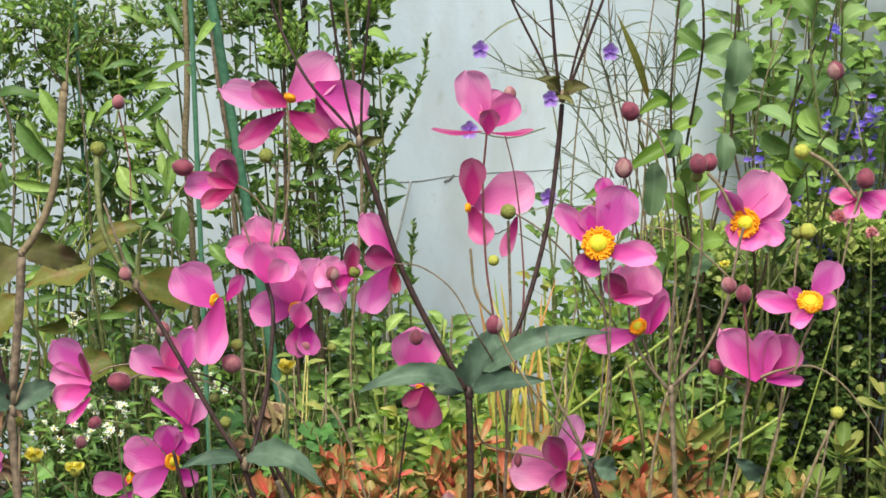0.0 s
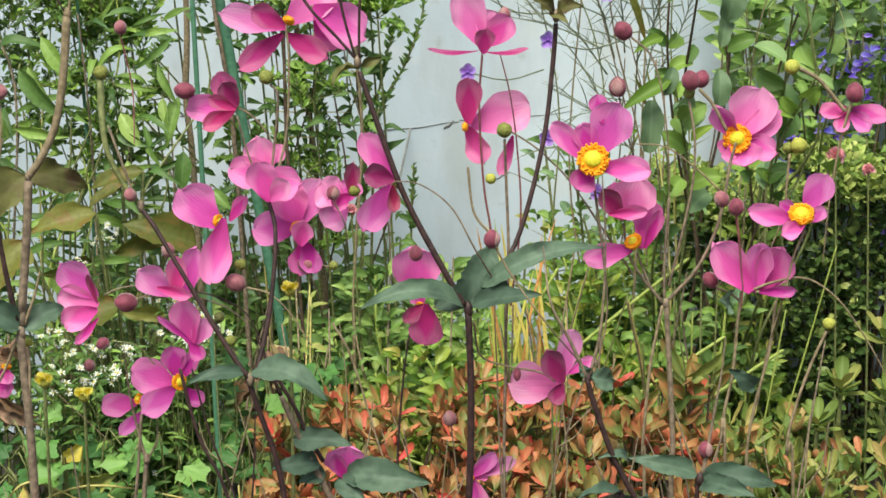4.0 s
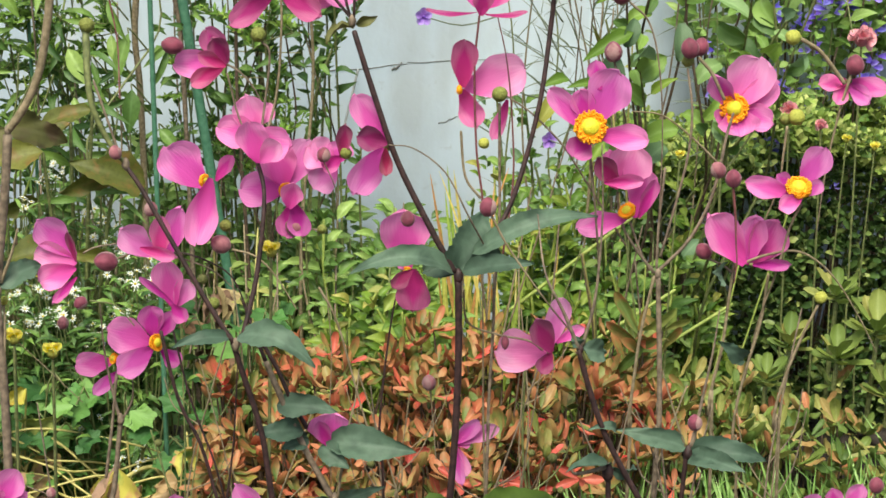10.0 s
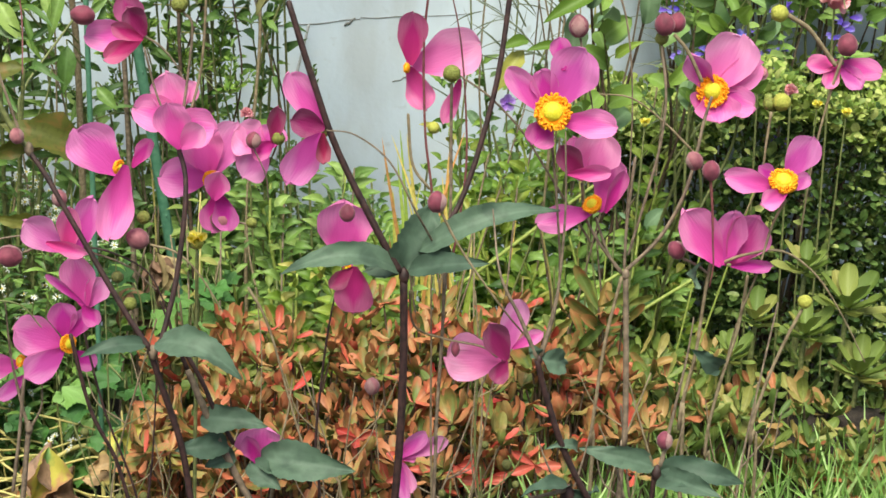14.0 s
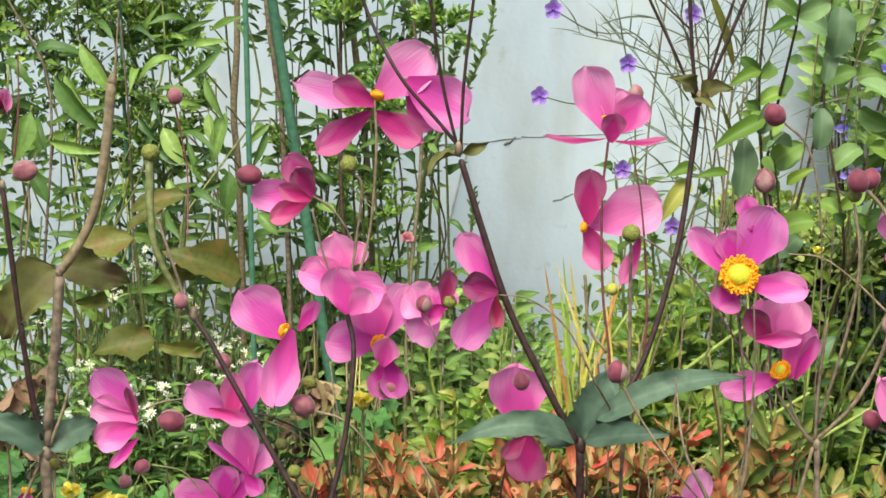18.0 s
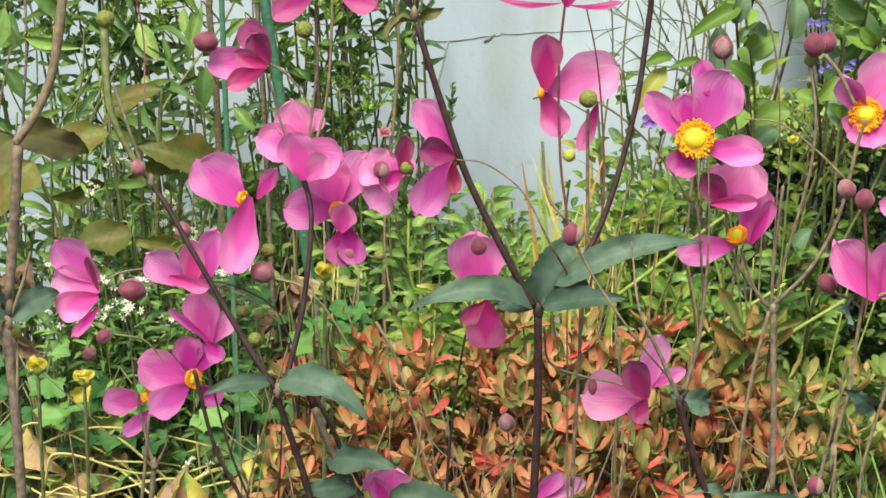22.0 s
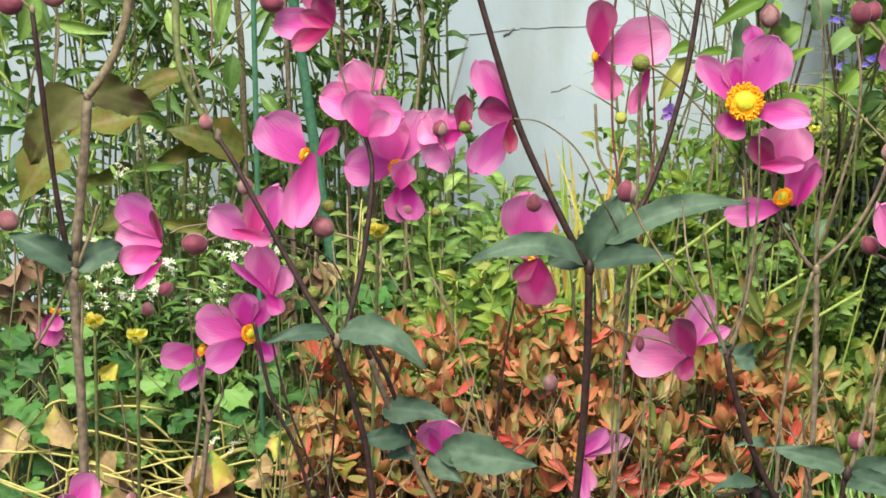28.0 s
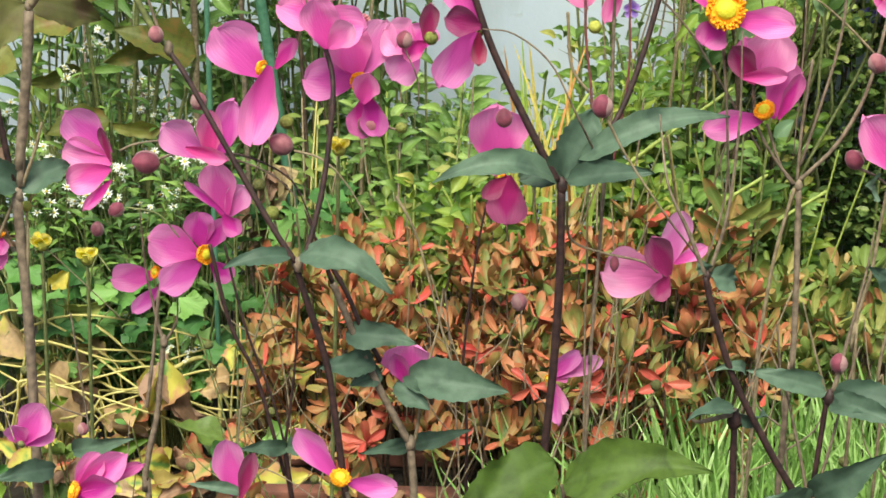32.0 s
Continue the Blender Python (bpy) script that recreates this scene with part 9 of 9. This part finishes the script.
def little_rose(at, r, seed):
    p = thing("small_rose", (at[0], at[1], 0), "small candy-pink double flower on a thin stem", "flower", "small pink roses")
    rng = random.Random(seed)
    part("stem", tube([(at[0] + 0.02, at[1] + 0.03, 0), (at[0] + 0.01, at[1] + 0.01, at[2] * 0.5), at], 0.0018, 0.0013, 6), "stem_green", p)
    f = part("flower", ball(at, (0, 0, 1), r * 0.5, 1, 6, 9), "candy", p)
    for k in range(14):
        d = Vector((rng.uniform(-1, 1), rng.uniform(-1, 0.5), rng.uniform(-0.2, 1))).normalized()
        part("petal", blade(Vector(at) + d * r * 0.2, Vector(at) + d * r, r * 1.1, 0.5, rng.uniform(0, 360), 0.1, "round", 6, 5, 0.05, k), "candy", f)


for i, (at, r) in enumerate((((0.551, 2.260, 0.500), 0.009), ((0.508, 2.260, 0.520), 0.012), ((0.590, 2.240, 0.616), 0.018), ((-0.125, 2.25, 0.46), 0.008))):
    little_rose(at, r, i)


# ---- grass and gravel at the lower right ----
def grass():
    rng = random.Random(1001)
    verts, faces, uvs = [], [], []
    for _ in range(5200):
        x, y = rng.uniform(0.06, 0.78), rng.uniform(1.36, 1.90)
        if x < 0.20 and y > 1.60 + 1.6 * (x - 0.06):
            continue
        if noise.noise((x * 14, y * 14, 0)) < -0.2:
            continue
        h = rng.uniform(0.10, 0.235)
        lean = Vector((rng.gauss(-0.02, 0.06), rng.gauss(-0.02, 0.05), h))
        v, f, u = blade((x, y, -0.005), Vector((x, y, 0)) + lean, rng.uniform(0.0045, 0.008), 0.25, rng.uniform(-70, 70), rng.uniform(-0.16, 0.16), "strap", 6, 3, 0.0, rng.randint(0, 9))
        o = len(verts)
        verts += v
        faces += [tuple(i + o for i in q) for q in f]
        uvs += u
    g = part("grass", (verts, faces, uvs), "grass_blade_mass", None)
    tagged(g, "bright green tufted grass", "grass", kind="stuff")


grass()


def gravel():
    rng = random.Random(1002)
    bits = []
    for _ in range(900):
        x, y = rng.uniform(-0.1, 0.8), rng.uniform(1.2, 1.75)
        r = rng.uniform(0.003, 0.008)
        bits.append(ball((x, y, r * 0.4), any_way(rng, 0.8), r, rng.uniform(0.5, 0.8), 4, 6, 0, 0.25, rng.randint(0, 999)))
    g = part("gravel", joined(bits)[:2], "gravel", None)
    tagged(g, "loose grey gravel and grit on the soil", "gravel", kind="stuff")


gravel()

ground_leaves(-0.21, 0.0, 1.62, 1.68, 44, 1020, 0.04)
